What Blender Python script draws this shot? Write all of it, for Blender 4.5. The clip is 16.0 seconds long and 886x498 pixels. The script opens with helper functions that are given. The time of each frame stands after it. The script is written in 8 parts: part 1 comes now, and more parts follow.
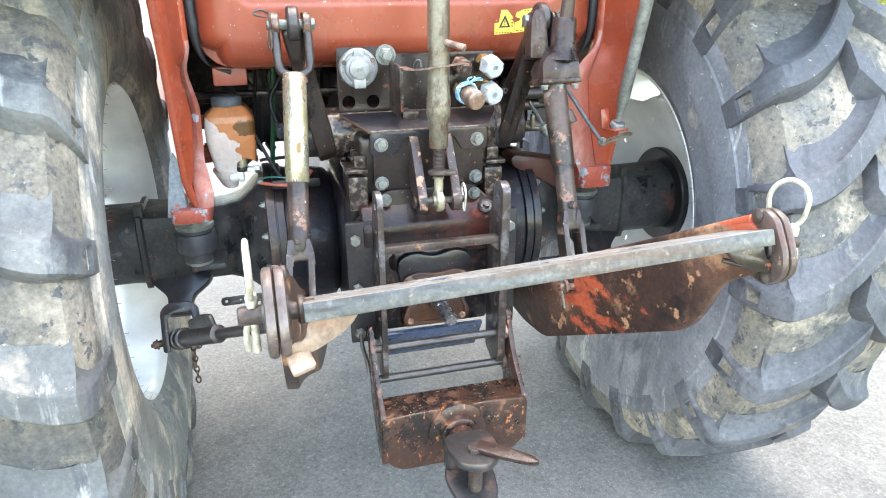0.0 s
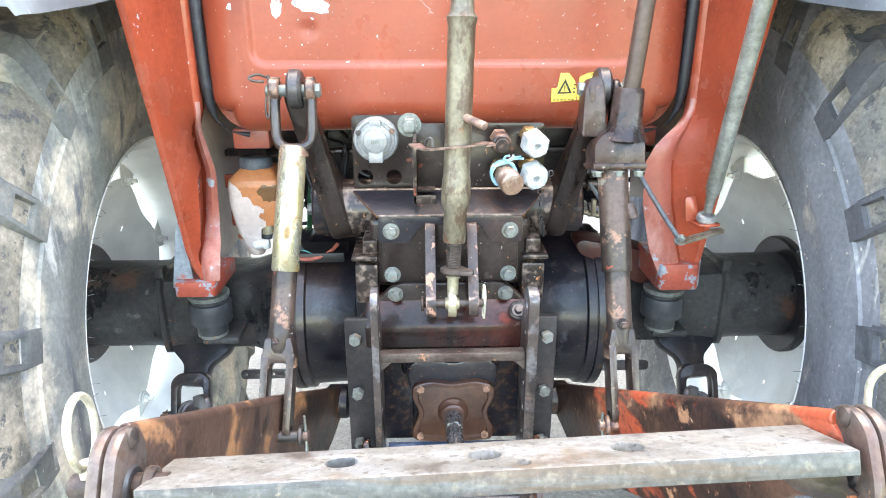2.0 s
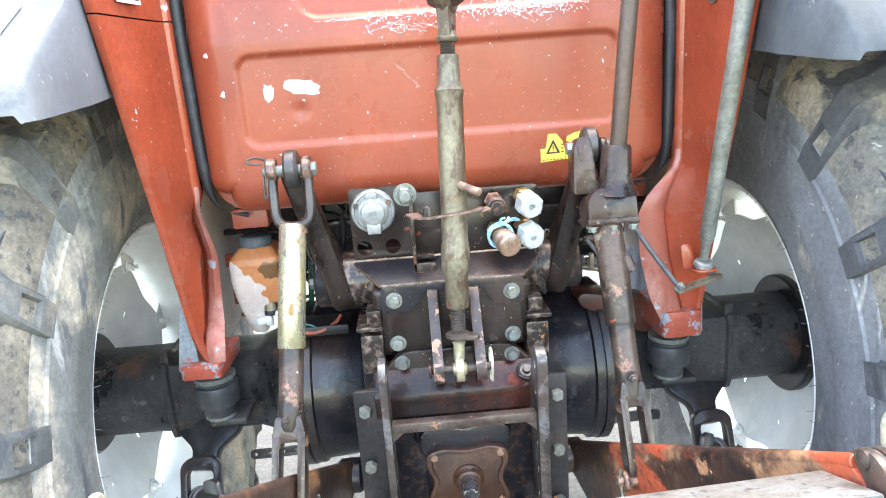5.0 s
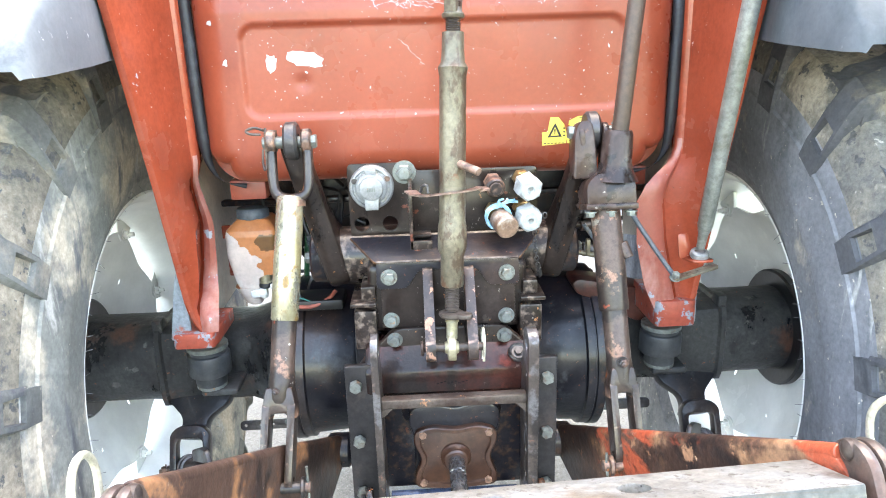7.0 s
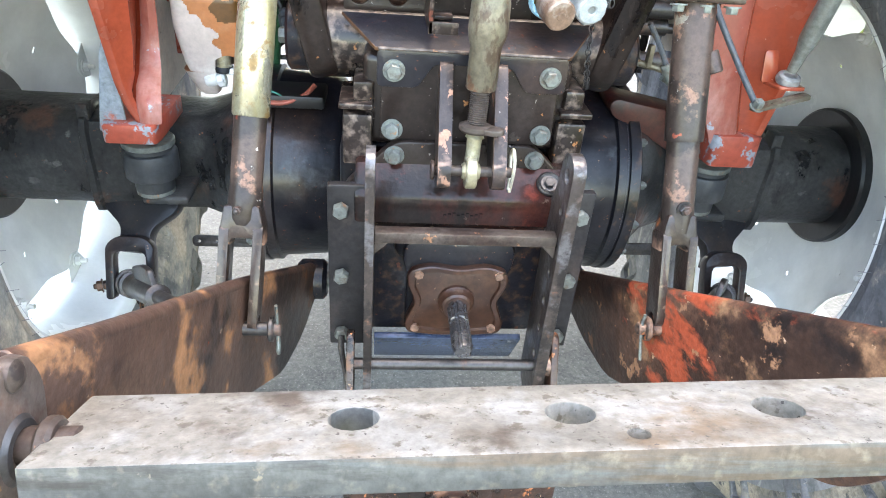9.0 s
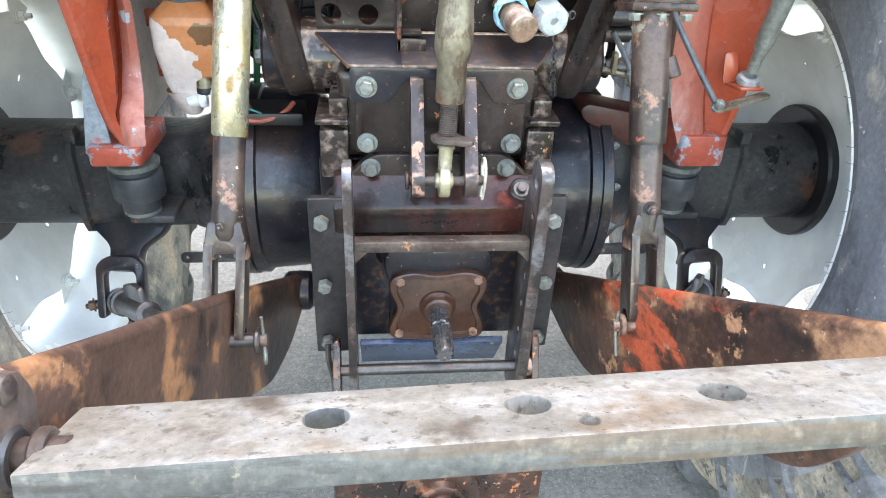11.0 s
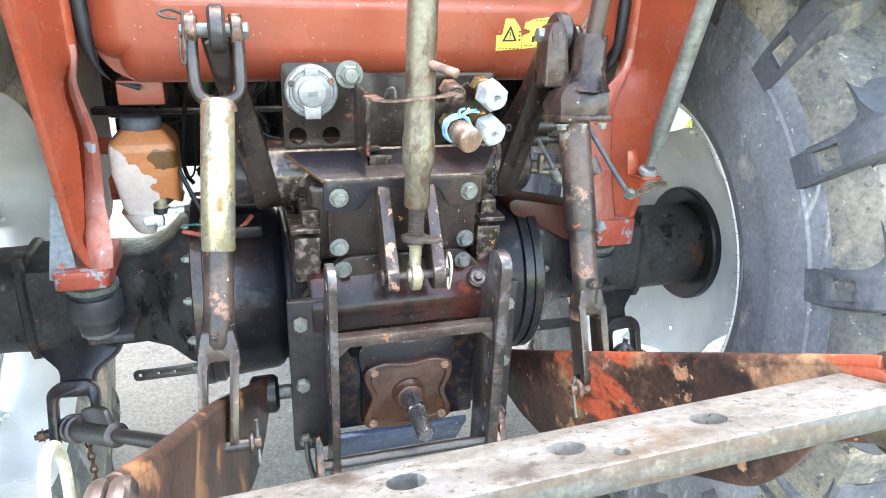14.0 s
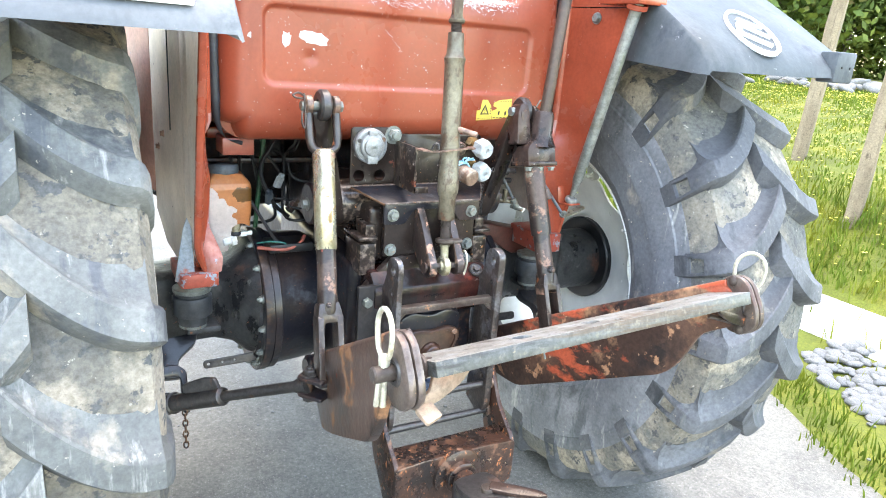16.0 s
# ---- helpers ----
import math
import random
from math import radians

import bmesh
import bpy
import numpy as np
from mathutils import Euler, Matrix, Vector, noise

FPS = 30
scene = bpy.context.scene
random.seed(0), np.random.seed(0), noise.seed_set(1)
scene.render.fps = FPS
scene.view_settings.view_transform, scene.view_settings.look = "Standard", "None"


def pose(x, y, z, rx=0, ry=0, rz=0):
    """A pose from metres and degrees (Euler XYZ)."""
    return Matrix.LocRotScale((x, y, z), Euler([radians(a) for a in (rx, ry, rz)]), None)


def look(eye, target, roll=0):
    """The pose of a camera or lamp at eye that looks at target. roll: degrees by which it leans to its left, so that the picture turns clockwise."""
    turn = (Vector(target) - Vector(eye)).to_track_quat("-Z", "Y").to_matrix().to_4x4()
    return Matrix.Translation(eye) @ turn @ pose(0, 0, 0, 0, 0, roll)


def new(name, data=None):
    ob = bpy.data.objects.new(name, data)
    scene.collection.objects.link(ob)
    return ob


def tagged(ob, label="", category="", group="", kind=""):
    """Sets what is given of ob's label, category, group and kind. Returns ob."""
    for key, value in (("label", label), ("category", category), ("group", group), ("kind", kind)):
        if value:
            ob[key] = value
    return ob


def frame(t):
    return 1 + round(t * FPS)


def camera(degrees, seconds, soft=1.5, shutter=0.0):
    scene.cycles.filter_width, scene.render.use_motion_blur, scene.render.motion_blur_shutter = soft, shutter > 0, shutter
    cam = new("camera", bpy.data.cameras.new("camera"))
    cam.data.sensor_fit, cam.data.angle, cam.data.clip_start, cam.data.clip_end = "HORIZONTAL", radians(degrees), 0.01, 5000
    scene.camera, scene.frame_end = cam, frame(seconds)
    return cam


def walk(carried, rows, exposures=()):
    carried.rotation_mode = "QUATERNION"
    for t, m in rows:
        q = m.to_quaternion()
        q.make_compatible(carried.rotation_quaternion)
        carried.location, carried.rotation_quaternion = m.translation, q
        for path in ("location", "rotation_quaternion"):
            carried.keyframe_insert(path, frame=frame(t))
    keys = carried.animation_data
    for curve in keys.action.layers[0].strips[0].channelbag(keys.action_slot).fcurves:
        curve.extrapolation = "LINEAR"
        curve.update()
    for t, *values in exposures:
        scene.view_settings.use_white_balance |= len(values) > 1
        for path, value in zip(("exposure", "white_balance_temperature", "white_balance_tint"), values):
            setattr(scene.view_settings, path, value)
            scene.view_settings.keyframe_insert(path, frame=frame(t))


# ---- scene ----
cam = camera(67.2, 16.0, 1.0)
PATH = [
    (0, (-0.4, -1.573, 1.571), (0.095, 0.213, 0.819), -0.2),
    (0.5, (-0.401, -1.41, 1.637), (0.182, 0.419, 1.075), -0.9),
    (1, (-0.307, -1.323, 1.631), (0.302, 0.479, 1.012), -1.0),
    (1.5, (-0.096, -1.268, 1.63), (0.142, 0.593, 0.938), -2.4),
    (2, (-0.05, -1.299, 1.632), (0.0, 0.578, 0.945), -0.2),
    (2.5, (-0.05, -1.293, 1.67), (0.009, 0.635, 1.139), -3.7),
    (3, (-0.057, -1.272, 1.681), (-0.029, 0.674, 1.22), -4.8),
    (3.5, (-0.078, -1.282, 1.663), (-0.074, 0.65, 1.145), -4.7),
    (6, (-0.047, -1.31, 1.654), (0.057, 0.615, 1.12), -3.9),
    (6.5, (-0.048, -1.304, 1.652), (0.045, 0.615, 1.095), -3.4),
    (7, (-0.056, -1.309, 1.642), (0.014, 0.607, 1.072), -1.8),
    (7.5, (-0.062, -1.311, 1.63), (-0.045, 0.593, 1.018), -0.9),
    (8, (-0.084, -1.301, 1.614), (-0.096, 0.574, 0.918), 0.2),
    (8.5, (-0.128, -1.162, 1.531), (-0.04, 0.572, 0.539), 3.5),
    (9, (-0.135, -1.015, 1.514), (0.053, 0.67, 0.453), 4.9),
    (9.2, (-0.137, -0.953, 1.485), (0.09, 0.683, 0.357), 5.7),
    (11.3, (-0.108, -1.061, 1.54), (0.09, 0.639, 0.506), 2.7),
    (11.5, (-0.113, -1.064, 1.537), (0.085, 0.638, 0.507), 3.4),
    (12, (-0.119, -1.067, 1.543), (0.067, 0.646, 0.527), 3.0),
    (12.5, (-0.079, -1.065, 1.542), (0.18, 0.652, 0.55), 2.2),
    (13, (-0.089, -1.064, 1.546), (0.177, 0.651, 0.553), 2.9),
    (13.5, (-0.128, -1.089, 1.576), (0.117, 0.708, 0.733), 2.3),
    (14, (-0.274, -1.135, 1.583), (0.274, 0.624, 0.805), 2.4),
    (14.5, (-0.429, -1.259, 1.599), (0.306, 0.457, 0.881), 4.1),
    (15, (-0.484, -1.481, 1.603), (0.196, 0.263, 0.898), 3.1),
    (15.5, (-0.674, -1.6, 1.619), (0.082, 0.121, 0.936), 2.0),
    (16, (-0.867, -1.563, 1.643), (0.099, 0.088, 1.059), 4.6),
]
walk(cam, [(t, look(eye, target, roll)) for t, eye, target, roll in PATH], [(0, 3.82, 8500, 8), (1, 3.82, 8500, 8), (2, 4.00, 8500, 8), (3, 4.12, 8500, 8), (3.5, 3.70, 8500, 8), (6, 4.00, 8500, 8), (7.5, 3.97, 8500, 8), (9, 3.80, 8500, 8), (13, 3.80, 8500, 8), (14.5, 4.02, 8500, 8), (15.5, 3.98, 8500, 8), (16, 3.82, 8500, 8)])

# ---- light and exposure ----
SUN_FROM = Vector((0.12, 0.1, 0.98)).normalized()
sun_data = bpy.data.lights.new("sun", "SUN")
sun_data.energy, sun_data.angle, sun_data.color = 0.1, radians(60), (1.0, 0.96, 0.9)
sun = new("sun", sun_data)
sun.rotation_euler = SUN_FROM.to_track_quat("Z", "Y").to_euler()
world = bpy.data.worlds.new("sky")
scene.world = world
world.use_nodes = True
wn = world.node_tree
sky = wn.nodes.new("ShaderNodeTexSky")
sky.sky_type, sky.sun_disc = "NISHITA", False
sky.dust_density, sky.air_density = 1.0, 1.0
sky.sun_elevation = math.asin(SUN_FROM.z)
sky.sun_rotation = math.atan2(SUN_FROM.x, SUN_FROM.y)
wn.links.new(sky.outputs[0], wn.nodes["Background"].inputs[0])
wn.nodes["Background"].inputs[1].default_value = 0.15


# ---- materials ----
def material(name, base, rough=0.5, metal=0.0, layers=(), bump=(), spec=0.5, vary=False, edge=None, grain=0.35, wet=0.0):
    """wet: weight of a patchy oil film. edge: (colour, low, high, roughness, metal) of worn convex edges. layers: (colour, scale, low, high, roughness, metal, detail[, stretch]); bump: (scale, strength) rows."""
    m = bpy.data.materials.new(name)
    m.use_nodes = True
    nt = m.node_tree
    bsdf = nt.nodes["Principled BSDF"]
    tc = nt.nodes.new("ShaderNodeTexCoord")
    place = tc.outputs["Object"]
    if vary:
        info, add = nt.nodes.new("ShaderNodeObjectInfo"), nt.nodes.new("ShaderNodeVectorMath")
        add.operation = "MULTIPLY_ADD"
        nt.links.new(info.outputs["Random"], add.inputs[0])
        add.inputs[1].default_value = (9.0, 7.0, 5.0)
        nt.links.new(place, add.inputs[2])
        place = add.outputs[0]

    def mapped(stretch, shift):
        mp = nt.nodes.new("ShaderNodeMapping")
        mp.inputs["Scale"].default_value = stretch
        mp.inputs["Location"].default_value = (shift, shift * 0.7, -shift)
        nt.links.new(place, mp.inputs["Vector"])
        return mp.outputs[0]

    def rgb(c):
        n = nt.nodes.new("ShaderNodeRGB")
        n.outputs[0].default_value = (*c, 1)
        return n.outputs[0]

    def val(v):
        n = nt.nodes.new("ShaderNodeValue")
        n.outputs[0].default_value = v
        return n.outputs[0]

    # broad tone variation of the base
    ns = nt.nodes.new("ShaderNodeTexNoise")
    ns.inputs["Scale"].default_value, ns.inputs["Detail"].default_value = 6.0, 5.0
    nt.links.new(mapped((1, 1, 1), 3.1), ns.inputs["Vector"])
    mr = nt.nodes.new("ShaderNodeMapRange")
    mr.inputs[1].default_value, mr.inputs[2].default_value = 0.3, 0.7
    mr.inputs[3].default_value, mr.inputs[4].default_value = 0.82, 1.16
    nt.links.new(ns.outputs["Fac"], mr.inputs[0])
    hsv = nt.nodes.new("ShaderNodeHueSaturation")
    nt.links.new(mr.outputs[0], hsv.inputs["Value"])
    nt.links.new(rgb(base), hsv.inputs["Color"])
    # fine grain over the broad tone
    ns = nt.nodes.new("ShaderNodeTexNoise")
    ns.inputs["Scale"].default_value, ns.inputs["Detail"].default_value = 85.0, 6.0
    ns.inputs["Roughness"].default_value = 0.7
    nt.links.new(mapped((1, 1, 1), 5.3), ns.inputs["Vector"])
    fine = nt.nodes.new("ShaderNodeMapRange")
    fine.inputs[1].default_value, fine.inputs[2].default_value = 0.3, 0.7
    fine.inputs[3].default_value, fine.inputs[4].default_value = 1 - grain, 1 + grain
    nt.links.new(ns.outputs["Fac"], fine.inputs[0])
    ro, me = val(rough), val(metal)
    col = hsv.outputs[0]
    def blend(fac, c, r, mt):
        nonlocal col, ro, me
        outs = []
        for kind, old, newv in (("RGBA", col, rgb(c)), ("FLOAT", ro, val(r)), ("FLOAT", me, val(mt))):
            mix_n = nt.nodes.new("ShaderNodeMix")
            mix_n.data_type = kind
            nt.links.new(fac, mix_n.inputs[0])
            a, b, o = (6, 7, 2) if kind == "RGBA" else (2, 3, 0)
            nt.links.new(old, mix_n.inputs[a])
            nt.links.new(newv, mix_n.inputs[b])
            outs.append(mix_n.outputs[o])
        col, ro, me = outs

    for k, row in enumerate(layers):
        c, scale, low, high, r, mt, detail = row[:7]
        stretch = row[7] if len(row) > 7 else (1, 1, 1)
        t = nt.nodes.new("ShaderNodeTexNoise")
        t.inputs["Scale"].default_value, t.inputs["Detail"].default_value = scale, detail
        t.inputs["Roughness"].default_value = 0.65
        nt.links.new(mapped(stretch, 1.7 * k + 0.4), t.inputs["Vector"])
        ra = nt.nodes.new("ShaderNodeMapRange")
        ra.inputs[1].default_value, ra.inputs[2].default_value = low, high
        nt.links.new(t.outputs["Fac"], ra.inputs[0])
        blend(ra.outputs[0], c, r, mt)
    if edge:
        c, low, high, r, mt = edge
        geo = nt.nodes.new("ShaderNodeNewGeometry")
        t = nt.nodes.new("ShaderNodeTexNoise")
        t.inputs["Scale"].default_value, t.inputs["Detail"].default_value = 60.0, 5.0
        nt.links.new(mapped((1, 1, 1), 8.3), t.inputs["Vector"])
        ma = nt.nodes.new("ShaderNodeMath")
        ma.operation = "MULTIPLY_ADD"
        nt.links.new(t.outputs["Fac"], ma.inputs[0])
        ma.inputs[1].default_value = 0.14
        nt.links.new(geo.outputs["Pointiness"], ma.inputs[2])
        ra = nt.nodes.new("ShaderNodeMapRange")
        ra.inputs[1].default_value, ra.inputs[2].default_value = low + 0.082, high + 0.082
        nt.links.new(ma.outputs[0], ra.inputs[0])
        blend(ra.outputs[0], c, r, mt)
    grit = nt.nodes.new("ShaderNodeHueSaturation")
    nt.links.new(fine.outputs[0], grit.inputs["Value"])
    nt.links.new(col, grit.inputs["Color"])
    nt.links.new(grit.outputs[0], bsdf.inputs["Base Color"])
    nt.links.new(ro, bsdf.inputs["Roughness"])
    nt.links.new(me, bsdf.inputs["Metallic"])
    bsdf.inputs["Specular IOR Level"].default_value = spec
    if wet:
        t, ra = nt.nodes.new("ShaderNodeTexNoise"), nt.nodes.new("ShaderNodeMapRange")
        t.inputs["Scale"].default_value, t.inputs["Detail"].default_value = 9.0, 5.0
        nt.links.new(mapped((1, 1, 0.45), 6.1), t.inputs["Vector"])
        ra.inputs[1].default_value, ra.inputs[2].default_value, ra.inputs[4].default_value = 0.4, 0.58, wet
        nt.links.new(t.outputs["Fac"], ra.inputs[0])
        nt.links.new(ra.outputs[0], bsdf.inputs["Coat Weight"])
        bsdf.inputs["Coat Roughness"].default_value = 0.13
    prev = None
    for scale, strength in bump:
        t = nt.nodes.new("ShaderNodeTexNoise")
        t.inputs["Scale"].default_value, t.inputs["Detail"].default_value = scale, 4.0
        nt.links.new(place, t.inputs["Vector"])
        b = nt.nodes.new("ShaderNodeBump")
        b.inputs["Strength"].default_value, b.inputs["Distance"].default_value = strength, 0.3 / scale
        nt.links.new(t.outputs["Fac"], b.inputs["Height"])
        if prev:
            nt.links.new(prev, b.inputs["Normal"])
        prev = b.outputs[0]
    if prev:
        nt.links.new(prev, bsdf.inputs["Normal"])
    return m


RUST = (0.16, 0.06, 0.03)
RED = material("red_paint", (0.275, 0.054, 0.027), 0.26, 0, [((0.31, 0.068, 0.036), 2.2, 0.45, 0.75, 0.36, 0, 5), ((0.235, 0.042, 0.021), 5, 0.6, 0.8, 0.4, 0, 6), ((0.24, 0.045, 0.024), 9, 0.62, 0.72, 0.3, 0, 4, (1, 1, 0.25)), ((0.15, 0.04, 0.03), 13, 0.71, 0.75, 0.35, 0, 3), ((0.6, 0.46, 0.42), 85, 0.735, 0.75, 0.6, 0, 2)], [(300, 0.03), (4, 0.04)], grain=0.1, spec=0.42)
RED_WORN = material("worn_red_paint", (0.325, 0.059, 0.029), 0.22, 0, [((0.31, 0.085, 0.055), 3.0, 0.48, 0.7, 0.42, 0, 5), ((0.24, 0.05, 0.03), 7, 0.57, 0.74, 0.4, 0, 6), ((0.3, 0.33, 0.37), 22, 0.675, 0.685, 0.5, 0, 8), ((0.05, 0.03, 0.025), 30, 0.7, 0.72, 0.5, 0, 6), ((0.6, 0.45, 0.4), 90, 0.72, 0.735, 0.5, 0, 3)], [(120, 0.03), (14, 0.05)], edge=((0.4, 0.4, 0.42), 0.6, 0.64, 0.5, 0.1), grain=0.16)
# faded paint lightened to cream: bright light on these sides put into the colour
FADED_RED_LIT = material("faded_red_paint_lit", (0.68, 0.55, 0.46), 0.5, 0, [((0.74, 0.63, 0.55), 3, 0.45, 0.65, 0.55, 0, 6), ((0.5, 0.3, 0.23), 5, 0.58, 0.72, 0.45, 0, 7), ((0.2, 0.12, 0.1), 40, 0.69, 0.71, 0.6, 0, 5)], [(90, 0.06)], grain=0.14)
RUBBED_RED = material("rubbed_pinkish_red", (0.31, 0.085, 0.06), 0.35, 0, [((0.42, 0.2, 0.17), 9, 0.47, 0.6, 0.45, 0, 7, (1, 1, 0.35)), ((0.27, 0.05, 0.028), 7, 0.55, 0.62, 0.3, 0, 6), ((0.3, 0.33, 0.37), 24, 0.635, 0.65, 0.5, 0, 8)], [(120, 0.05)], grain=0.14)
# pink raised in colour to stand in for light falling on the cab side
PINK = material("lit_pink_paint", (0.62, 0.3, 0.235), 0.45, 0, [((0.68, 0.4, 0.33), 3, 0.45, 0.65, 0.55, 0, 6), ((0.6, 0.45, 0.4), 70, 0.7, 0.73, 0.6, 0, 4)], [(90, 0.06)], grain=0.14)
FOOT_PAINT = material("chipped_red_over_grey", (0.33, 0.06, 0.035), 0.35, 0, [((0.22, 0.24, 0.27), 24, 0.575, 0.585, 0.5, 0, 9), ((0.2, 0.04, 0.025), 12, 0.6, 0.66, 0.4, 0, 7), ((0.04, 0.03, 0.025), 50, 0.68, 0.7, 0.6, 0, 4)], [(60, 0.15)], grain=0.2)
TOW = material("oily_rusted_plate", (0.05, 0.024, 0.017), 0.3, 0.1, [((0.018, 0.013, 0.012), 7, 0.47, 0.58, 0.25, 0.1, 8), ((0.13, 0.06, 0.035), 16, 0.56, 0.62, 0.45, 0, 8), ((0.4, 0.14, 0.055), 75, 0.625, 0.65, 0.7, 0, 6, (1, 1, 0.5)), ((0.3, 0.2, 0.12), 90, 0.68, 0.7, 0.6, 0, 4)], [(50, 0.25), (180, 0.2)], edge=((0.2, 0.1, 0.06), 0.57, 0.63, 0.35, 0.3))
LINK_PAINT = material("flaking_red_paint", (0.1, 0.05, 0.034), 0.42, 0, [((0.3, 0.155, 0.085), 6, 0.53, 0.6, 0.5, 0, 11), ((0.045, 0.024, 0.018), 4.5, 0.44, 0.53, 0.36, 0.05, 11), ((0.36, 0.07, 0.034), 3.1, 0.515, 0.55, 0.34, 0, 10, (1, 0.6, 1.3)), ((0.021, 0.015, 0.014), 4.2, 0.54, 0.59, 0.3, 0.05, 10, (1, 0.8, 0.8)), ((0.3, 0.15, 0.085), 19, 0.605, 0.64, 0.5, 0, 9), ((0.42, 0.26, 0.17), 45, 0.66, 0.68, 0.6, 0, 6)], [(45, 0.25), (200, 0.2)], spec=0.35)
LINK_RUST = material("rusty_link_steel", (0.078, 0.045, 0.034), 0.34, 0.15, [((0.23, 0.11, 0.056), 7, 0.535, 0.59, 0.5, 0, 9), ((0.03, 0.021, 0.019), 7, 0.5, 0.58, 0.3, 0.2, 8), ((0.26, 0.05, 0.026), 14, 0.665, 0.68, 0.45, 0, 6), ((0.32, 0.23, 0.17), 50, 0.69, 0.71, 0.6, 0, 6)], [(50, 0.2), (220, 0.16)], spec=0.4)
GREASY = material("greasy_black_iron", (0.013, 0.0128, 0.017), 0.3, 0.05, [((0.042, 0.026, 0.022), 6, 0.52, 0.66, 0.35, 0, 7, (1, 1, 0.5)), ((0.05, 0.052, 0.06), 12, 0.6, 0.7, 0.42, 0, 6), ((0.13, 0.042, 0.025), 55, 0.655, 0.68, 0.5, 0, 5), ((0.2, 0.1, 0.06), 120, 0.71, 0.73, 0.5, 0, 2)], [(30, 0.2), (140, 0.12)], edge=((0.13, 0.065, 0.035), 0.56, 0.61, 0.4, 0.1), spec=0.35, wet=0.32)
AXLE = material("grimy_axle_casting", (0.026, 0.026, 0.027), 0.42, 0, [((0.05, 0.05, 0.049), 5, 0.47, 0.6, 0.6, 0, 9), ((0.085, 0.04, 0.028), 4, 0.56, 0.62, 0.4, 0, 9), ((0.012, 0.012, 0.013), 7, 0.54, 0.6, 0.25, 0, 8, (1, 1, 0.5)), ((0.1, 0.1, 0.093), 24, 0.62, 0.68, 0.7, 0, 8), ((0.2, 0.075, 0.04), 60, 0.67, 0.69, 0.7, 0, 5)], [(22, 0.35), (110, 0.3)], spec=0.35)
BROWN = material("oily_dark_brown_plate", (0.019, 0.0125, 0.0105), 0.3, 0.03, [((0.037, 0.025, 0.021), 6, 0.5, 0.66, 0.36, 0, 8), ((0.01, 0.008, 0.008), 8, 0.55, 0.62, 0.18, 0, 7, (1, 1, 0.35)), ((0.062, 0.047, 0.04), 26, 0.62, 0.66, 0.45, 0, 8), ((0.24, 0.21, 0.19), 95, 0.7, 0.715, 0.6, 0, 3), ((0.36, 0.15, 0.06), 55, 0.665, 0.685, 0.6, 0, 5), ((0.15, 0.045, 0.028), 14, 0.665, 0.68, 0.4, 0, 7)], [(60, 0.14), (240, 0.12)], edge=((0.34, 0.25, 0.2), 0.56, 0.61, 0.4, 0.4), spec=0.22, wet=0.45)
DARKRED = material("oily_dark_red_casting", (0.055, 0.015, 0.011), 0.24, 0, [((0.018, 0.013, 0.012), 7, 0.4, 0.54, 0.2, 0.05, 7, (1, 1, 0.35)), ((0.12, 0.024, 0.016), 10, 0.62, 0.68, 0.26, 0, 6), ((0.1, 0.06, 0.045), 40, 0.66, 0.7, 0.4, 0, 5)], [(40, 0.2), (160, 0.1)], spec=0.3)
RUSTY = material("rusty_brown_steel", (0.044, 0.029, 0.024), 0.37, 0.1, [((0.022, 0.016, 0.015), 8, 0.47, 0.58, 0.36, 0.2, 8), ((0.3, 0.1, 0.04), 26, 0.635, 0.66, 0.75, 0, 8, (1, 1, 0.7)), ((0.17, 0.11, 0.085), 30, 0.61, 0.67, 0.45, 0.3, 7)], [(50, 0.28), (200, 0.22)], edge=((0.36, 0.21, 0.15), 0.55, 0.6, 0.45, 0.4), spec=0.35, wet=0.5)
CHIPPED = material("chipped_salmon_over_brown", (0.05, 0.033, 0.028), 0.36, 0.1, [((0.026, 0.018, 0.016), 9, 0.48, 0.58, 0.36, 0.1, 8), ((0.34, 0.17, 0.11), 42, 0.585, 0.61, 0.5, 0, 7, (1, 1, 0.6)), ((0.36, 0.3, 0.27), 75, 0.67, 0.69, 0.5, 0.2, 4)], [(70, 0.2), (220, 0.16)], edge=((0.32, 0.2, 0.15), 0.54, 0.59, 0.42, 0.3))
RAIL = material("worn_grey_brown_rail", (0.062, 0.047, 0.041), 0.35, 0.25, [((0.15, 0.142, 0.145), 17, 0.51, 0.6, 0.32, 0.5, 8), ((0.02, 0.016, 0.015), 11, 0.54, 0.6, 0.3, 0.1, 8), ((0.17, 0.08, 0.05), 20, 0.62, 0.68, 0.6, 0, 8)], [(50, 0.25), (200, 0.18)], edge=((0.29, 0.21, 0.18), 0.55, 0.6, 0.4, 0.4), wet=0.3)
EDGE_STEEL = material("bare_brown_steel", (0.085, 0.066, 0.056), 0.36, 0.2, [((0.055, 0.036, 0.03), 12, 0.5, 0.6, 0.45, 0.3, 8), ((0.36, 0.17, 0.09), 26, 0.64, 0.67, 0.7, 0.0, 6), ((0.04, 0.03, 0.028), 18, 0.62, 0.67, 0.4, 0.3, 6)], [(80, 0.18), (250, 0.12)], edge=((0.3, 0.23, 0.19), 0.6, 0.66, 0.4, 0.5), spec=0.3)
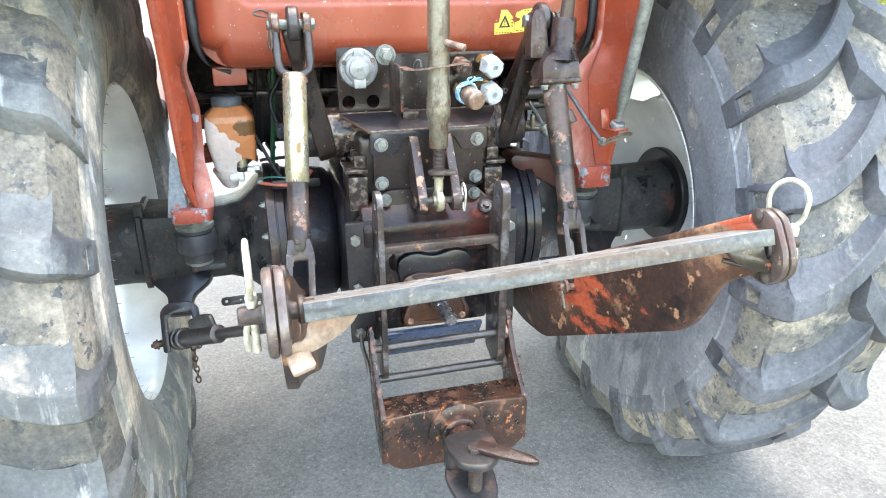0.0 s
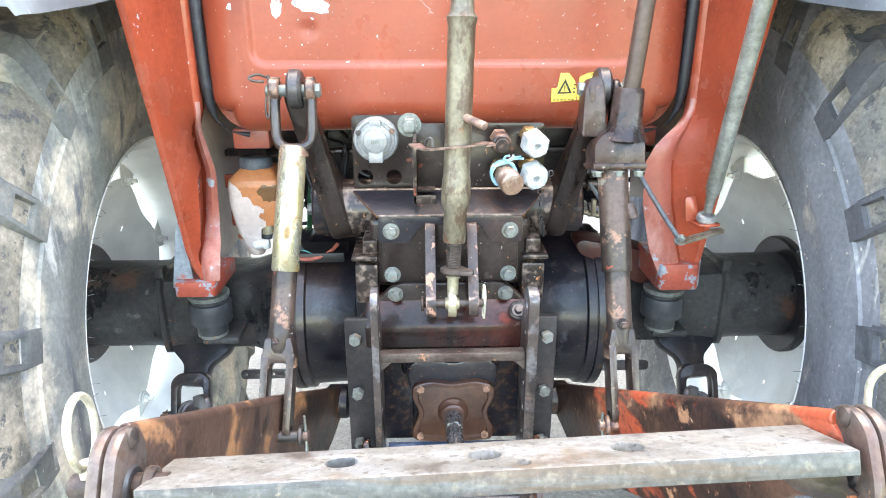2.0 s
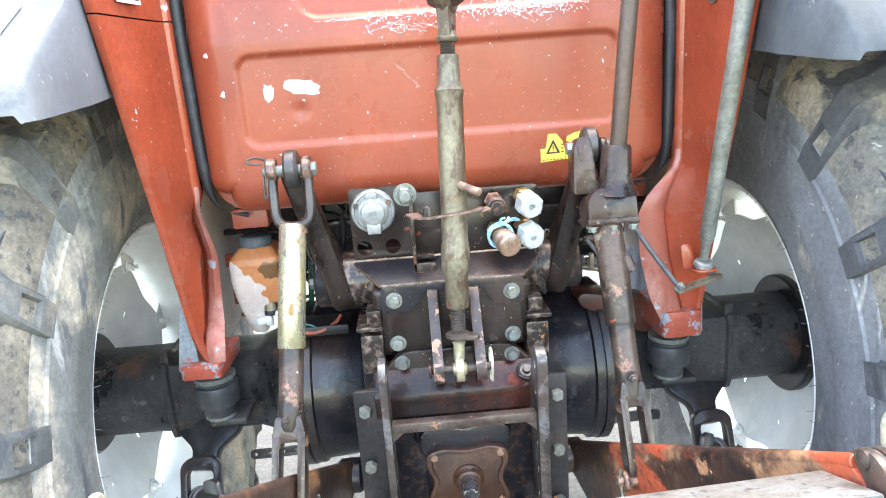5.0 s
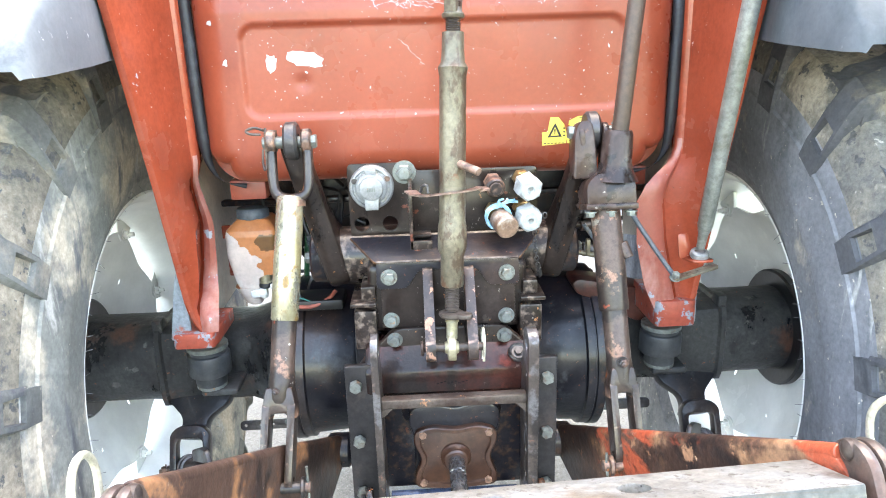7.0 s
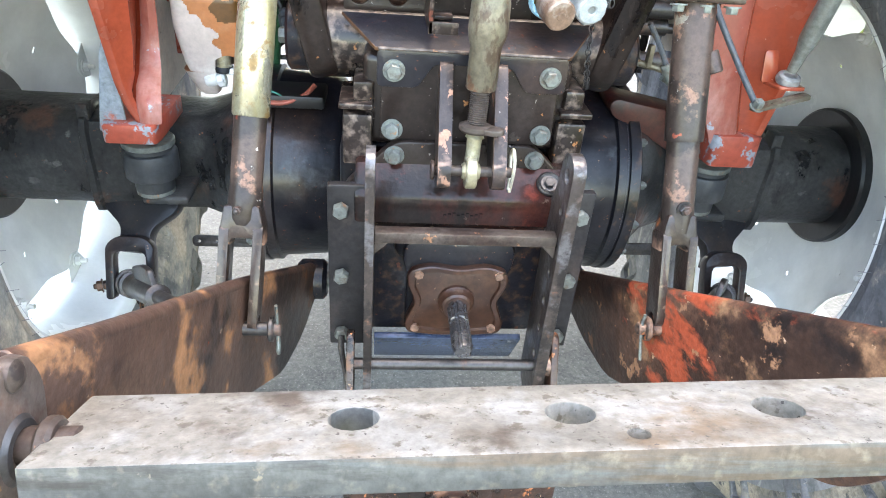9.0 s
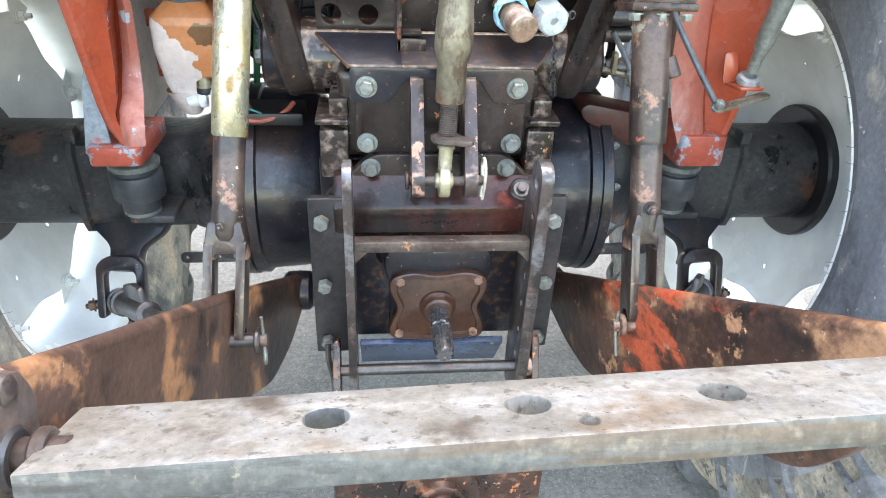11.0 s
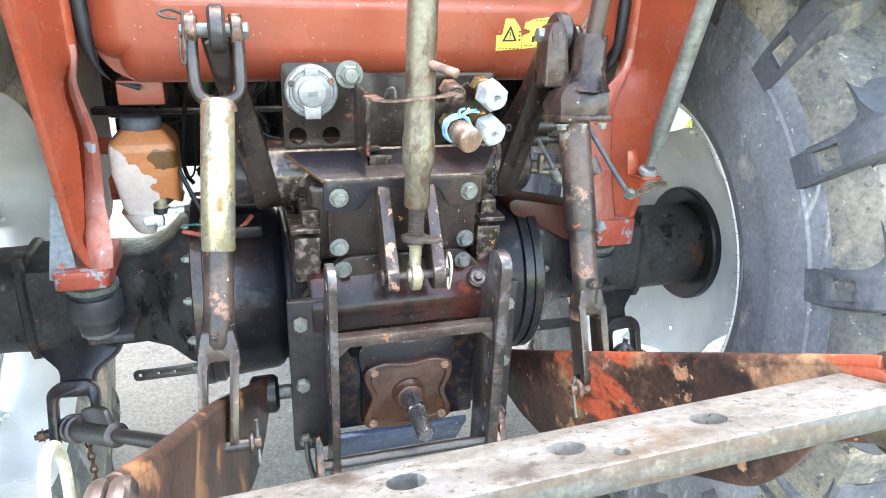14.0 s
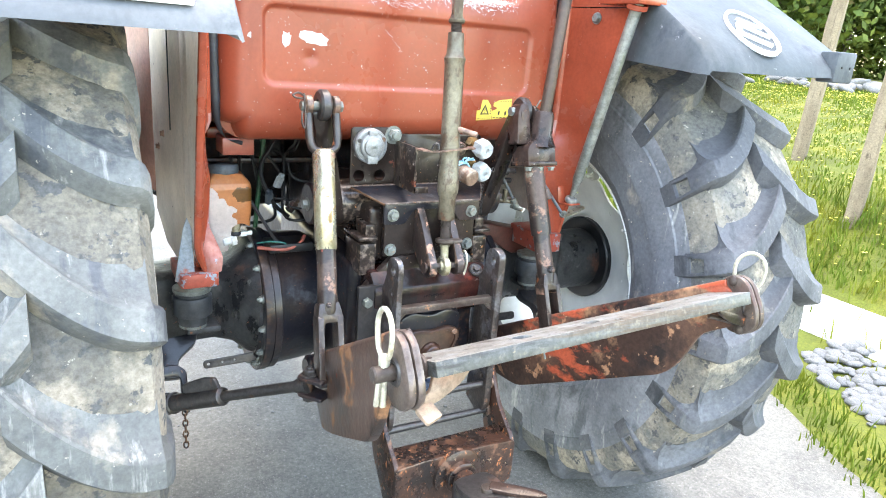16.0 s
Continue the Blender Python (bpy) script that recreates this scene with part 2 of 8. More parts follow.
ROD_PAINT = material("chipped_brown_primer", (0.07, 0.046, 0.037), 0.36, 0.1, [((0.22, 0.118, 0.08), 9, 0.555, 0.575, 0.45, 0, 8), ((0.032, 0.023, 0.02), 9, 0.5, 0.55, 0.32, 0.1, 8), ((0.27, 0.235, 0.19), 13, 0.65, 0.665, 0.5, 0.1, 8), ((0.46, 0.44, 0.4), 60, 0.69, 0.705, 0.5, 0.2, 4), ((0.22, 0.045, 0.025), 11, 0.645, 0.66, 0.4, 0, 6)], [(60, 0.22), (200, 0.12)], spec=0.32, wet=0.15)
YELLOW_ZINC = material("yellow_zinc_tube", (0.29, 0.245, 0.135), 0.3, 0.5, [((0.42, 0.395, 0.31), 7, 0.42, 0.53, 0.26, 0.75, 7, (1, 1, 0.2)), ((0.2, 0.12, 0.045), 26, 0.58, 0.64, 0.5, 0.2, 8), ((0.07, 0.055, 0.04), 70, 0.66, 0.69, 0.5, 0.2, 4)], [(120, 0.12)])
AGED_ZINC = material("aged_zinc_tube", (0.14, 0.118, 0.082), 0.36, 0.35, [((0.23, 0.21, 0.165), 12, 0.5, 0.64, 0.32, 0.5, 8, (1, 1, 0.35)), ((0.075, 0.047, 0.03), 24, 0.49, 0.55, 0.45, 0.2, 9, (1, 1, 0.5)), ((0.14, 0.07, 0.04), 34, 0.62, 0.67, 0.6, 0.1, 6)], [(70, 0.25), (220, 0.14)])
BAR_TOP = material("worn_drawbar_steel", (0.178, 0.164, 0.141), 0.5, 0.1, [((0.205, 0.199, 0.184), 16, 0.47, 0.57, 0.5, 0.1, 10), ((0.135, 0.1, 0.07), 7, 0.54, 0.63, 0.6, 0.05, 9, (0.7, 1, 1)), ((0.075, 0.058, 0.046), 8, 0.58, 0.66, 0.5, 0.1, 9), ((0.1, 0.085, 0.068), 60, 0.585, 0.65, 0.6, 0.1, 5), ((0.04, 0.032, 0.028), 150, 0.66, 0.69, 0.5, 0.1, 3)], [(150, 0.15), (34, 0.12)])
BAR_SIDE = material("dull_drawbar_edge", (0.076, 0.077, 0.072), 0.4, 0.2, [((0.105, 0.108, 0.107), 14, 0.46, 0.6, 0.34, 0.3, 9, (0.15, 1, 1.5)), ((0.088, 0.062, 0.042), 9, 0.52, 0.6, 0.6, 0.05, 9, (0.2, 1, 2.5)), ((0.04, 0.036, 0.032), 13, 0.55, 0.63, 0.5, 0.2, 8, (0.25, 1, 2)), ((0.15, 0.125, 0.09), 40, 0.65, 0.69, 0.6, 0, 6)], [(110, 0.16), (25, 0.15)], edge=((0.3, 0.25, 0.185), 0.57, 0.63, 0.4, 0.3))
STEEL = material("dull_bolt_steel", (0.18, 0.195, 0.18), 0.4, 0.4, [((0.13, 0.11, 0.09), 45, 0.55, 0.66, 0.55, 0.2, 6), ((0.3, 0.16, 0.08), 70, 0.65, 0.69, 0.6, 0, 4)], [(200, 0.12)], vary=True)
HEAD_CAST = material("oily_brown_cast_head", (0.042, 0.024, 0.019), 0.33, 0.05, [((0.07, 0.047, 0.041), 9, 0.52, 0.62, 0.3, 0.1, 7), ((0.018, 0.013, 0.012), 14, 0.53, 0.6, 0.22, 0.1, 8), ((0.22, 0.1, 0.055), 24, 0.64, 0.67, 0.45, 0, 7), ((0.33, 0.29, 0.25), 70, 0.69, 0.71, 0.5, 0.1, 4)], [(38, 0.3), (170, 0.16)], edge=((0.3, 0.2, 0.16), 0.57, 0.63, 0.35, 0.4), spec=0.3, wet=0.2)
WORN_CHEEK = material("worn_brown_steel", (0.095, 0.066, 0.053), 0.34, 0.25, [((0.15, 0.118, 0.105), 8, 0.5, 0.62, 0.3, 0.55, 7), ((0.09, 0.05, 0.038), 13, 0.55, 0.62, 0.5, 0.1, 8), ((0.3, 0.17, 0.1), 45, 0.65, 0.68, 0.6, 0, 5)], [(60, 0.15), (220, 0.1)])
DARK_STEEL = material("dark_steel", (0.07, 0.065, 0.065), 0.38, 0.6, [((0.14, 0.08, 0.06), 20, 0.56, 0.68, 0.55, 0.3, 6)], [(120, 0.15)])
SHINY = material("polished_spline_steel", (0.2, 0.2, 0.21), 0.25, 0.85, [((0.05, 0.045, 0.045), 25, 0.5, 0.62, 0.4, 0.5, 5)], [(150, 0.1)])
EYE_ZINC = material("cream_passivated_eye", (0.36, 0.31, 0.2), 0.36, 0.4, [((0.5, 0.46, 0.36), 22, 0.5, 0.65, 0.35, 0.5, 5), ((0.14, 0.08, 0.04), 40, 0.62, 0.68, 0.6, 0.1, 5)], [(180, 0.08)])
PIN_ZINC = material("pale_zinc_wire", (0.62, 0.58, 0.46), 0.38, 0.55, [((0.4, 0.32, 0.2), 22, 0.58, 0.7, 0.5, 0.4, 5)], [(180, 0.08)])


def rubber(name, k, blue, clay_from=0.55):
    """Tyre rubber under dust: k scales its brightness, blue cools it, clay_from sets how much dried clay clings to it.
    """
    dust = (0.15 * k, 0.151 * k, 0.151 * k * blue)
    clay = (0.245 * k, 0.212 * k, 0.172 * k)
    return material(name, (0.088 * k, 0.09 * k, 0.092 * k * blue), 0.66, 0, [(dust, 3.2, 0.44, 0.66, 0.82, 0, 9), ((0.05 * k, 0.053 * k, 0.057 * k), 8, 0.55, 0.66, 0.55, 0, 8), (clay, 6, clay_from, clay_from + 0.12, 0.92, 0, 10), ((0.06 * k, 0.064 * k, 0.07 * k), 11, 0.56, 0.64, 0.6, 0, 7, (1.6, 1, 0.25)), ((0.21 * k, 0.205 * k, 0.195 * k), 15, 0.6, 0.68, 0.85, 0, 8, (1.8, 1, 0.2)), ((0.3 * k, 0.265 * k, 0.22 * k), 60, 0.67, 0.7, 0.9, 0, 5)], [(14, 0.25), (60, 0.2), (230, 0.18)], 0.4, True, grain=0.24)


def mud(name, k):
    """Rubber between the bars with cakes of dried mud."""
    return material(name, (0.11 * k, 0.107 * k, 0.1 * k), 0.8, 0, [((0.185 * k, 0.162 * k, 0.132 * k), 4, 0.42, 0.6, 0.95, 0, 9), ((0.29 * k, 0.247 * k, 0.197 * k), 5.5, 0.52, 0.6, 0.97, 0, 12), ((0.085, 0.085, 0.084), 26, 0.56, 0.6, 0.8, 0, 9), ((0.32 * k, 0.29 * k, 0.25 * k), 45, 0.66, 0.7, 0.97, 0, 6)], [(28, 0.5), (150, 0.5)], 0.25, True)


# dusty sidewalls get more k than the bars, replacing light they lack
RUBBER, BAR_RUBBER, MUD = rubber("dusty_rubber_lifted", 1.75, 1.06, 0.62), rubber("dusty_bar_rubber", 0.87, 1.07, 0.6), mud("tyre_rubber_with_dried_mud", 1.13)
CLAY_RUBBER, CLAY_BAR, CLAY_MUD = rubber("clay_dusted_rubber_lifted", 1.95, 0.92, 0.5), rubber("clay_dusted_bar_rubber", 1.25, 0.95, 0.53), mud("tyre_rubber_with_clay", 0.92)
RIM = material("greyish_white_rim_paint", (0.8, 0.8, 0.765), 0.24, 0, [((0.75, 0.745, 0.705), 3, 0.5, 0.75, 0.34, 0, 5), ((0.45, 0.41, 0.34), 34, 0.735, 0.77, 0.6, 0, 5)], [(6, 0.03)], grain=0.025)
HUB = material("black_hub_paint", (0.012, 0.012, 0.013), 0.32, 0, [((0.04, 0.038, 0.036), 8, 0.55, 0.72, 0.5, 0, 6)], [(50, 0.1)])
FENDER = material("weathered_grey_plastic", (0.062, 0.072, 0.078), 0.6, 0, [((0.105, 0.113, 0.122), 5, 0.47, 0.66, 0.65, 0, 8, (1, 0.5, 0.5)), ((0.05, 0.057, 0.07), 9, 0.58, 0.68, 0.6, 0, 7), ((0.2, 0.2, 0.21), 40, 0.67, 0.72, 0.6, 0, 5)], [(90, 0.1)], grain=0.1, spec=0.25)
# paler copy for the left fender: the stronger light on it, put into colour
FENDER_LIT = material("lit_grey_plastic", (0.105, 0.113, 0.123), 0.5, 0, [((0.15, 0.157, 0.165), 5, 0.47, 0.66, 0.55, 0, 8, (1, 0.5, 0.5)), ((0.1, 0.109, 0.12), 9, 0.6, 0.68, 0.55, 0, 7), ((0.4, 0.4, 0.4), 40, 0.67, 0.72, 0.6, 0, 5)], [(90, 0.1)], grain=0.1, spec=0.3)
SEAL = material("black_rubber_seal", (0.014, 0.016, 0.02), 0.5, 0, [((0.04, 0.045, 0.055), 14, 0.55, 0.7, 0.6, 0, 4)], [(120, 0.08)])
BUSH = material("black_rubber_bush", (0.035, 0.038, 0.042), 0.45, 0, [((0.06, 0.06, 0.06), 12, 0.5, 0.7, 0.7, 0, 6)], [(60, 0.15)])
TANK_PLASTIC = material("orange_stained_plastic", (0.44, 0.155, 0.055), 0.36, 0, [((0.5, 0.22, 0.1), 12, 0.5, 0.7, 0.42, 0, 5)], [(30, 0.06)], grain=0.12)
PALE_PLASTIC = material("cloudy_white_plastic", (0.56, 0.46, 0.42), 0.4, 0, [((0.62, 0.56, 0.52), 12, 0.5, 0.66, 0.45, 0, 5)], [(30, 0.06)], grain=0.12)
AMBER_PLASTIC = material("dark_amber_stain", (0.12, 0.05, 0.012), 0.3, 0, [], [(30, 0.06)], grain=0.2)
CAP_PLASTIC = material("dull_grey_plastic_cap", (0.08, 0.095, 0.11), 0.55, 0, [((0.1, 0.11, 0.12), 18, 0.5, 0.7, 0.6, 0, 5)], [(90, 0.1)])
WHITE_PLASTIC = material("grubby_white_plastic", (0.4, 0.42, 0.42), 0.45, 0, [((0.35, 0.33, 0.28), 22, 0.56, 0.72, 0.6, 0, 6)], [(90, 0.08)])
ALU = material("cast_aluminium", (0.24, 0.245, 0.245), 0.42, 0.4, [((0.3, 0.29, 0.27), 20, 0.55, 0.7, 0.55, 0.4, 6)], [(120, 0.12)])
PIPE_WHITE = material("clean_white_plastic", (0.72, 0.72, 0.7), 0.4, 0, [((0.5, 0.47, 0.42), 30, 0.6, 0.72, 0.5, 0, 5)], [(90, 0.05)], grain=0.08)
BRASS = material("tarnished_brass", (0.3, 0.2, 0.09), 0.4, 0.8, [((0.14, 0.1, 0.06), 22, 0.5, 0.66, 0.5, 0.6, 5)], [(120, 0.1)])
BLUE_STRING = material("faded_blue_twine", (0.2, 0.42, 0.55), 0.9, 0, [((0.45, 0.58, 0.62), 60, 0.5, 0.65, 0.9, 0, 3)], [(300, 0.3)])
GREEN_HOSE = material("green_hose", (0.018, 0.095, 0.042), 0.4, 0, [((0.03, 0.05, 0.035), 14, 0.52, 0.66, 0.5, 0, 5)])
TEAL_WIRE = material("teal_wire", (0.02, 0.16, 0.13), 0.45)
RED_WIRE = material("faded_red_wire", (0.35, 0.09, 0.06), 0.55)
BLACK_CABLE = material("black_cable", (0.01, 0.01, 0.011), 0.45)
BLUE_PLATE = material("oily_blue_grey_plate", (0.075, 0.105, 0.185), 0.22, 0.1, [((0.02, 0.022, 0.028), 45, 0.63, 0.65, 0.2, 0.1, 4), ((0.09, 0.11, 0.15), 7, 0.5, 0.66, 0.28, 0.2, 6)], [(40, 0.1)])
STICKER = material("torn_white_sticker", (0.78, 0.78, 0.77), 0.6, 0, [((0.55, 0.54, 0.52), 60, 0.6, 0.7, 0.7, 0, 4)], grain=0.1)
SIGN_YELLOW = material("yellow_warning_label", (0.72, 0.52, 0.09), 0.5, 0, [((0.5, 0.38, 0.12), 40, 0.62, 0.75, 0.6, 0, 4)], grain=0.1)
INK = material("black_ink", (0.015, 0.015, 0.015), 0.6)
SCRATCH = material("bare_scratched_paint", (0.56, 0.57, 0.58), 0.55, 0.1, [((0.45, 0.33, 0.3), 60, 0.55, 0.7, 0.6, 0, 5)])
LOGO = material("white_moulded_badge", (0.66, 0.67, 0.68), 0.5, 0, [((0.45, 0.46, 0.48), 30, 0.5, 0.7, 0.6, 0, 5)], grain=0.1)
CONCRETE = material("grey_concrete_ground", (0.14, 0.132, 0.116), 0.9, 0, [((0.165, 0.156, 0.137), 1.3, 0.42, 0.66, 0.92, 0, 8), ((0.16, 0.15, 0.132), 5, 0.55, 0.66, 0.9, 0, 8), ((0.3, 0.282, 0.25), 140, 0.6, 0.66, 0.9, 0, 4), ((0.1, 0.094, 0.084), 110, 0.62, 0.67, 0.9, 0, 4), ((0.22, 0.207, 0.182), 30, 0.58, 0.7, 0.9, 0, 8), ((0.11, 0.105, 0.096), 3.5, 0.62, 0.72, 0.85, 0, 9)], [(150, 0.6), (45, 0.3), (18, 0.2)], grain=0.4)
SOIL = material("grassy_soil", (0.085, 0.1, 0.01), 0.95, 0, [((0.15, 0.148, 0.014), 2.5, 0.45, 0.65, 0.95, 0, 6), ((0.1, 0.075, 0.04), 7, 0.64, 0.74, 0.95, 0, 6)], [(60, 0.5)])
GRASS = material("fresh_grass", (0.1, 0.145, 0.014), 0.7, 0, [((0.2, 0.2, 0.022), 1.6, 0.45, 0.6, 0.7, 0, 4)], grain=0.1, spec=0.2)
FLOWER = material("yellow_lawn_flowers", (0.5, 0.46, 0.06), 0.7, 0, [((0.62, 0.5, 0.05), 8, 0.5, 0.65, 0.7, 0, 3)])
WOOD_POST = material("weathered_wood", (0.165, 0.122, 0.075), 0.85, 0, [((0.23, 0.175, 0.11), 8, 0.5, 0.62, 0.85, 0, 6, (1, 1, 0.15)), ((0.08, 0.058, 0.037), 14, 0.58, 0.66, 0.9, 0, 6, (1, 1, 0.12))], [(60, 0.4)])
STONE = material("grey_field_stone", (0.15, 0.147, 0.142), 0.8, 0, [((0.2, 0.2, 0.2), 9, 0.5, 0.6, 0.85, 0, 7)], [(40, 0.4)], vary=True)
SLAB = material("pale_concrete_slab", (0.66, 0.64, 0.6), 0.9, 0, [((0.42, 0.4, 0.37), 5, 0.5, 0.66, 0.9, 0, 7)], [(90, 0.25)])
LEAF = material("tree_leaves", (0.06, 0.095, 0.018), 0.65, 0, [((0.13, 0.16, 0.028), 1.2, 0.48, 0.6, 0.65, 0, 5), ((0.13, 0.08, 0.04), 0.7, 0.58, 0.66, 0.7, 0, 4)], grain=0.1, spec=0.2)
BARK = material("tree_bark", (0.1, 0.075, 0.055), 0.9, 0, [((0.17, 0.14, 0.11), 12, 0.5, 0.65, 0.9, 0, 6, (1, 1, 0.3))], [(40, 0.6)])


# ---- mesh helpers ----
ROOT = {}


def thing(name, base, label, category, group="", kind=""):
    ob = new(name)
    ob.empty_display_size = 0.05
    ob.location = base
    ROOT[ob] = Vector(base)
    return tagged(ob, label, category, group, kind)


def finish(bm, mats, name, smooth=35):
    bmesh.ops.remove_doubles(bm, verts=bm.verts, dist=1e-6)
    bmesh.ops.recalc_face_normals(bm, faces=bm.faces)
    me = bpy.data.meshes.new(name)
    for f in bm.faces:
        f.smooth = True
    for e in bm.edges:
        if len(e.link_faces) == 2 and e.calc_face_angle(0) > radians(smooth):
            e.smooth = False
    bm.to_mesh(me)
    bm.free()
    for m in (mats if isinstance(mats, (list, tuple)) else [mats]):
        me.materials.append(m)
    return me


def part(name, bm, mats, parent, label="", smooth=35):
    """One mesh object under a thing or a part; coordinates are given in the world."""
    base = ROOT[parent]
    bmesh.ops.translate(bm, verts=bm.verts, vec=-base)
    ob = new(name, finish(bm, mats, name, smooth))
    ob.parent = parent
    ROOT[ob] = base
    if label:
        ob["label"] = label
    return ob


def solo(name, bm, mats, base, label, category, group="", kind="", smooth=35):
    """A top-level thing that is a single mesh."""
    bmesh.ops.translate(bm, verts=bm.verts, vec=-Vector(base))
    ob = new(name, finish(bm, mats, name, smooth))
    ob.location = base
    return tagged(ob, label, category, group, kind)


def frame_of(direction):
    d = Vector(direction).normalized()
    u = d.cross(Vector((0, 0, 1)) if abs(d.z) < 0.9 else Vector((0, 1, 0))).normalized()
    return d, u, d.cross(u).normalized()


def box(bm, lo, hi, bevel=0.003, seg=2, turn=None):
    lo, hi = Vector(lo), Vector(hi)
    r = bmesh.ops.create_cube(bm, size=1.0)
    vs = r["verts"]
    bmesh.ops.scale(bm, verts=vs, vec=hi - lo)
    if turn:
        bmesh.ops.rotate(bm, verts=vs, matrix=turn, cent=(0, 0, 0))
    bmesh.ops.translate(bm, verts=vs, vec=(lo + hi) / 2)
    if bevel:
        es = list({e for v in vs for e in v.link_edges})
        bmesh.ops.bevel(bm, geom=es, offset=bevel, segments=seg, profile=0.5, affect="EDGES", clamp_overlap=True)
    return bm


def lathe(bm, origin, axis, profile, seg=32, closed=False, mat=0, up=None):
    """Turns (along, radius) rows about an axis."""
    d, u, w = frame_of(axis)
    if up is not None:
        u = (Vector(up) - d * Vector(up).dot(d)).normalized()
        w = d.cross(u)
    o = Vector(origin)
    rings = []
    for a, r in profile:
        if r < 1e-6:
            rings.append([bm.verts.new(o + d * a)])
        else:
            rings.append([bm.verts.new(o + d * a + (u * math.cos(2 * math.pi * i / seg) + w * math.sin(2 * math.pi * i / seg)) * r) for i in range(seg)])
    pairs = list(zip(rings, rings[1:]))
    if closed:
        pairs.append((rings[-1], rings[0]))
    for a, b in pairs:
        for i in range(seg):
            j = (i + 1) % seg
            if len(a) == 1 and len(b) == 1:
                continue
            if len(a) == 1:
                f = bm.faces.new((a[0], b[i], b[j]))
            elif len(b) == 1:
                f = bm.faces.new((a[i], b[0], a[j]))
            else:
                f = bm.faces.new((a[i], b[i], b[j], a[j]))
            f.material_index = mat
    return bm


def cyl(bm, p, q, r, r2=None, seg=20, bevel=0.0015, mat=0):
    p, q = Vector(p), Vector(q)
    n = (q - p).length
    r2 = r if r2 is None else r2
    b = min(bevel, r * 0.4, r2 * 0.4, n * 0.3)
    return lathe(bm, p, q - p, [(0, 0), (0, r - b), (b, r), (n - b, r2), (n, r2 - b), (n, 0)], seg, mat=mat)


def ring(bm, p, axis, r_in, r_out, half, seg=32, b=0.002):
    return lathe(bm, p, axis, [(-half, r_in), (-half, r_out - b), (-half + b, r_out), (half - b, r_out), (half, r_out - b), (half, r_in)], seg, closed=True)


def pipe(bm, pts, r, seg=10, mat=0):
    """A round bar along a smooth line of points."""
    pts = [Vector(p) for p in pts]
    rings, w = [], None
    for i, p in enumerate(pts):
        t = (pts[min(i + 1, len(pts) - 1)] - pts[max(i - 1, 0)]).normalized()
        if w is None:
            _, u, w = frame_of(t)
        u = w.cross(t).normalized()
        w = t.cross(u).normalized()
        rr = r[i] if isinstance(r, (list, tuple)) else r
        rings.append([bm.verts.new(p + (u * math.cos(2 * math.pi * k / seg) + w * math.sin(2 * math.pi * k / seg)) * rr) for k in range(seg)])
    for a, b in zip(rings, rings[1:]):
        for k in range(seg):
            f = bm.faces.new((a[k], a[(k + 1) % seg], b[(k + 1) % seg], b[k]))
            f.material_index = mat
    bm.faces.new(rings[0][::-1])
    bm.faces.new(rings[-1])
    return bm


def curve_points(ctrl, n=8):
    """Catmull-Rom through the control points."""
    c = [Vector(p) for p in ctrl]
    c = [c[0] * 2 - c[1]] + c + [c[-1] * 2 - c[-2]]
    out = []
    for i in range(1, len(c) - 2):
        for k in range(n):
            t = k / n
            p0, p1, p2, p3 = c[i - 1:i + 3]
            out.append(0.5 * ((2 * p1) + (p2 - p0) * t + (2 * p0 - 5 * p1 + 4 * p2 - p3) * t * t + (3 * p1 - p0 - 3 * p2 + p3) * t ** 3))
    return out + [c[-2]]


def rounded(poly, radii, n=5):
    """Rounds the corners of a 2D outline."""
    out, m = [], len(poly)
    for i, p in enumerate(poly):
        r = radii[i] if isinstance(radii, (list, tuple)) else radii
        p, a, b = Vector(p), Vector(poly[i - 1]), Vector(poly[(i + 1) % m])
        if r <= 0:
            out.append(p)
            continue
        da, db = (a - p), (b - p)
        r = min(r, da.length * 0.49, db.length * 0.49)
        s, e = p + da.normalized() * r, p + db.normalized() * r
        for k in range(n + 1):
            t = k / n
            out.append(s * (1 - t) ** 2 + p * 2 * t * (1 - t) + e * t * t)
    return out


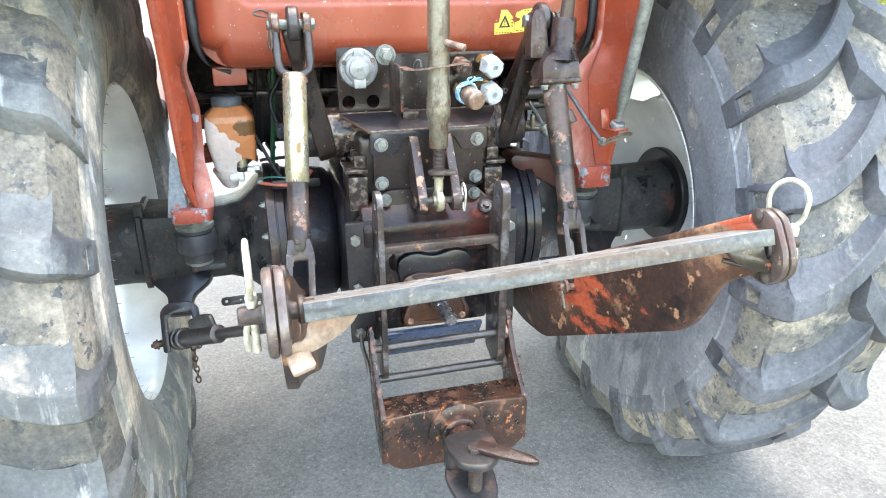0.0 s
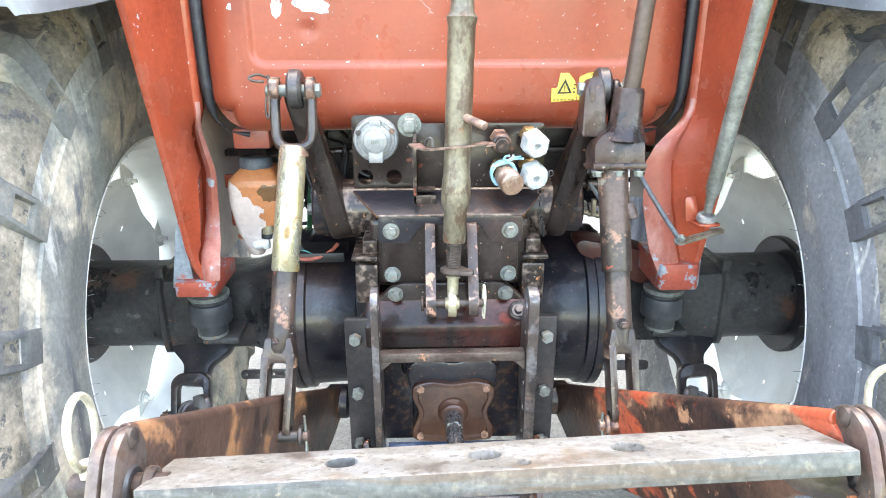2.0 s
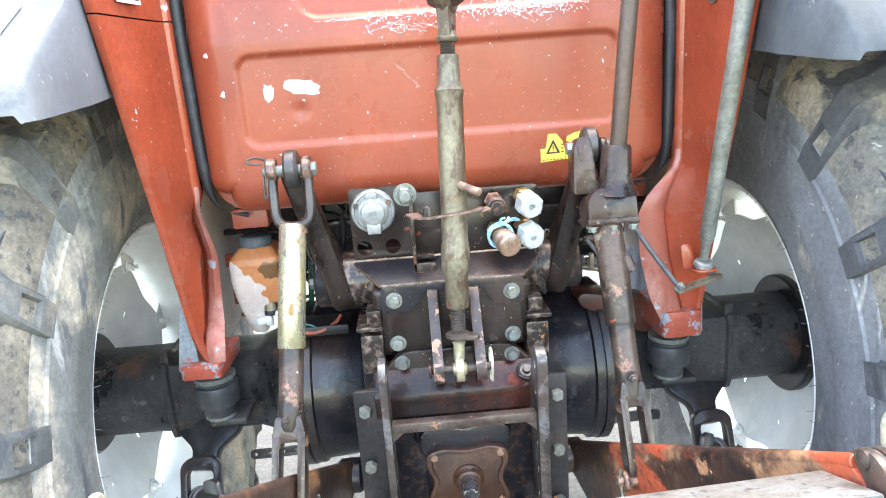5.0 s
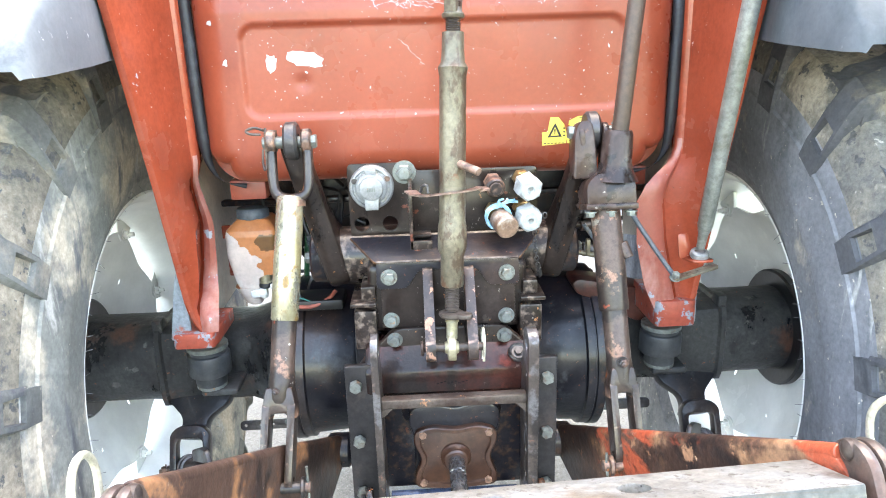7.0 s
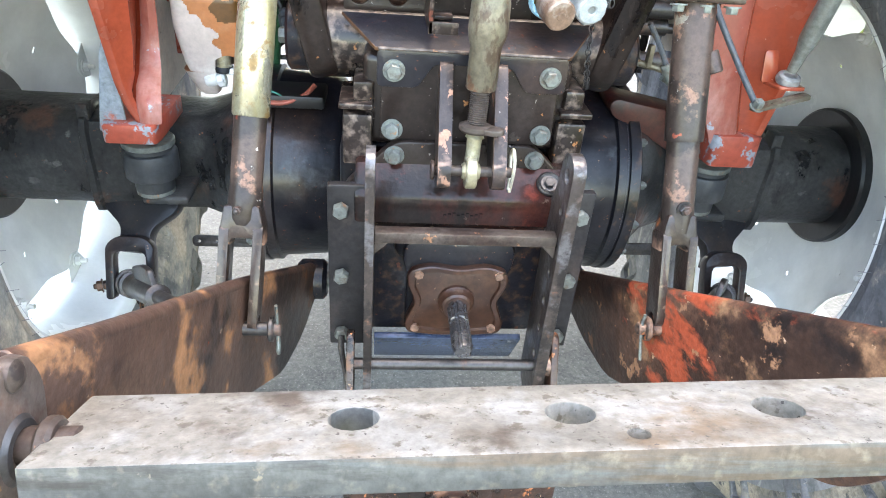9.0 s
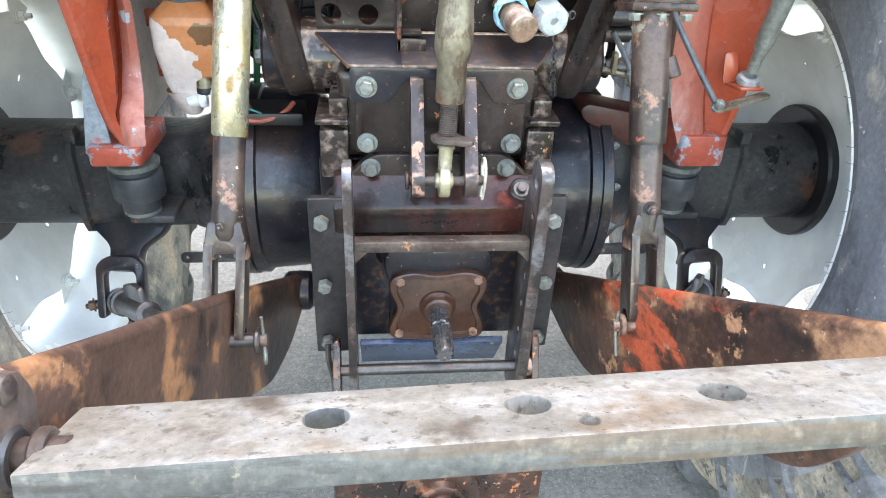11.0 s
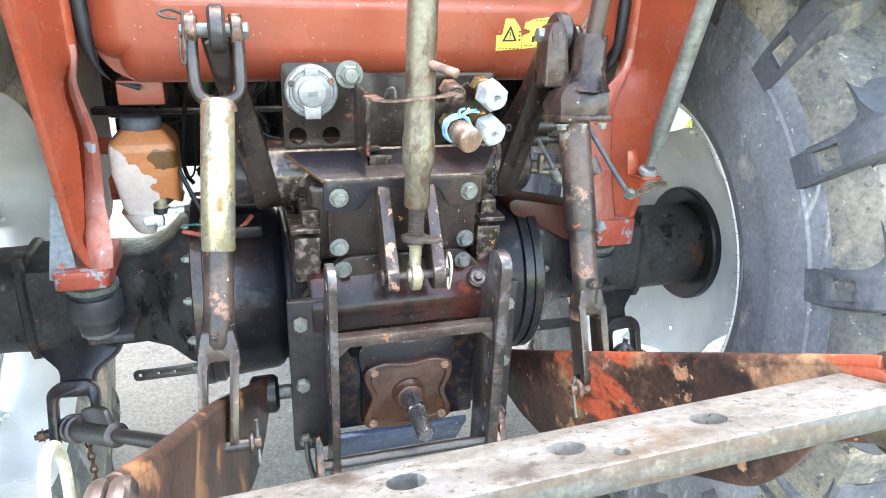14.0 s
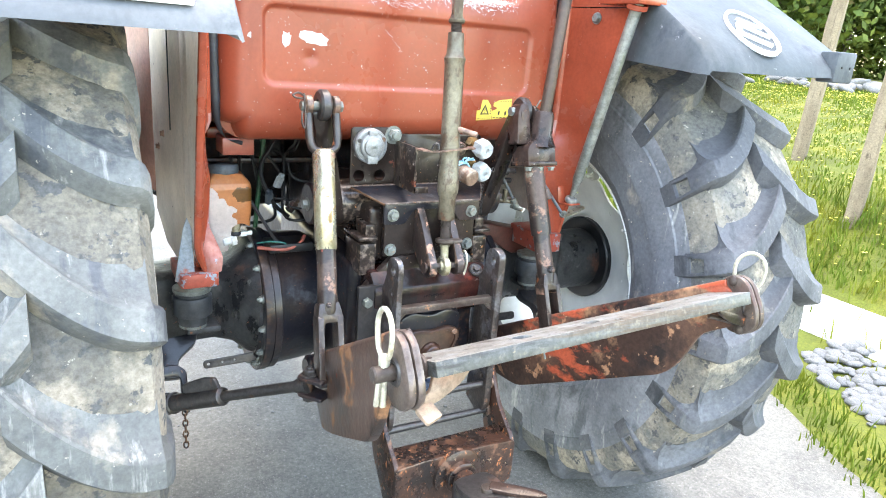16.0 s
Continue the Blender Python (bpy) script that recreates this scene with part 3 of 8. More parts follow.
def plate(bm, outline, origin, u, v, thick, bevel=0.0015, holes=(), mat=0):
    """A flat plate: a 2D outline in (u, v) round the origin, of that thickness to both sides. holes: (u, v, radius)."""
    u, v, o = Vector(u).normalized(), Vector(v), Vector(origin)
    v = (v - u * v.dot(u)).normalized()
    n = u.cross(v)
    tmp = bmesh.new()

    def loop(pts, h):
        vs = [tmp.verts.new(o + u * p[0] + v * p[1] + n * h) for p in pts]
        return vs, [tmp.edges.new((vs[i], vs[(i + 1) % len(vs)])) for i in range(len(vs))]

    sides = []
    rings2 = [list(outline)] + [[(h[0] + h[2] * math.cos(2 * math.pi * k / 16), h[1] + h[2] * math.sin(2 * math.pi * k / 16)) for k in range(16)] for h in holes]
    for h in (-thick / 2, thick / 2):
        all_e, loops = [], []
        for rg in rings2:
            vs, es = loop(rg, h)
            loops.append(vs)
            all_e += es
        if len(rings2) == 1:
            tmp.faces.new(loops[0])
        else:
            bmesh.ops.triangle_fill(tmp, use_beauty=True, use_dissolve=False, edges=all_e)
        sides.append(loops)
    for la, lb in zip(*sides):
        for i in range(len(la)):
            j = (i + 1) % len(la)
            tmp.faces.new((la[i], la[j], lb[j], lb[i]))
    bmesh.ops.recalc_face_normals(tmp, faces=tmp.faces)
    if bevel:
        es = [e for e in tmp.edges if len(e.link_faces) == 2 and e.calc_face_angle(0) > 1.2 and abs((e.verts[0].co - e.verts[1].co).dot(n)) < 1e-5]
        bmesh.ops.bevel(tmp, geom=es, offset=bevel, segments=2, profile=0.5, affect="EDGES", clamp_overlap=True)
    for f in tmp.faces:
        f.material_index = mat
    me = bpy.data.meshes.new("tmp")
    tmp.to_mesh(me)
    tmp.free()
    bm.from_mesh(me)
    bpy.data.meshes.remove(me)
    return bm


def hexbolt(bm, p, axis, af=0.019, h=0.011, washer=True, stub=0.0, turn=0.0):
    """A hexagon head with its washer and the thread end."""
    d, u, w = frame_of(axis)
    p = Vector(p)
    if washer:
        lathe(bm, p, d, [(0, 0), (0, af * 0.78), (0.0025, af * 0.78), (0.0025, 0)], 20)
    r = af / math.sqrt(3)
    pr = [(0.002, r), (0.002 + h * 0.82, r), (0.002 + h, r * 0.86), (0.002 + h, 0)]
    uu = u * math.cos(turn) + w * math.sin(turn)
    lathe(bm, p, d, pr, 6, up=uu)
    if stub:
        cyl(bm, p + d * h, p + d * (h + stub), af * 0.3, seg=12)
    return bm


def B():
    return bmesh.new()


def sheet(bm, lo, hi, nx, ny, fn):
    """A grid over (a, b) whose places come from fn."""
    g = [[bm.verts.new(fn(lo[0] + (hi[0] - lo[0]) * i / nx, lo[1] + (hi[1] - lo[1]) * j / ny)) for j in range(ny + 1)] for i in range(nx + 1)]
    for i in range(nx):
        for j in range(ny):
            bm.faces.new((g[i][j], g[i + 1][j], g[i + 1][j + 1], g[i][j + 1]))
    return g


def smoothstep(a, b, x):
    t = min(1, max(0, (x - a) / (b - a)))
    return t * t * (3 - 2 * t)


# ---- ground and surroundings ----
def ground_height(x, y):
    """Level yard, then a bank that rises to the lawn beyond the verge."""
    rise = float(np.interp(x, (2.3, 2.8, 3.3, 4.0, 5.0, 8.0, 14.0, 40.0, 3000.0), (0, 0.03, 0.2, 0.62, 0.9, 1.3, 1.6, 2.0, 2.0)))
    return rise * smoothstep(-14, -6, y)


def yard_edge(y):
    return 2.17 + 0.45 * max(-1.2, min(y, 0.6)) + 0.1 * max(0, y - 0.6) + 0.05 * math.sin(7 * y) + 0.03 * math.sin(19 * y)


bm = B()
xs = [-3000, -200, -40, -12, -6, -4, -3, -2, -1, 0, 1, 1.5, 2.0, 2.15, 2.3, 2.45, 2.6, 2.8, 3.05, 3.3, 3.65, 4, 4.5, 5, 6, 7, 8, 10, 14, 25, 40, 200, 3000]
ys = [-3000, -200, -40, -14, -10, -6, -4, -3, -2, -1.5, -1, -0.5, 0, 0.5, 1, 1.5, 2, 3, 4, 6, 10, 14, 25, 40, 200, 3000]


def column(x, y):
    """Grid columns bend so that one of them follows the yard's edge."""
    w = smoothstep(0.5, 2.0, x) * (1 - smoothstep(3.3, 6.0, x))
    return x + w * (yard_edge(max(-6, min(6, y))) - 2.3)


ys = sorted(set(ys + [k * 0.25 for k in range(-24, 25)]))
grid = [[bm.verts.new((column(x, y), y, ground_height(column(x, y), y))) for y in ys] for x in xs]
for i in range(len(xs) - 1):
    for j in range(len(ys) - 1):
        f = bm.faces.new((grid[i][j], grid[i + 1][j], grid[i + 1][j + 1], grid[i][j + 1]))
        cx, cy = (xs[i] + xs[i + 1]) / 2, (ys[j] + ys[j + 1]) / 2
        f.material_index = 1 if cx > 2.3 else 0
solo("ground", bm, [CONCRETE, SOIL], (0, 0, 0), "grey worn concrete yard that meets a grassy bank", "ground", kind="structure")

# grit and crumbs on the yard
bm = B()
rng = random.Random(5)
for k in range(260):
    x, y = rng.uniform(-1.6, 2.2), rng.uniform(-1.2, 1.6)
    s = rng.uniform(0.002, 0.006) * (2.2 if rng.random() < 0.06 else 1)
    r = bmesh.ops.create_icosphere(bm, subdivisions=1, radius=s)
    for v in r["verts"]:
        v.co = Vector((v.co.x * rng.uniform(0.8, 1.5), v.co.y, v.co.z * 0.6)) + Vector((x, y, s * 0.4))
solo("grit", bm, STONE, (0, 0, 0), "loose grit and small stones scattered over the yard", "grit", kind="stuff")


def blades(name, count, area, height, mats, label, seed, flower=0.0):
    rng = random.Random(seed)
    bm = B()
    for k in range(count):
        x, y = rng.uniform(area[0], area[1]), rng.uniform(area[2], area[3])
        if x < yard_edge(y) + rng.uniform(-0.1, 0.06):
            continue
        # thinner towards the far and side borders
        if rng.random() > min(area[1] - x, y - area[2], area[3] - y) / 0.9:
            continue
        # bare strip with stones and the slab
        if yard_edge(y) + 0.3 < x < 3.46 and -0.9 < y < 0.95 and rng.random() > 0.05:
            continue
        h = rng.uniform(*height) * (0.5 + 1.0 * noise.noise(Vector((x * 1.7, y * 1.7, seed))) + 0.4)
        if h < 0.02:
            continue
        z = ground_height(x, y) - 0.01
        a = rng.uniform(0, 6.28)
        w = rng.uniform(0.0025, 0.005) * (1 + x * 0.12)
        dx, dy = math.cos(a) * w, math.sin(a) * w
        lx, ly = rng.uniform(-0.4, 0.4) * h, rng.uniform(-0.4, 0.4) * h
        v = [bm.verts.new(p) for p in ((x - dx, y - dy, z), (x + dx, y + dy, z), (x + lx * 0.45 + dx * 0.7, y + ly * 0.45 + dy * 0.7, z + h * 0.6), (x + lx * 0.45 - dx * 0.7, y + ly * 0.45 - dy * 0.7, z + h * 0.6), (x + lx, y + ly, z + h * 0.95))]
        bm.faces.new(v[:4])
        bm.faces.new((v[3], v[2], v[4]))
        if rng.random() < flower:
            s = rng.uniform(0.01, 0.02)
            c = Vector((x + lx, y + ly, z + h))
            q = [bm.verts.new(c + Vector(p) * s) for p in ((1, 0, 0.2), (0, 1, 0.2), (-1, 0, 0.2), (0, -1, 0.2), (0, 0, 0.5))]
            for i in range(4):
                bm.faces.new((q[i], q[(i + 1) % 4], q[4])).material_index = 1
    solo(name, bm, mats, (0, 0, 0), label, "grass", kind="stuff", smooth=180)


blades("verge_grass", 30000, (1.4, 4.9, -2.4, 3.9), (0.05, 0.17), [GRASS, FLOWER], "tufts of fresh green grass along the yard's edge", 11)
blades("lawn_grass", 60000, (3.6, 13, 0.2, 9.5), (0.025, 0.075), [GRASS, FLOWER], "sunlit lawn grass dotted with yellow flowers", 12, 0.13)

# pale slab and the heap of stones at the verge
bm = B()
plate(bm, rounded([(-0.19, -1.0), (0.17, -1.05), (0.19, 0.58), (-0.2, 0.52)], 0.03), (3.25, 0.3, 0.17), (1, 0, 0.42), (0, 1, 0), 0.07, 0.012)
solo("concrete_slab", bm, SLAB, (3.25, 0.3, 0.1), "pale sunlit concrete strip lying in the grass", "slab")


def stone_mesh(seed):
    bm = B()
    bmesh.ops.create_icosphere(bm, subdivisions=2, radius=1.0)
    for v in bm.verts:
        v.co *= 1 + 0.35 * noise.noise(v.co * 1.1 + Vector((seed * 3.7, 0, 0)))
        v.co.z *= 0.42
    return finish(bm, STONE, "stone", 60)


stone_meshes = [stone_mesh(k) for k in range(5)]
rng = random.Random(3)
for k in range(120):
    t, q = rng.random(), rng.uniform(-0.14, 0.14)
    x, y = 2.56 + 0.38 * t + 0.85 * q + rng.uniform(0, 0.12), -0.2 + 0.62 * t - 0.5 * q
    s = rng.uniform(0.022, 0.055)
    ob = new("stone", stone_meshes[k % 5])
    ob.location = (x, y, ground_height(x, y) + s * 0.3)
    ob.rotation_euler = (rng.uniform(-0.3, 0.3), rng.uniform(-0.3, 0.3), rng.uniform(0, 6))
    ob.scale = (s, s * rng.uniform(0.7, 1.2), s)
    tagged(ob, "grey angular field stone in a heap beside the yard", "stone", "stone heap")
for k in range(26):
    x, y = 10.4 + rng.uniform(-0.5, 1.2), 6.0 + rng.uniform(-1.4, 1.0)
    s = rng.uniform(0.1, 0.2)
    ob = new("boulder", stone_meshes[k % 5])
    ob.location = (x, y, ground_height(x, y) + s * 0.4)
    ob.rotation_euler = (rng.uniform(-0.3, 0.3), rng.uniform(-0.3, 0.3), rng.uniform(0, 6))
    ob.scale = (s * 1.2, s, s)
    tagged(ob, "pale rounded boulder in a far row across the lawn", "boulder", "boulder row")


def fence_post(x, y, lean, height, w, label):
    z = ground_height(x, y) - 0.1
    bm = B()
    box(bm, (-w / 2, -w / 2, 0), (w / 2, w / 2, height), 0.012, 3)
    bmesh.ops.subdivide_edges(bm, edges=[e for e in bm.edges if abs(e.verts[0].co.z - e.verts[1].co.z) > 0.5], cuts=8)
    for v in bm.verts:
        v.co += Vector((noise.noise(v.co * 5 + Vector((x, y, 0))), noise.noise(v.co * 5 + Vector((y, x, 7))), 0)) * 0.012
    bmesh.ops.rotate(bm, verts=bm.verts, cent=(0, 0, 0), matrix=Euler((0, radians(lean), 0.4)).to_matrix())
    bmesh.ops.translate(bm, verts=bm.verts, vec=(x, y, z))
    solo("fence_post", bm, WOOD_POST, (x, y, z), label, "post", "fence posts")


fence_post(5.0, 2.16, 11, 2.3, 0.115, "tall weathered wooden post leaning beside the lawn")
fence_post(4.05, 1.05, 12, 1.5, 0.1, "short grey split wooden post standing in tall grass")
fence_post(7.0, 4.9, 3, 1.7, 0.16, "weathered wooden post farther along the lawn")


def tree(x, y, height, crown, seed, label):
    rng = random.Random(seed)
    z = ground_height(x, y)
    t = thing("tree", (x, y, z), label, "tree", "trees beyond the lawn")
    bm = B()
    tips = []
    trunk = curve_points([(x, y, z - 0.1), (x + 0.1, y, z + height * 0.3), (x - 0.1, y + 0.1, z + height * 0.6), (x, y, z + height * 0.9)], 4)
    pipe(bm, trunk, [0.16 * (1 - 0.8 * i / (len(trunk) - 1)) for i in range(len(trunk))], 8)
    for k in range(11):
        i = rng.randint(3, len(trunk) - 2)
        a = rng.uniform(0, 6.28)
        n = Vector((math.cos(a), math.sin(a), rng.uniform(0.1, 0.6))) * crown * rng.uniform(0.5, 0.95)
        tips.append(trunk[i] + n)
        pipe(bm, [trunk[i], trunk[i] + n * 0.5 + Vector((0, 0, 0.1)), trunk[i] + n], [0.05, 0.03, 0.012], 6)
    part("trunk", bm, BARK, t)
    verts, faces = [], []
    for k in range(9000):
        c = rng.choice(tips + [trunk[-1]])
        p = c + Vector((rng.gauss(0, 1), rng.gauss(0, 1), rng.gauss(0, 0.8))) * crown * 0.27
        if p.z < z + 0.25:
            continue
        s = rng.uniform(0.06, 0.13)
        u = Vector((rng.gauss(0, 1), rng.gauss(0, 1), rng.gauss(0, 1))).normalized() * s
        w = u.cross(Vector((rng.gauss(0, 1), rng.gauss(0, 1), rng.gauss(0, 1)))).normalized() * s * 0.6
        n = len(verts)
        verts += [p - u, p + w, p + u, p - w]
        faces.append((n, n + 1, n + 2, n + 3))
    me = bpy.data.meshes.new("crown")
    me.from_pydata([v - ROOT[t] for v in verts], [], faces)
    me.materials.append(LEAF)
    ob = new("crown", me)
    ob.parent = t


# dense hedge that closes the garden
bm_v, bm_f = [], []
rng = random.Random(41)
for k in range(60000):
    a = rng.uniform(-8, 9)
    h = rng.uniform(0, 3.4) * (0.85 + 0.3 * noise.noise(Vector((a * 0.8, 0, 3))))
    c = Vector((16.5 - 0.51 * a, 9.5 + 0.86 * a, 0)) + Vector((0.86, 0.51, 0)) * rng.gauss(0, 0.5)
    c.z = ground_height(c.x, c.y) + h
    u = Vector((rng.gauss(0, 1), rng.gauss(0, 1), rng.gauss(0, 1))).normalized() * rng.uniform(0.04, 0.1)
    w = u.cross(Vector((rng.gauss(0, 1), rng.gauss(0, 1), rng.gauss(0, 1)))).normalized() * u.length * 0.6
    n = len(bm_v)
    bm_v += [c - u, c + w, c + u, c - w]
    bm_f.append((n, n + 1, n + 2, n + 3))
me = bpy.data.meshes.new("hedge")
me.from_pydata(bm_v, [], bm_f)
me.materials.append(LEAF)
tagged(new("hedge", me), "dense dark green hedge closing the garden", "hedge", kind="stuff")
tree(18.5, 11.0, 6.5, 3.0, 27, "tall broad tree standing in deep shade")
tree(13.5, 15.5, 6.5, 3.0, 28, "tall dark green tree behind the others")
tree(20.0, 7.0, 6.0, 3.0, 29, "broad dark green tree at the garden's end")
tree(10.0, 15.5, 6.0, 2.8, 30, "dense tree with low dark branches")
tree(15.0, 11.5, 3.0, 2.0, 31, "low dense shrub-like tree beneath taller crowns")
tree(9.5, 9.8, 4.2, 1.8, 21, "leafy garden tree behind the lawn")
tree(13.0, 8.6, 4.6, 2.0, 22, "leafy garden tree with low branches behind the lawn")
tree(12.0, 12.0, 5.0, 2.2, 23, "dense dark green tree at the lawn's far side")
tree(16.5, 9.0, 5.0, 2.4, 24, "dense green tree beyond the boulders")
tree(7.0, 12.5, 4.6, 2.1, 25, "dense green garden tree behind the lawn")
tree(16.0, 14.0, 6.0, 2.8, 26, "tall broad green tree at the far side")


# ---- rear wheels ----
AXLE_Y, AXLE_Z, WHEEL_X = 0.41, 0.86, 0.962


def wheel_spot(s, u, r, a):
    """u outward from the tyre's middle, a from the rear upwards."""
    return Vector((s * (WHEEL_X + u), AXLE_Y - r * math.cos(a), AXLE_Z + r * math.sin(a)))


def turned(bm, s, profile, seg, closed=False, mats=None):
    rings = [[bm.verts.new(wheel_spot(s, u, r, 2 * math.pi * i / seg)) for i in range(seg)] for u, r in profile]
    n = len(rings)
    for k in range(n if closed else n - 1):
        a, b = rings[k], rings[(k + 1) % n]
        for i in range(seg):
            f = bm.faces.new((a[i], a[(i + 1) % seg], b[(i + 1) % seg], b[i]))
            if mats:
                f.material_index = mats[k]


TYRE_R = 0.893


def lug(bm, s, side, a0):
    """One curved tread bar from the middle over the shoulder to the sidewall: steep below, a long hollow ramp above."""
    secs = []
    n = 12
    for k in range(n):
        t = k / (n - 1)
        u = -0.024 + 0.232 * t
        da = -0.2 * (1 - (1 - t) ** 1.75)
        slope = 0.2 * 1.75 * (1 - t) ** 0.75 / 0.232 * 0.87
        spread = math.sqrt(1 + slope * slope)
        top_r = TYRE_R - 0.022 * (u / 0.208) ** 2
        secs.append((u, top_r, u * 0.985, top_r - 0.043 if t < 0.9 else top_r - 0.054, a0 + da, (0.0225 + 0.006 * t) * spread, 0.02 * spread, (0.018 + 0.07 * t * t) * spread))
    a1 = a0 - 0.2
    secs.append((0.2205, 0.858, 0.195, 0.79, a1 - 0.003, 0.0285, 0.02, 0.082))
    secs.append((0.2285, 0.83, 0.197, 0.77, a1 - 0.006, 0.03, 0.02, 0.066))
    secs.append((0.2335, 0.795, 0.2, 0.75, a1 - 0.009, 0.034, 0.02, 0.05))
    secs.append((0.237, 0.722, 0.2, 0.7, a1 - 0.012, 0.042, 0.016, 0.03))
    secs.append((0.232, 0.668, 0.2, 0.665, a1 - 0.012, 0.044, 0.012, 0.02))
    rows = []
    for u, rt, ub, rb, a, wt, low, ramp in secs:
        d = rt - rb
        arc = [(-wt - low, d), (-wt - low * 0.55, d * 0.62), (-wt - 0.004, 0.009), (-wt + 0.004, 0.0), (wt - 0.003, 0.0), (wt + 0.004, 0.004), (wt + ramp * 0.22, d * 0.44), (wt + ramp * 0.52, d * 0.74), (wt + ramp, d * 0.9), (wt + ramp + 0.012, d)]
        rows.append([bm.verts.new(wheel_spot(s, side * mix_u(u, ub, h / d), rt - h, a + o / 0.87)) for o, h in arc])
    pocket = None
    for k, (p, q) in enumerate(zip(rows, rows[1:])):
        for i in range(len(p) - 1):
            f = bm.faces.new((p[i], p[i + 1], q[i + 1], q[i]))
            if k == len(rows) - 3 and i == 3:
                pocket = f
    bm.faces.new(rows[0])
    bm.faces.new(rows[-1])
    # moulded pocket in the end of the bar
    bmesh.ops.recalc_face_normals(bm, faces=bm.faces)
    bmesh.ops.inset_individual(bm, faces=[pocket], thickness=0.011, depth=0.0)
    bmesh.ops.inset_individual(bm, faces=[pocket], thickness=0.004, depth=-0.014)


def mix_u(a, b, t):
    return a + (b - a) * t


LUGS = 20


def rear_wheel(s, label, rub, bars, crust, phase):
    w = thing("tractor_wheel", (s * WHEEL_X, AXLE_Y, 0), label, "wheel", "rear wheels")
    bm = B()
    half = [(0.172, 0.436), (0.186, 0.446), (0.197, 0.458), (0.206, 0.478), (0.213, 0.492), (0.216, 0.494), (0.225, 0.535), (0.2305, 0.58), (0.2325, 0.584), (0.234, 0.588), (0.2355, 0.63), (0.2325, 0.68), (0.233, 0.684), (0.229, 0.69), (0.2275, 0.735), (0.221, 0.785), (0.2, 0.824), (0.1, 0.846)]
    prof = [(-u, r) for u, r in half] + [(0, 0.85)] + [(u, r) for u, r in reversed(half)]
    tread = len(half) - 4
    mats = [1 if tread <= k < len(prof) - 1 - tread else 0 for k in range(len(prof) - 1)]
    turned(bm, s, prof, 120, mats=mats)
    for v in bm.verts:
        if v.co.z < 0.0:
            v.co.z = 0.0005
    tyre = part("tyre", bm, [rub, crust], w, "grey dusty rubber with deep curved bars and dried mud", 30)
    # tread bars, alike on each half of the tread
    for side in (-1, 1):
        bm = B()
        lug(bm, s, side, 0.0)
        centre = Vector((s * WHEEL_X, AXLE_Y, AXLE_Z))
        bmesh.ops.translate(bm, verts=bm.verts, vec=-centre)
        me = finish(bm, bars, "tread_bar", 32)
        for k in range(LUGS):
            a = 2 * math.pi * (k + (0.5 if side > 0 else 0.0)) / LUGS + phase
            ob = new("tread_bar", me)
            ob.parent = tyre
            ob.location = centre - ROOT[tyre]
            ob.rotation_euler = (-a, 0, 0)
    # rim barrel
    bm = B()
    prof = [(-0.186, 0.458), (-0.193, 0.456), (-0.195, 0.449), (-0.190, 0.442), (-0.178, 0.433), (-0.165, 0.424), (-0.10, 0.418), (-0.07, 0.396), (0.07, 0.396), (0.10, 0.418), (0.165, 0.424), (0.178, 0.433), (0.190, 0.442), (0.193, 0.456), (0.186, 0.458)]
    back = [(u, r + 0.006) for u, r in reversed(prof[4:-4])]
    turned(bm, s, prof + [(0.17, 0.44)] + back + [(-0.17, 0.44)], 96, closed=True)
    rim = part("rim", bm, RIM, w, "glossy greyish white painted steel", 40)
    # dished disc with diamond holes and a waved edge
    bm = B()
    off = 0.04 if s < 0 else 0.0
    rs = [(r, u + off) for r, u in ((0.150, -0.006), (0.165, -0.008), (0.19, -0.016), (0.22, -0.027), (0.24, -0.034), (0.25, -0.038), (0.262, -0.043), (0.274, -0.048), (0.31, -0.064), (0.345, -0.078), (0.375, -0.084))]
    angs = []
    for q in range(8):
        c = 2 * math.pi * q / 8 + 0.2
        angs += [c - 0.04, c, c + 0.04] + [c + 0.04 + (2 * math.pi / 8 - 0.08) * j / 9 for j in range(1, 9)]
    for depth in (0.0, 0.009):
        g = []
        for i, (r, u) in enumerate(rs):
            row = []
            for j, a in enumerate(angs):
                rr = r
                if r > 0.32:
                    wave = 0.5 - 0.5 * math.cos(8 * (a - 0.2))
                    rr = r + (r - 0.32) / 0.055 * (0.034 * wave - 0.05)
                row.append(bm.verts.new(wheel_spot(s, u + depth, rr, a)))
            g.append(row)
        na = len(angs)
        for i in range(len(rs) - 1):
            for j in range(na):
                j2 = (j + 1) % na
                hole = (i in (5, 6)) and (j % 11 in (0, 1))
                if not hole:
                    bm.faces.new((g[i][j], g[i][j2], g[i + 1][j2], g[i + 1][j]))
        for q in range(8):
            j = q * 11 + 1
            n_in, n_out, n_l, n_r = g[5][j], g[7][j], g[6][j - 1], g[6][j + 1]
            bm.faces.new((n_in, n_l, g[5][j - 1]))
            bm.faces.new((n_in, g[5][j + 1], n_r))
            bm.faces.new((n_out, g[7][j - 1], n_l))
            bm.faces.new((n_out, n_r, g[7][j + 1]))
        if depth == 0.0:
            first = g
    for j in range(len(angs)):
        j2 = (j + 1) % len(angs)
        bm.faces.new((first[-1][j], first[-1][j2], g[-1][j2], g[-1][j]))
    for v in [v for v in bm.verts if not v.link_faces]:
        bm.verts.remove(v)
    part("wheel_disc", bm, RIM, w, "dished white disc with diamond holes", 40)
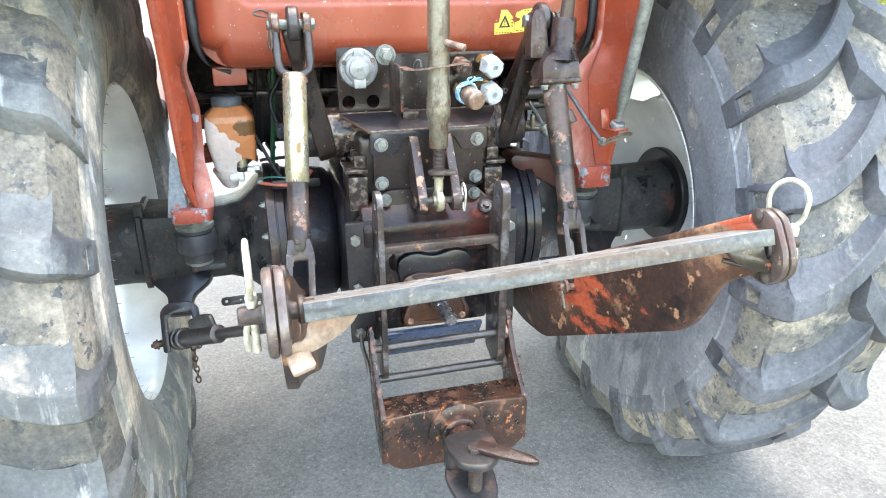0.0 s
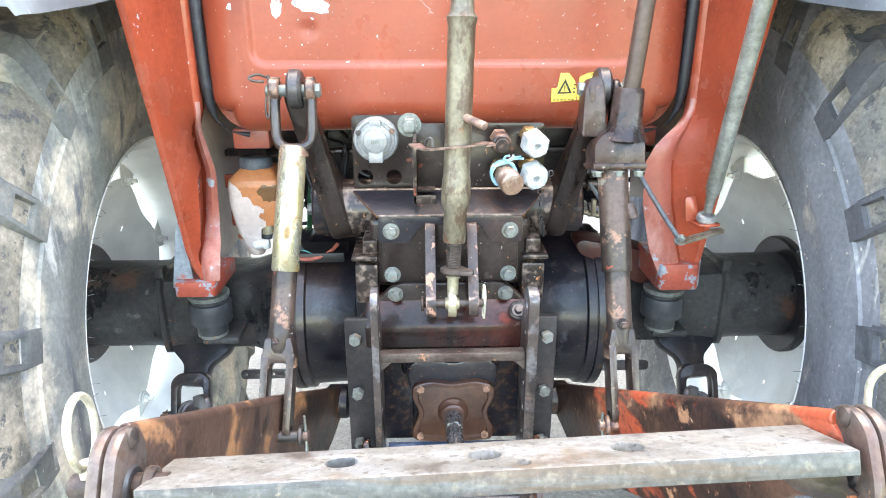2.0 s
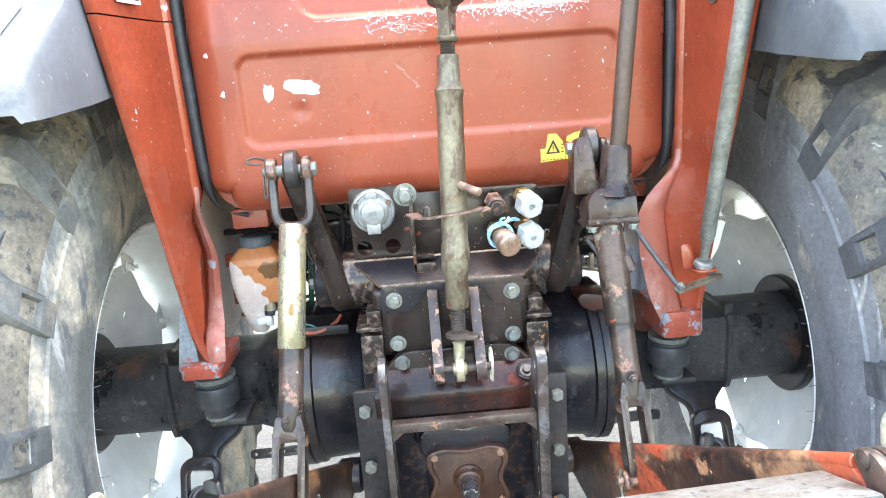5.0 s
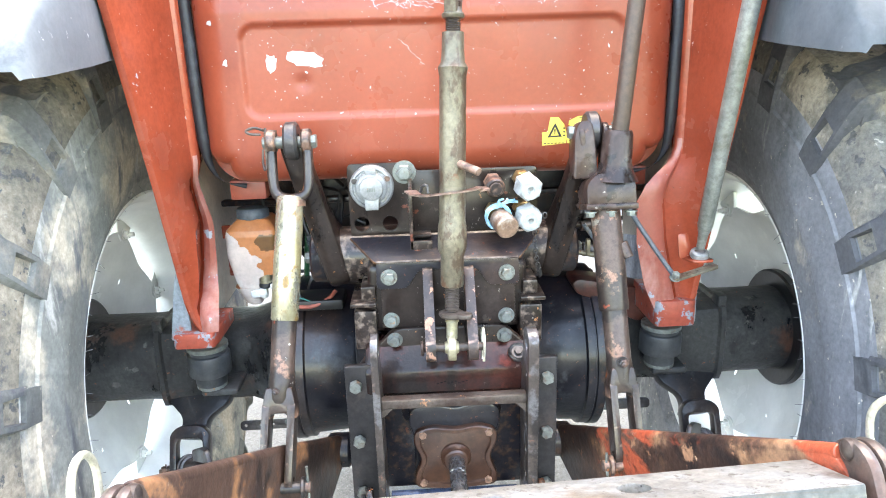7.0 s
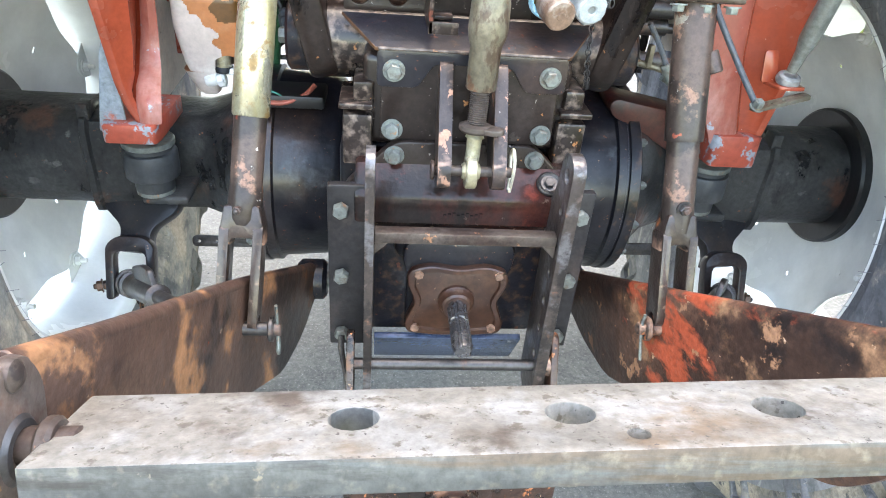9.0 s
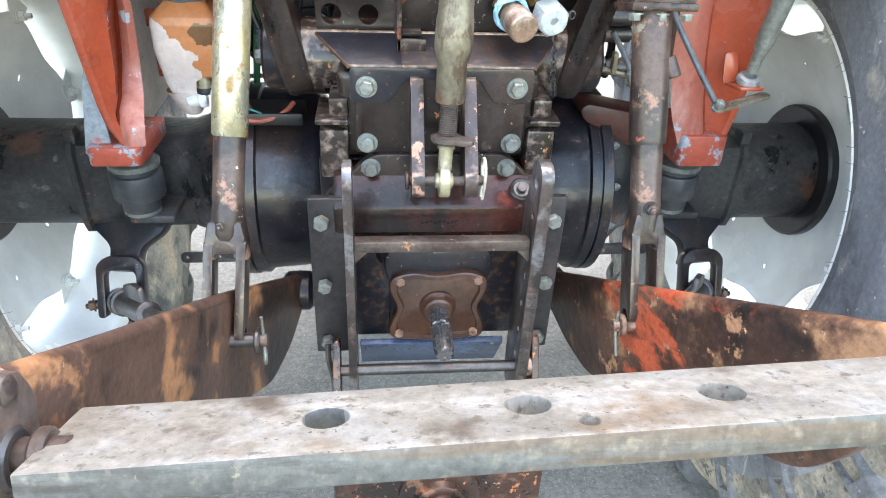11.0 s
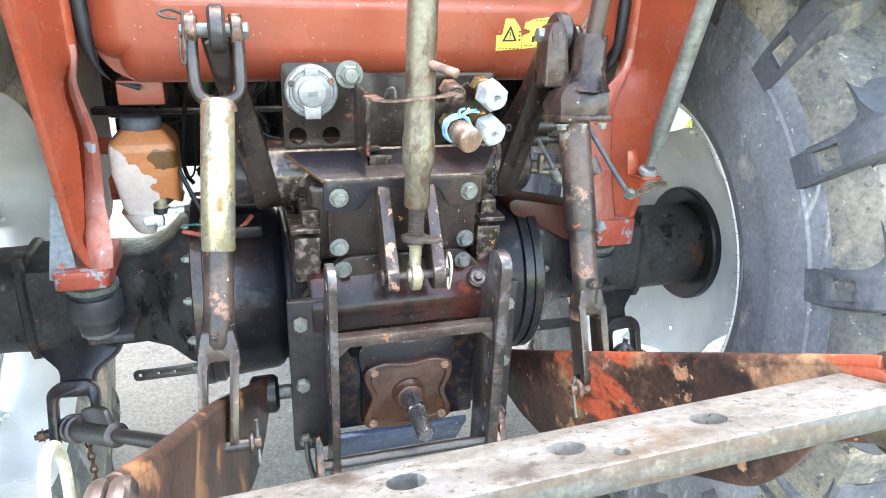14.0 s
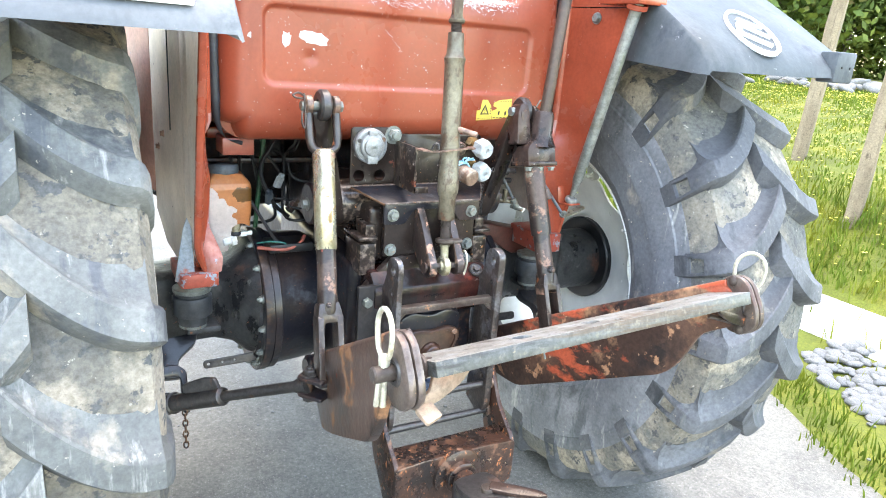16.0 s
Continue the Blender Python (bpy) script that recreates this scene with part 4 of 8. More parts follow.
    for q in range(8):
        a = 2 * math.pi * (q + 0.5) / 8 + 0.2
        bm = B()
        p0, p1 = wheel_spot(s, -0.078 + off, 0.4, a), wheel_spot(s, -0.078 + off, 0.34, a)
        d = (p1 - p0).normalized()
        t = Vector((0, d.z, -d.y))
        plate(bm, rounded([(0, -0.05), (0.05, -0.03), (0.065, 0), (0.05, 0.03), (0, 0.05)], 0.012), p0, d, t, 0.01)
        part("rim_lug", bm, RIM, w)
        bm = B()
        hexbolt(bm, wheel_spot(s, -0.088 + off, 0.356, a), (-s, 0, 0), 0.022, 0.012, True, 0.016, q)
        part("bolt", bm, RIM, w, "white painted rim bolt")
    # hub
    bm = B()
    turned(bm, s, [(u + off, r) for u, r in ((-0.027, 0.0001), (-0.027, 0.125), (-0.028, 0.13), (-0.03, 0.158), (-0.025, 0.164), (-0.004, 0.164), (-0.004, 0.0001))], 64)
    part("hub", bm, HUB, w, "gloss black hub flange")
    # fine rubber hairs left from moulding
    rng = random.Random(9)
    bm = B()
    for q in range(70):
        a = 2 * math.pi * (q + rng.uniform(-0.3, 0.3)) / 70
        p = wheel_spot(s, -0.206, 0.478, a)
        n = wheel_spot(s, -0.206 - rng.uniform(0.008, 0.016), 0.474 - rng.uniform(0.0, 0.014), a + rng.uniform(-0.02, 0.02)) - p
        pipe(bm, [p - n * 0.2, p + n * 0.5, p + n], 0.0006, 4)
    tagged(part("moulding_hair", bm, RUBBER, w), kind="stuff")
    return w


rear_wheel(-1, "large rear tractor wheel with muddy barred tyre and pale rim", CLAY_RUBBER, CLAY_BAR, CLAY_MUD, radians(18.2) + 0.21)
rear_wheel(1, "large rear tractor wheel with mud-caked barred tyre and pale rim", RUBBER, BAR_RUBBER, MUD, radians(16.7) + 0.21)


# ---- axle, gearbox and drums ----
axle = thing("rear_axle", (0, AXLE_Y, 0.6), "grimy black cast rear axle with trumpets and brake drums", "axle")
for s in (-1, 1):
    bm = B()
    # squarish casting swept from the drum out to the hub
    rows = []
    for x, hy, hz, e, zo in ((0.39, 0.19, 0.19, 2.3, 0), (0.43, 0.175, 0.165, 2.6, 0), (0.47, 0.13, 0.125, 3.5, 0), (0.52, 0.1, 0.108, 5, 0), (0.6, 0.098, 0.108, 6, 0), (0.7, 0.098, 0.108, 6, 0), (0.735, 0.1, 0.11, 6, 0), (0.74, 0.108, 0.118, 6, 0.0), (0.752, 0.108, 0.118, 6, 0), (0.757, 0.1, 0.108, 4, 0), (0.79, 0.11, 0.112, 2.6, 0), (0.98, 0.118, 0.118, 2, 0)):
        ring_v = []
        for k in range(40):
            a = 2 * math.pi * k / 40
            c, t = math.cos(a), math.sin(a)
            q = (abs(c) ** e + abs(t) ** e) ** (-1 / e)
            ring_v.append(bm.verts.new((s * x, AXLE_Y + hy * c * q, AXLE_Z + zo + hz * t * q)))
        rows.append(ring_v)
    for p, q in zip(rows, rows[1:]):
        for k in range(40):
            bm.faces.new((p[k], p[(k + 1) % 40], q[(k + 1) % 40], q[k]))
    # small lug on top
    box(bm, (s * 0.745 - 0.012, AXLE_Y - 0.09, AXLE_Z + 0.1), (s * 0.745 + 0.012, AXLE_Y - 0.05, AXLE_Z + 0.135), 0.004)
    trumpet = part("axle_trumpet", bm, AXLE, axle)
    bm = B()
    box(bm, (s * 0.57 - 0.045, AXLE_Y - 0.2, AXLE_Z - 0.03), (s * 0.57 + 0.045, AXLE_Y - 0.08, AXLE_Z - 0.012), 0.006, 3)
    part("cab_mount_bracket", bm, AXLE, axle)
    # drum with stepped flange
    bm = B()
    lathe(bm, (s * 0.2, AXLE_Y, AXLE_Z - 0.02), (s, 0, 0), [(0, 0.0), (0, 0.17), (0.02, 0.196), (0.035, 0.203), (0.145, 0.211), (0.152, 0.213), (0.156, 0.221), (0.175, 0.221), (0.1765, 0.2185), (0.179, 0.2185), (0.1805, 0.224), (0.202, 0.224), (0.205, 0.22), (0.205, 0.19), (0.215, 0.18), (0.215, 0)], 72)
    drum = part("brake_drum", bm, GREASY, axle, "glossy oily black drum")
    for q in range(14):
        a = 2 * math.pi * q / 14 + 0.1
        bm = B()
        hexbolt(bm, (s * 0.405, AXLE_Y + 0.203 * math.cos(a), AXLE_Z - 0.02 + 0.203 * math.sin(a)), (s, 0, 0), 0.017, 0.011, True, 0.007, q)
        part("bolt", bm, STEEL, drum)
    # bracket for the check link under the trumpet
    bm = B()
    zb = AXLE_Z - 0.1
    outline = rounded([(-0.09, 0.03), (0.085, 0.03), (0.078, -0.005), (0.034, -0.045), (0.032, -0.075), (0.046, -0.1), (-0.046, -0.1), (-0.032, -0.075), (-0.034, -0.045), (-0.08, -0.005)], [0.004, 0.004, 0.015, 0.02, 0.02, 0.012, 0.012, 0.02, 0.02, 0.015])
    plate(bm, outline, (s * 0.66, 0.32, zb), (s * 0.97, 0.12, 0), (0, 0.62, 0.78), 0.034, 0.006)
    part("check_link_bracket", bm, GREASY, axle)
    # forged shackle that holds the check link
    bm = B()
    outline = rounded([(-0.051, -0.124), (-0.033, -0.124), (-0.033, -0.018), (0.033, -0.018), (0.033, -0.124), (0.051, -0.124), (0.051, -0.005), (0.028, 0.014), (-0.028, 0.014), (-0.051, -0.005)], [0.009, 0.009, 0.018, 0.018, 0.009, 0.009, 0.022, 0.012, 0.012, 0.022])
    plate(bm, outline, (s * 0.668, 0.246, 0.716), (1, 0, 0), (0, 0.4, 0.917), 0.03, 0.006)
    part("shackle", bm, GREASY, axle, "forged black shackle")
# flat tongue
bm = B()
plate(bm, rounded([(0, -0.013), (0.19, -0.013), (0.19, 0.013), (0, 0.013)], 0.012), (-0.37, 0.3, 0.694), (-1, 0.06, -0.05), (0, 0.25, 1), 0.008, 0.0015, holes=((0.175, 0, 0.004), (0.135, 0, 0.003), (0.1, 0, 0.003)))
part("flat_tongue", bm, DARK_STEEL, axle, "black flat bar with punched holes")
bm = B()
hexbolt(bm, (-0.4, 0.27, 0.69), (0, -1, 0), 0.02, 0.012, True, 0.006)
part("bolt", bm, STEEL, axle)
bm = B()
plate(bm, rounded([(0, -0.014), (0.2, -0.014), (0.2, 0.014), (0, 0.014)], 0.012), (0.36, 0.3, 0.7), (1, 0.06, -0.03), (0, 0.25, 1), 0.01)
part("flat_tongue", bm, DARK_STEEL, axle, "black flat bar")

gear = thing("gearbox_housing", (0, 0.4, 0.6), "oily dark brown and red gearbox casting with bolted rear cover", "gearbox")
bm = B()
box(bm, (-0.21, 0.05, 0.66), (0.21, 0.75, 1.06), 0.03, 3)
box(bm, (-0.2, 0.6, 0.55), (0.2, 2.6, 1.02), 0.05, 3)
# added tunnel box, a dark backdrop for the gap under the tank
box(bm, (-0.18, 0.52, 1.0), (0.18, 2.4, 1.31), 0.04, 3)
part("main_casting", bm, GREASY, gear)
bm = B()
# sloped shoulder over the rear face
pts = [(-0.054, 1.002), (-0.05, 1.01), (-0.012, 1.046), (0.12, 1.048), (0.12, 0.9), (-0.005, 0.9), (-0.03, 0.94), (-0.05, 0.956)]
plate(bm, [(-p[0], p[1]) for p in pts][::-1], (0, 0, 0), (0, -1, 0), (0, 0, 1), 0.36, 0.008)
part("rear_casting", bm, DARKRED, gear, "dark red casting streaked with oil")
bm = B()
outline = rounded([(-0.2, 1.0), (-0.115, 1.085), (0.115, 1.085), (0.2, 1.0), (0.2, 0.96), (-0.2, 0.96)], 0.02)
plate(bm, outline, (0, 0.0, 0), (1, 0, 0), (0, 0, 1), 0.024, 0.004)
part("casting_flange", bm, BROWN, gear)
for x, z in ((-0.116, 1.061), (0.116, 1.061)):
    bm = B()
    hexbolt(bm, (x, -0.012, z), (0, -1, 0), 0.021, 0.012, True, 0.0, x * 30)
    part("bolt", bm, STEEL, gear)
bm = B()
lathe(bm, (0.142, -0.032, 1.027), (0, -0.62, 0.78), [(0, 0), (0, 0.021), (0.006, 0.021), (0.009, 0.018), (0.006, 0.014), (0.006, 0.0)], 24)
hexbolt(bm, (0.142, -0.035, 1.031), (0, -0.62, 0.78), 0.016, 0.006, False)
part("filler_plug", bm, DARK_STEEL, gear)
# stepped side lug with a worn frame beside the rear cover
for sx in (-1, 1):
    bm = B()
    box(bm, (sx * 0.177 - 0.024, 0.012, 1.03), (sx * 0.177 + 0.024, 0.12, 1.118), 0.005)
    box(bm, (sx * 0.18 - 0.027, 0.006, 1.128), (sx * 0.18 + 0.027, 0.12, 1.138), 0.003)
    box(bm, (sx * 0.172 - 0.012, 0.02, 1.138), (sx * 0.172 + 0.02, 0.12, 1.17), 0.004)
    part("side_lug", bm, BROWN, gear, "stepped oily casting lug")
# casting marks: raised bars
bm = B()
for k in range(9):
    box(bm, (-0.032 + k * 0.0075, -0.0565, 0.972 + (k % 2) * 0.001), (-0.027 + k * 0.0075, -0.051, 0.976 + (k * 7 % 3) * 0.002), 0.0)
tagged(part("cast_mark", bm, DARKRED, gear), kind="stuff")
# recessed rear wall round the shaft
bm = B()
box(bm, (-0.16, 0.0, 0.69), (0.16, 0.06, 0.97), 0.006)
box(bm, (-0.11, -0.018, 0.86), (0.11, 0.02, 0.93), 0.02, 3)
box(bm, (-0.085, -0.03, 0.7), (0.085, 0.02, 0.9), 0.018, 3)
lobes = [(-0.096, 0.062), (-0.055, 0.078), (0, 0.062), (0.055, 0.078), (0.096, 0.062), (0.1, 0.03), (0.082, -0.03), (-0.082, -0.03), (-0.1, 0.03)]
plate(bm, rounded(lobes, 0.018, 3), (0.004, -0.022, 0.845), (1, 0, 0), (0, 0, 1), 0.034, 0.008)
part("rear_wall", bm, GREASY, gear, "black oil-wet rear wall")
bm = B()
plate(bm, rounded([(-0.142, -0.085), (0.142, -0.085), (0.142, 0.035), (-0.142, 0.035)], 0.003), (0, 0.0, 0.66), (1, 0, 0), (0, -0.55, 0.85), 0.012)
part("drip_plate", bm, BLUE_PLATE, gear, "blue-grey plate spotted with oil")

# splined output shaft with its cover
pto = thing("power_take_off", (0, -0.05, 0.72), "brown bolted cover with a bare splined output shaft", "shaft")
outline = rounded([(1.1 * x, 1.08 * z) for x, z in [(-0.078, 0.062), (-0.045, 0.072), (0, 0.064), (0.045, 0.072), (0.078, 0.062), (0.083, 0.04), (0.066, 0), (0.083, -0.045), (0.078, -0.065), (0.03, -0.07), (-0.03, -0.07), (-0.078, -0.065), (-0.083, -0.045), (-0.066, 0), (-0.083, 0.04)]], 0.014, 3)
bm = B()
plate(bm, outline, (0.004, -0.04, 0.795), (1, 0, 0), (0, 0, 1), 0.018, 0.004)
prev = None
for sc, h in ((1.0, -0.002), (1.0, 0.0035), (0.97, 0.0055), (0.86, 0.0055), (0.83, 0.0)):
    loop = [bm.verts.new((0.004 + x * sc, -0.049 - h, 0.795 + z * sc)) for x, z in outline]
    if prev:
        for k in range(len(loop)):
            bm.faces.new((prev[k], prev[k - 1], loop[k - 1], loop[k]))
    prev = loop
lathe(bm, (0.004, -0.045, 0.797), (0, -1, 0), [(0, 0.034), (0.01, 0.033), (0.014, 0.029), (0.024, 0.027), (0.027, 0.023), (0.027, 0)], 32)
part("cover_plate", bm, material("brown_cover_paint", (0.042, 0.017, 0.011), 0.36, 0, [((0.07, 0.03, 0.018), 9, 0.5, 0.66, 0.42, 0, 7), ((0.02, 0.012, 0.01), 8, 0.54, 0.64, 0.3, 0, 7), ((0.17, 0.1, 0.06), 60, 0.67, 0.7, 0.5, 0, 4)], [(90, 0.2)], wet=0.5), pto)
bm = B()
prof = []
for k in range(72):
    a = 2 * math.pi * k / 72
    prof.append(0.0175 if (k % 12) < 8 else 0.0148)
rings2 = []
for y, sc in ((-0.045, 1.0), (-0.115, 1.0), (-0.1165, 0.84), (-0.124, 0.84), (-0.1255, 1.0), (-0.182, 1.0), (-0.19, 0.8)):
    rings2.append([bm.verts.new((0.004 + prof[k] * sc * math.cos(2 * math.pi * k / 72), y, 0.797 + prof[k] * sc * math.sin(2 * math.pi * k / 72))) for k in range(72)])
for p, q in zip(rings2, rings2[1:]):
    for k in range(72):
        bm.faces.new((p[k], p[(k + 1) % 72], q[(k + 1) % 72], q[k]))
bm.faces.new(rings2[-1])
lathe(bm, (0.004, -0.1903, 0.797), (0, -1, 0), [(0, 0.008), (0.0, 0.0055), (-0.006, 0.002), (-0.006, 0)], 16)
part("splined_shaft", bm, SHINY, pto, "oily bare steel splines", 25)
for x, z in ((-0.07, 0.06), (0.072, 0.06), (-0.072, -0.058), (0.07, -0.058)):
    bm = B()
    hexbolt(bm, (0.004 + x, -0.049, 0.795 + z), (0, -1, 0), 0.015, 0.008, False, 0, x * 40)
    part("bolt", bm, RUSTY, pto)

# ---- hitch ladder frame round the shaft ----
ladder = thing("hitch_frame", (0, -0.06, 0.62), "dark brown steel ladder frame bolted behind the gearbox", "hitch frame")
for s in (-1, 1):
    bm = B()
    plate(bm, rounded([(-0.036, 0.69), (0.036, 0.69), (0.036, 1.02), (-0.036, 1.02)], [0.004, 0.004, 0.004, 0.004]), (s * 0.187, -0.038, 0), (1, 0, 0), (0, 0, 1), 0.016, 0.002)
    flange = part("bolted_flange", bm, material("dark_flange_paint", (0.03, 0.028, 0.03), 0.42, 0.2, [((0.07, 0.05, 0.045), 10, 0.52, 0.7, 0.5, 0, 6)], [(90, 0.12)]) if s < 0 else bpy.data.materials["dark_flange_paint"], ladder)
    for z in (0.977, 0.847, 0.72):
        bm = B()
        hexbolt(bm, (s * 0.201, -0.046, z), (0, -1, 0), 0.024, 0.014, False, 0, z * 9)
        part("bolt", bm, STEEL, flange, "pale zinc hexagon bolt")
    bm = B()
    outline = rounded([(0.04, 0.63), (0.115, 0.6), (0.14, 0.64), (0.14, 0.9), (0.144, 1.116), (0.08, 1.116), (0.072, 1.05), (0.04, 1.0)], [0.01, 0.02, 0.02, 0.03, 0.0305, 0.0305, 0.03, 0.01])
    hs = [(0.112, 1.082, 0.0125)] + [(0.113, 1.02 - k * 0.058, 0.0095 if k % 2 else 0.0075) for k in range(6)]
    plate(bm, outline, (s * (0.152 if s < 0 else 0.156), 0, 0), (0, -1, 0), (0, 0, 1), 0.014 if s < 0 else 0.02, 0.003, holes=hs)
    part("side_rail", bm, RAIL, ladder, "worn brown rail with drilled holes")
bm = B()
box(bm, (-0.145, -0.128, 0.962), (0.145, -0.104, 0.982), 0.003)
for s in (-1, 1):
    plate(bm, [(0, 0), (s * -0.022, 0), (0, -0.022)], (s * 0.145, -0.116, 0.962), (1, 0, 0), (0, 0, 1), 0.02, 0.001)
part("cross_bar", bm, EDGE_STEEL, ladder)
for y, z, m in ((-0.118, 0.705, DARK_STEEL), (-0.118, 0.615, DARK_STEEL)):
    bm = B()
    cyl(bm, (-0.19, y, z), (0.19, y, z), 0.0105, seg=16)
    rod = part("cross_rod", bm, m, ladder)
    bm = B()
    cyl(bm, (0.165, y, z), (0.182, y, z), 0.02, seg=20)
    part("rod_collar", bm, RUSTY, ladder)
bm = B()
pipe(bm, curve_points([(-0.201, -0.062, 0.722), (-0.2, -0.075, 0.69), (-0.192, -0.085, 0.65), (-0.19, -0.095, 0.625)], 4), 0.0055, 8)
part("retaining_pin", bm, DARK_STEEL, ladder)

# ---- towing hitch ----
tow = thing("tow_hitch", (0, -0.2, 0.45), "rusty brown swivel tow coupling on a channel plate", "tow hitch")
for s in (-1, 1):
    bm = B()
    outline = rounded([(0.085, 0.76), (0.11, 0.765), (0.165, 0.66), (0.25, 0.585), (0.25, 0.445), (0.2, 0.44), (0.1, 0.56)], [0.012, 0.012, 0.03, 0.02, 0.02, 0.03, 0.03])
    plate(bm, outline, (s * 0.182, 0, 0), (0, -1, 0), (0, 0, 1), 0.014, 0.003)
    part("cheek_plate", bm, TOW, tow)
bm = B()
outline = rounded([(-0.188, 0.585), (-0.1, 0.592), (0.1, 0.592), (0.188, 0.585), (0.188, 0.47), (0.15, 0.428), (-0.15, 0.428), (-0.188, 0.47)], [0.012, 0.01, 0.01, 0.012, 0.02, 0.03, 0.03, 0.02])
plate(bm, outline, (0, -0.245, 0), (1, 0, 0), (0, 0, 1), 0.018, 0.004)
box(bm, (-0.178, -0.245, 0.572), (0.178, -0.16, 0.588), 0.004)
part("back_plate", bm, TOW, tow, "rusty plate with flaking orange rust")
bm = B()
lathe(bm, (0, -0.25, 0.53), (0, -1, 0), [(0, 0.075), (0.012, 0.073), (0.018, 0.06), (0.02, 0.048), (0.034, 0.046), (0.038, 0.04), (0.038, 0.032), (0.075, 0.03), (0.075, 0)], 40)
part("swivel_boss", bm, TOW, tow)
bm = B()
for zz, tilt in ((0.555, 0.1), (0.475, -0.15)):
    outline = rounded([(-0.05, 0), (0.05, 0), (0.062, 0.05), (0.048, 0.125), (0.0, 0.155), (-0.048, 0.125), (-0.062, 0.05)], 0.025)
    plate(bm, outline, (0.0, -0.315, zz), (1, 0, 0), (0, -1, tilt), 0.02, 0.006)
box(bm, (-0.052, -0.345, 0.475), (0.052, -0.31, 0.56), 0.012, 3)
part("jaw", bm, DARK_STEEL, tow, "dark greasy coupling jaw")
bm = B()
cyl(bm, (0.0, -0.405, 0.45), (0.0, -0.4, 0.585), 0.017, seg=20)
part("coupling_pin", bm, EDGE_STEEL, tow)
bm = B()
outline = rounded([(0, -0.014), (0.06, -0.016), (0.13, -0.01), (0.15, 0), (0.13, 0.012), (0.06, 0.016), (0, 0.014)], 0.008)
plate(bm, outline, (0.005, -0.4, 0.585), (0.75, -0.66, 0.02), (0.6, 0.7, 0.2), 0.013, 0.004)
part("pin_lever", bm, HEAD_CAST, tow)


# ---- hydraulic lift and rear cover ----
lift = thing("lift_housing", (0, 0.2, 1.05), "oily dark brown lift cover with bolts, shelf and rockshaft", "lift housing")
bm = B()
box(bm, (-0.17, 0.03, 1.06), (0.17, 0.5, 1.215), 0.015, 3)
box(bm, (-0.19, 0.11, 1.1), (0.19, 0.5, 1.25), 0.02, 3)
part("cover_casting", bm, BROWN, lift)
bm = B()
cyl(bm, (-0.235, 0.16, 1.2), (0.235, 0.16, 1.2), 0.066, seg=40, bevel=0.004)
part("rockshaft", bm, BROWN, lift)
bm = B()
plate(bm, rounded([(-0.14, 1.085), (0.14, 1.085), (0.14, 1.23), (-0.14, 1.23)], 0.004), (0, 0.004, 0), (1, 0, 0), (0, 0, 1), 0.018, 0.002)
cover = part("rear_cover", bm, BROWN, lift, "dark brown cover plate with paint chips")
bm = B()
plate(bm, rounded([(-0.147, 1.175), (-0.085, 1.175), (-0.06, 1.213), (0.06, 1.213), (0.085, 1.175), (0.147, 1.175), (0.147, 1.232), (-0.147, 1.232)], 0.01), (0, -0.009, 0), (1, 0, 0), (0, 0, 1), 0.008, 0.001)
outline = [(-0.205, 0.1), (0.205, 0.1), (0.15, 0), (-0.15, 0)]
plate(bm, outline, (0, -0.012, 1.232), (1, 0, 0), (0, 1, 0.27), 0.007, 0.0012)
part("shelf_bracket", bm, GREASY, lift, "bent dark shelf with a worn bright edge")
bm = B()
cyl(bm, (-0.146, -0.0135, 1.2335), (0.146, -0.0135, 1.2335), 0.0028, seg=8)
part("worn_edge", bm, EDGE_STEEL, lift)
for x, z in ((-0.121, 1.201), (0.121, 1.201), (-0.121, 1.103), (0.121, 1.103)):
    bm = B()
    hexbolt(bm, (x, -0.013 if z > 1.15 else -0.005, z), (0, -1, 0), 0.022, 0.012, True, 0, z * 13 + x)
    part("bolt", bm, STEEL, cover)
for s in (-1, 1):
    bm = B()
    outline = rounded([(0.0, 1.215), (0.016, 1.22), (0.035, 1.2), (0.115, 1.085), (0.115, 1.055), (0.09, 1.045), (0.06, 1.055), (0.0, 1.11)], [0.004, 0.008, 0.02, 0.02, 0.015, 0.02, 0.02, 0.004])
    plate(bm, outline, (s * 0.042, 0, 0), (0, -1, 0), (0, 0, 1), 0.02, 0.004, holes=((0.092, 1.075, 0.009),))
    part("yoke_ear", bm, CHIPPED, lift, "worn brown yoke ear with chipped edges")
bm = B()
cyl(bm, (-0.056, -0.092, 1.075), (0.064, -0.092, 1.075), 0.0085, seg=14)
cyl(bm, (-0.062, -0.092, 1.075), (-0.056, -0.092, 1.075), 0.015, seg=18)
part("yoke_pin", bm, EDGE_STEEL, lift)
bm = B()
pipe(bm, curve_points([(0.061, -0.1, 1.05), (0.062, -0.09, 1.075), (0.062, -0.08, 1.1), (0.063, -0.09, 1.112), (0.064, -0.103, 1.1), (0.064, -0.106, 1.08), (0.063, -0.098, 1.045)], 6), 0.0028, 8)
part("spring_clip", bm, PIN_ZINC, lift)
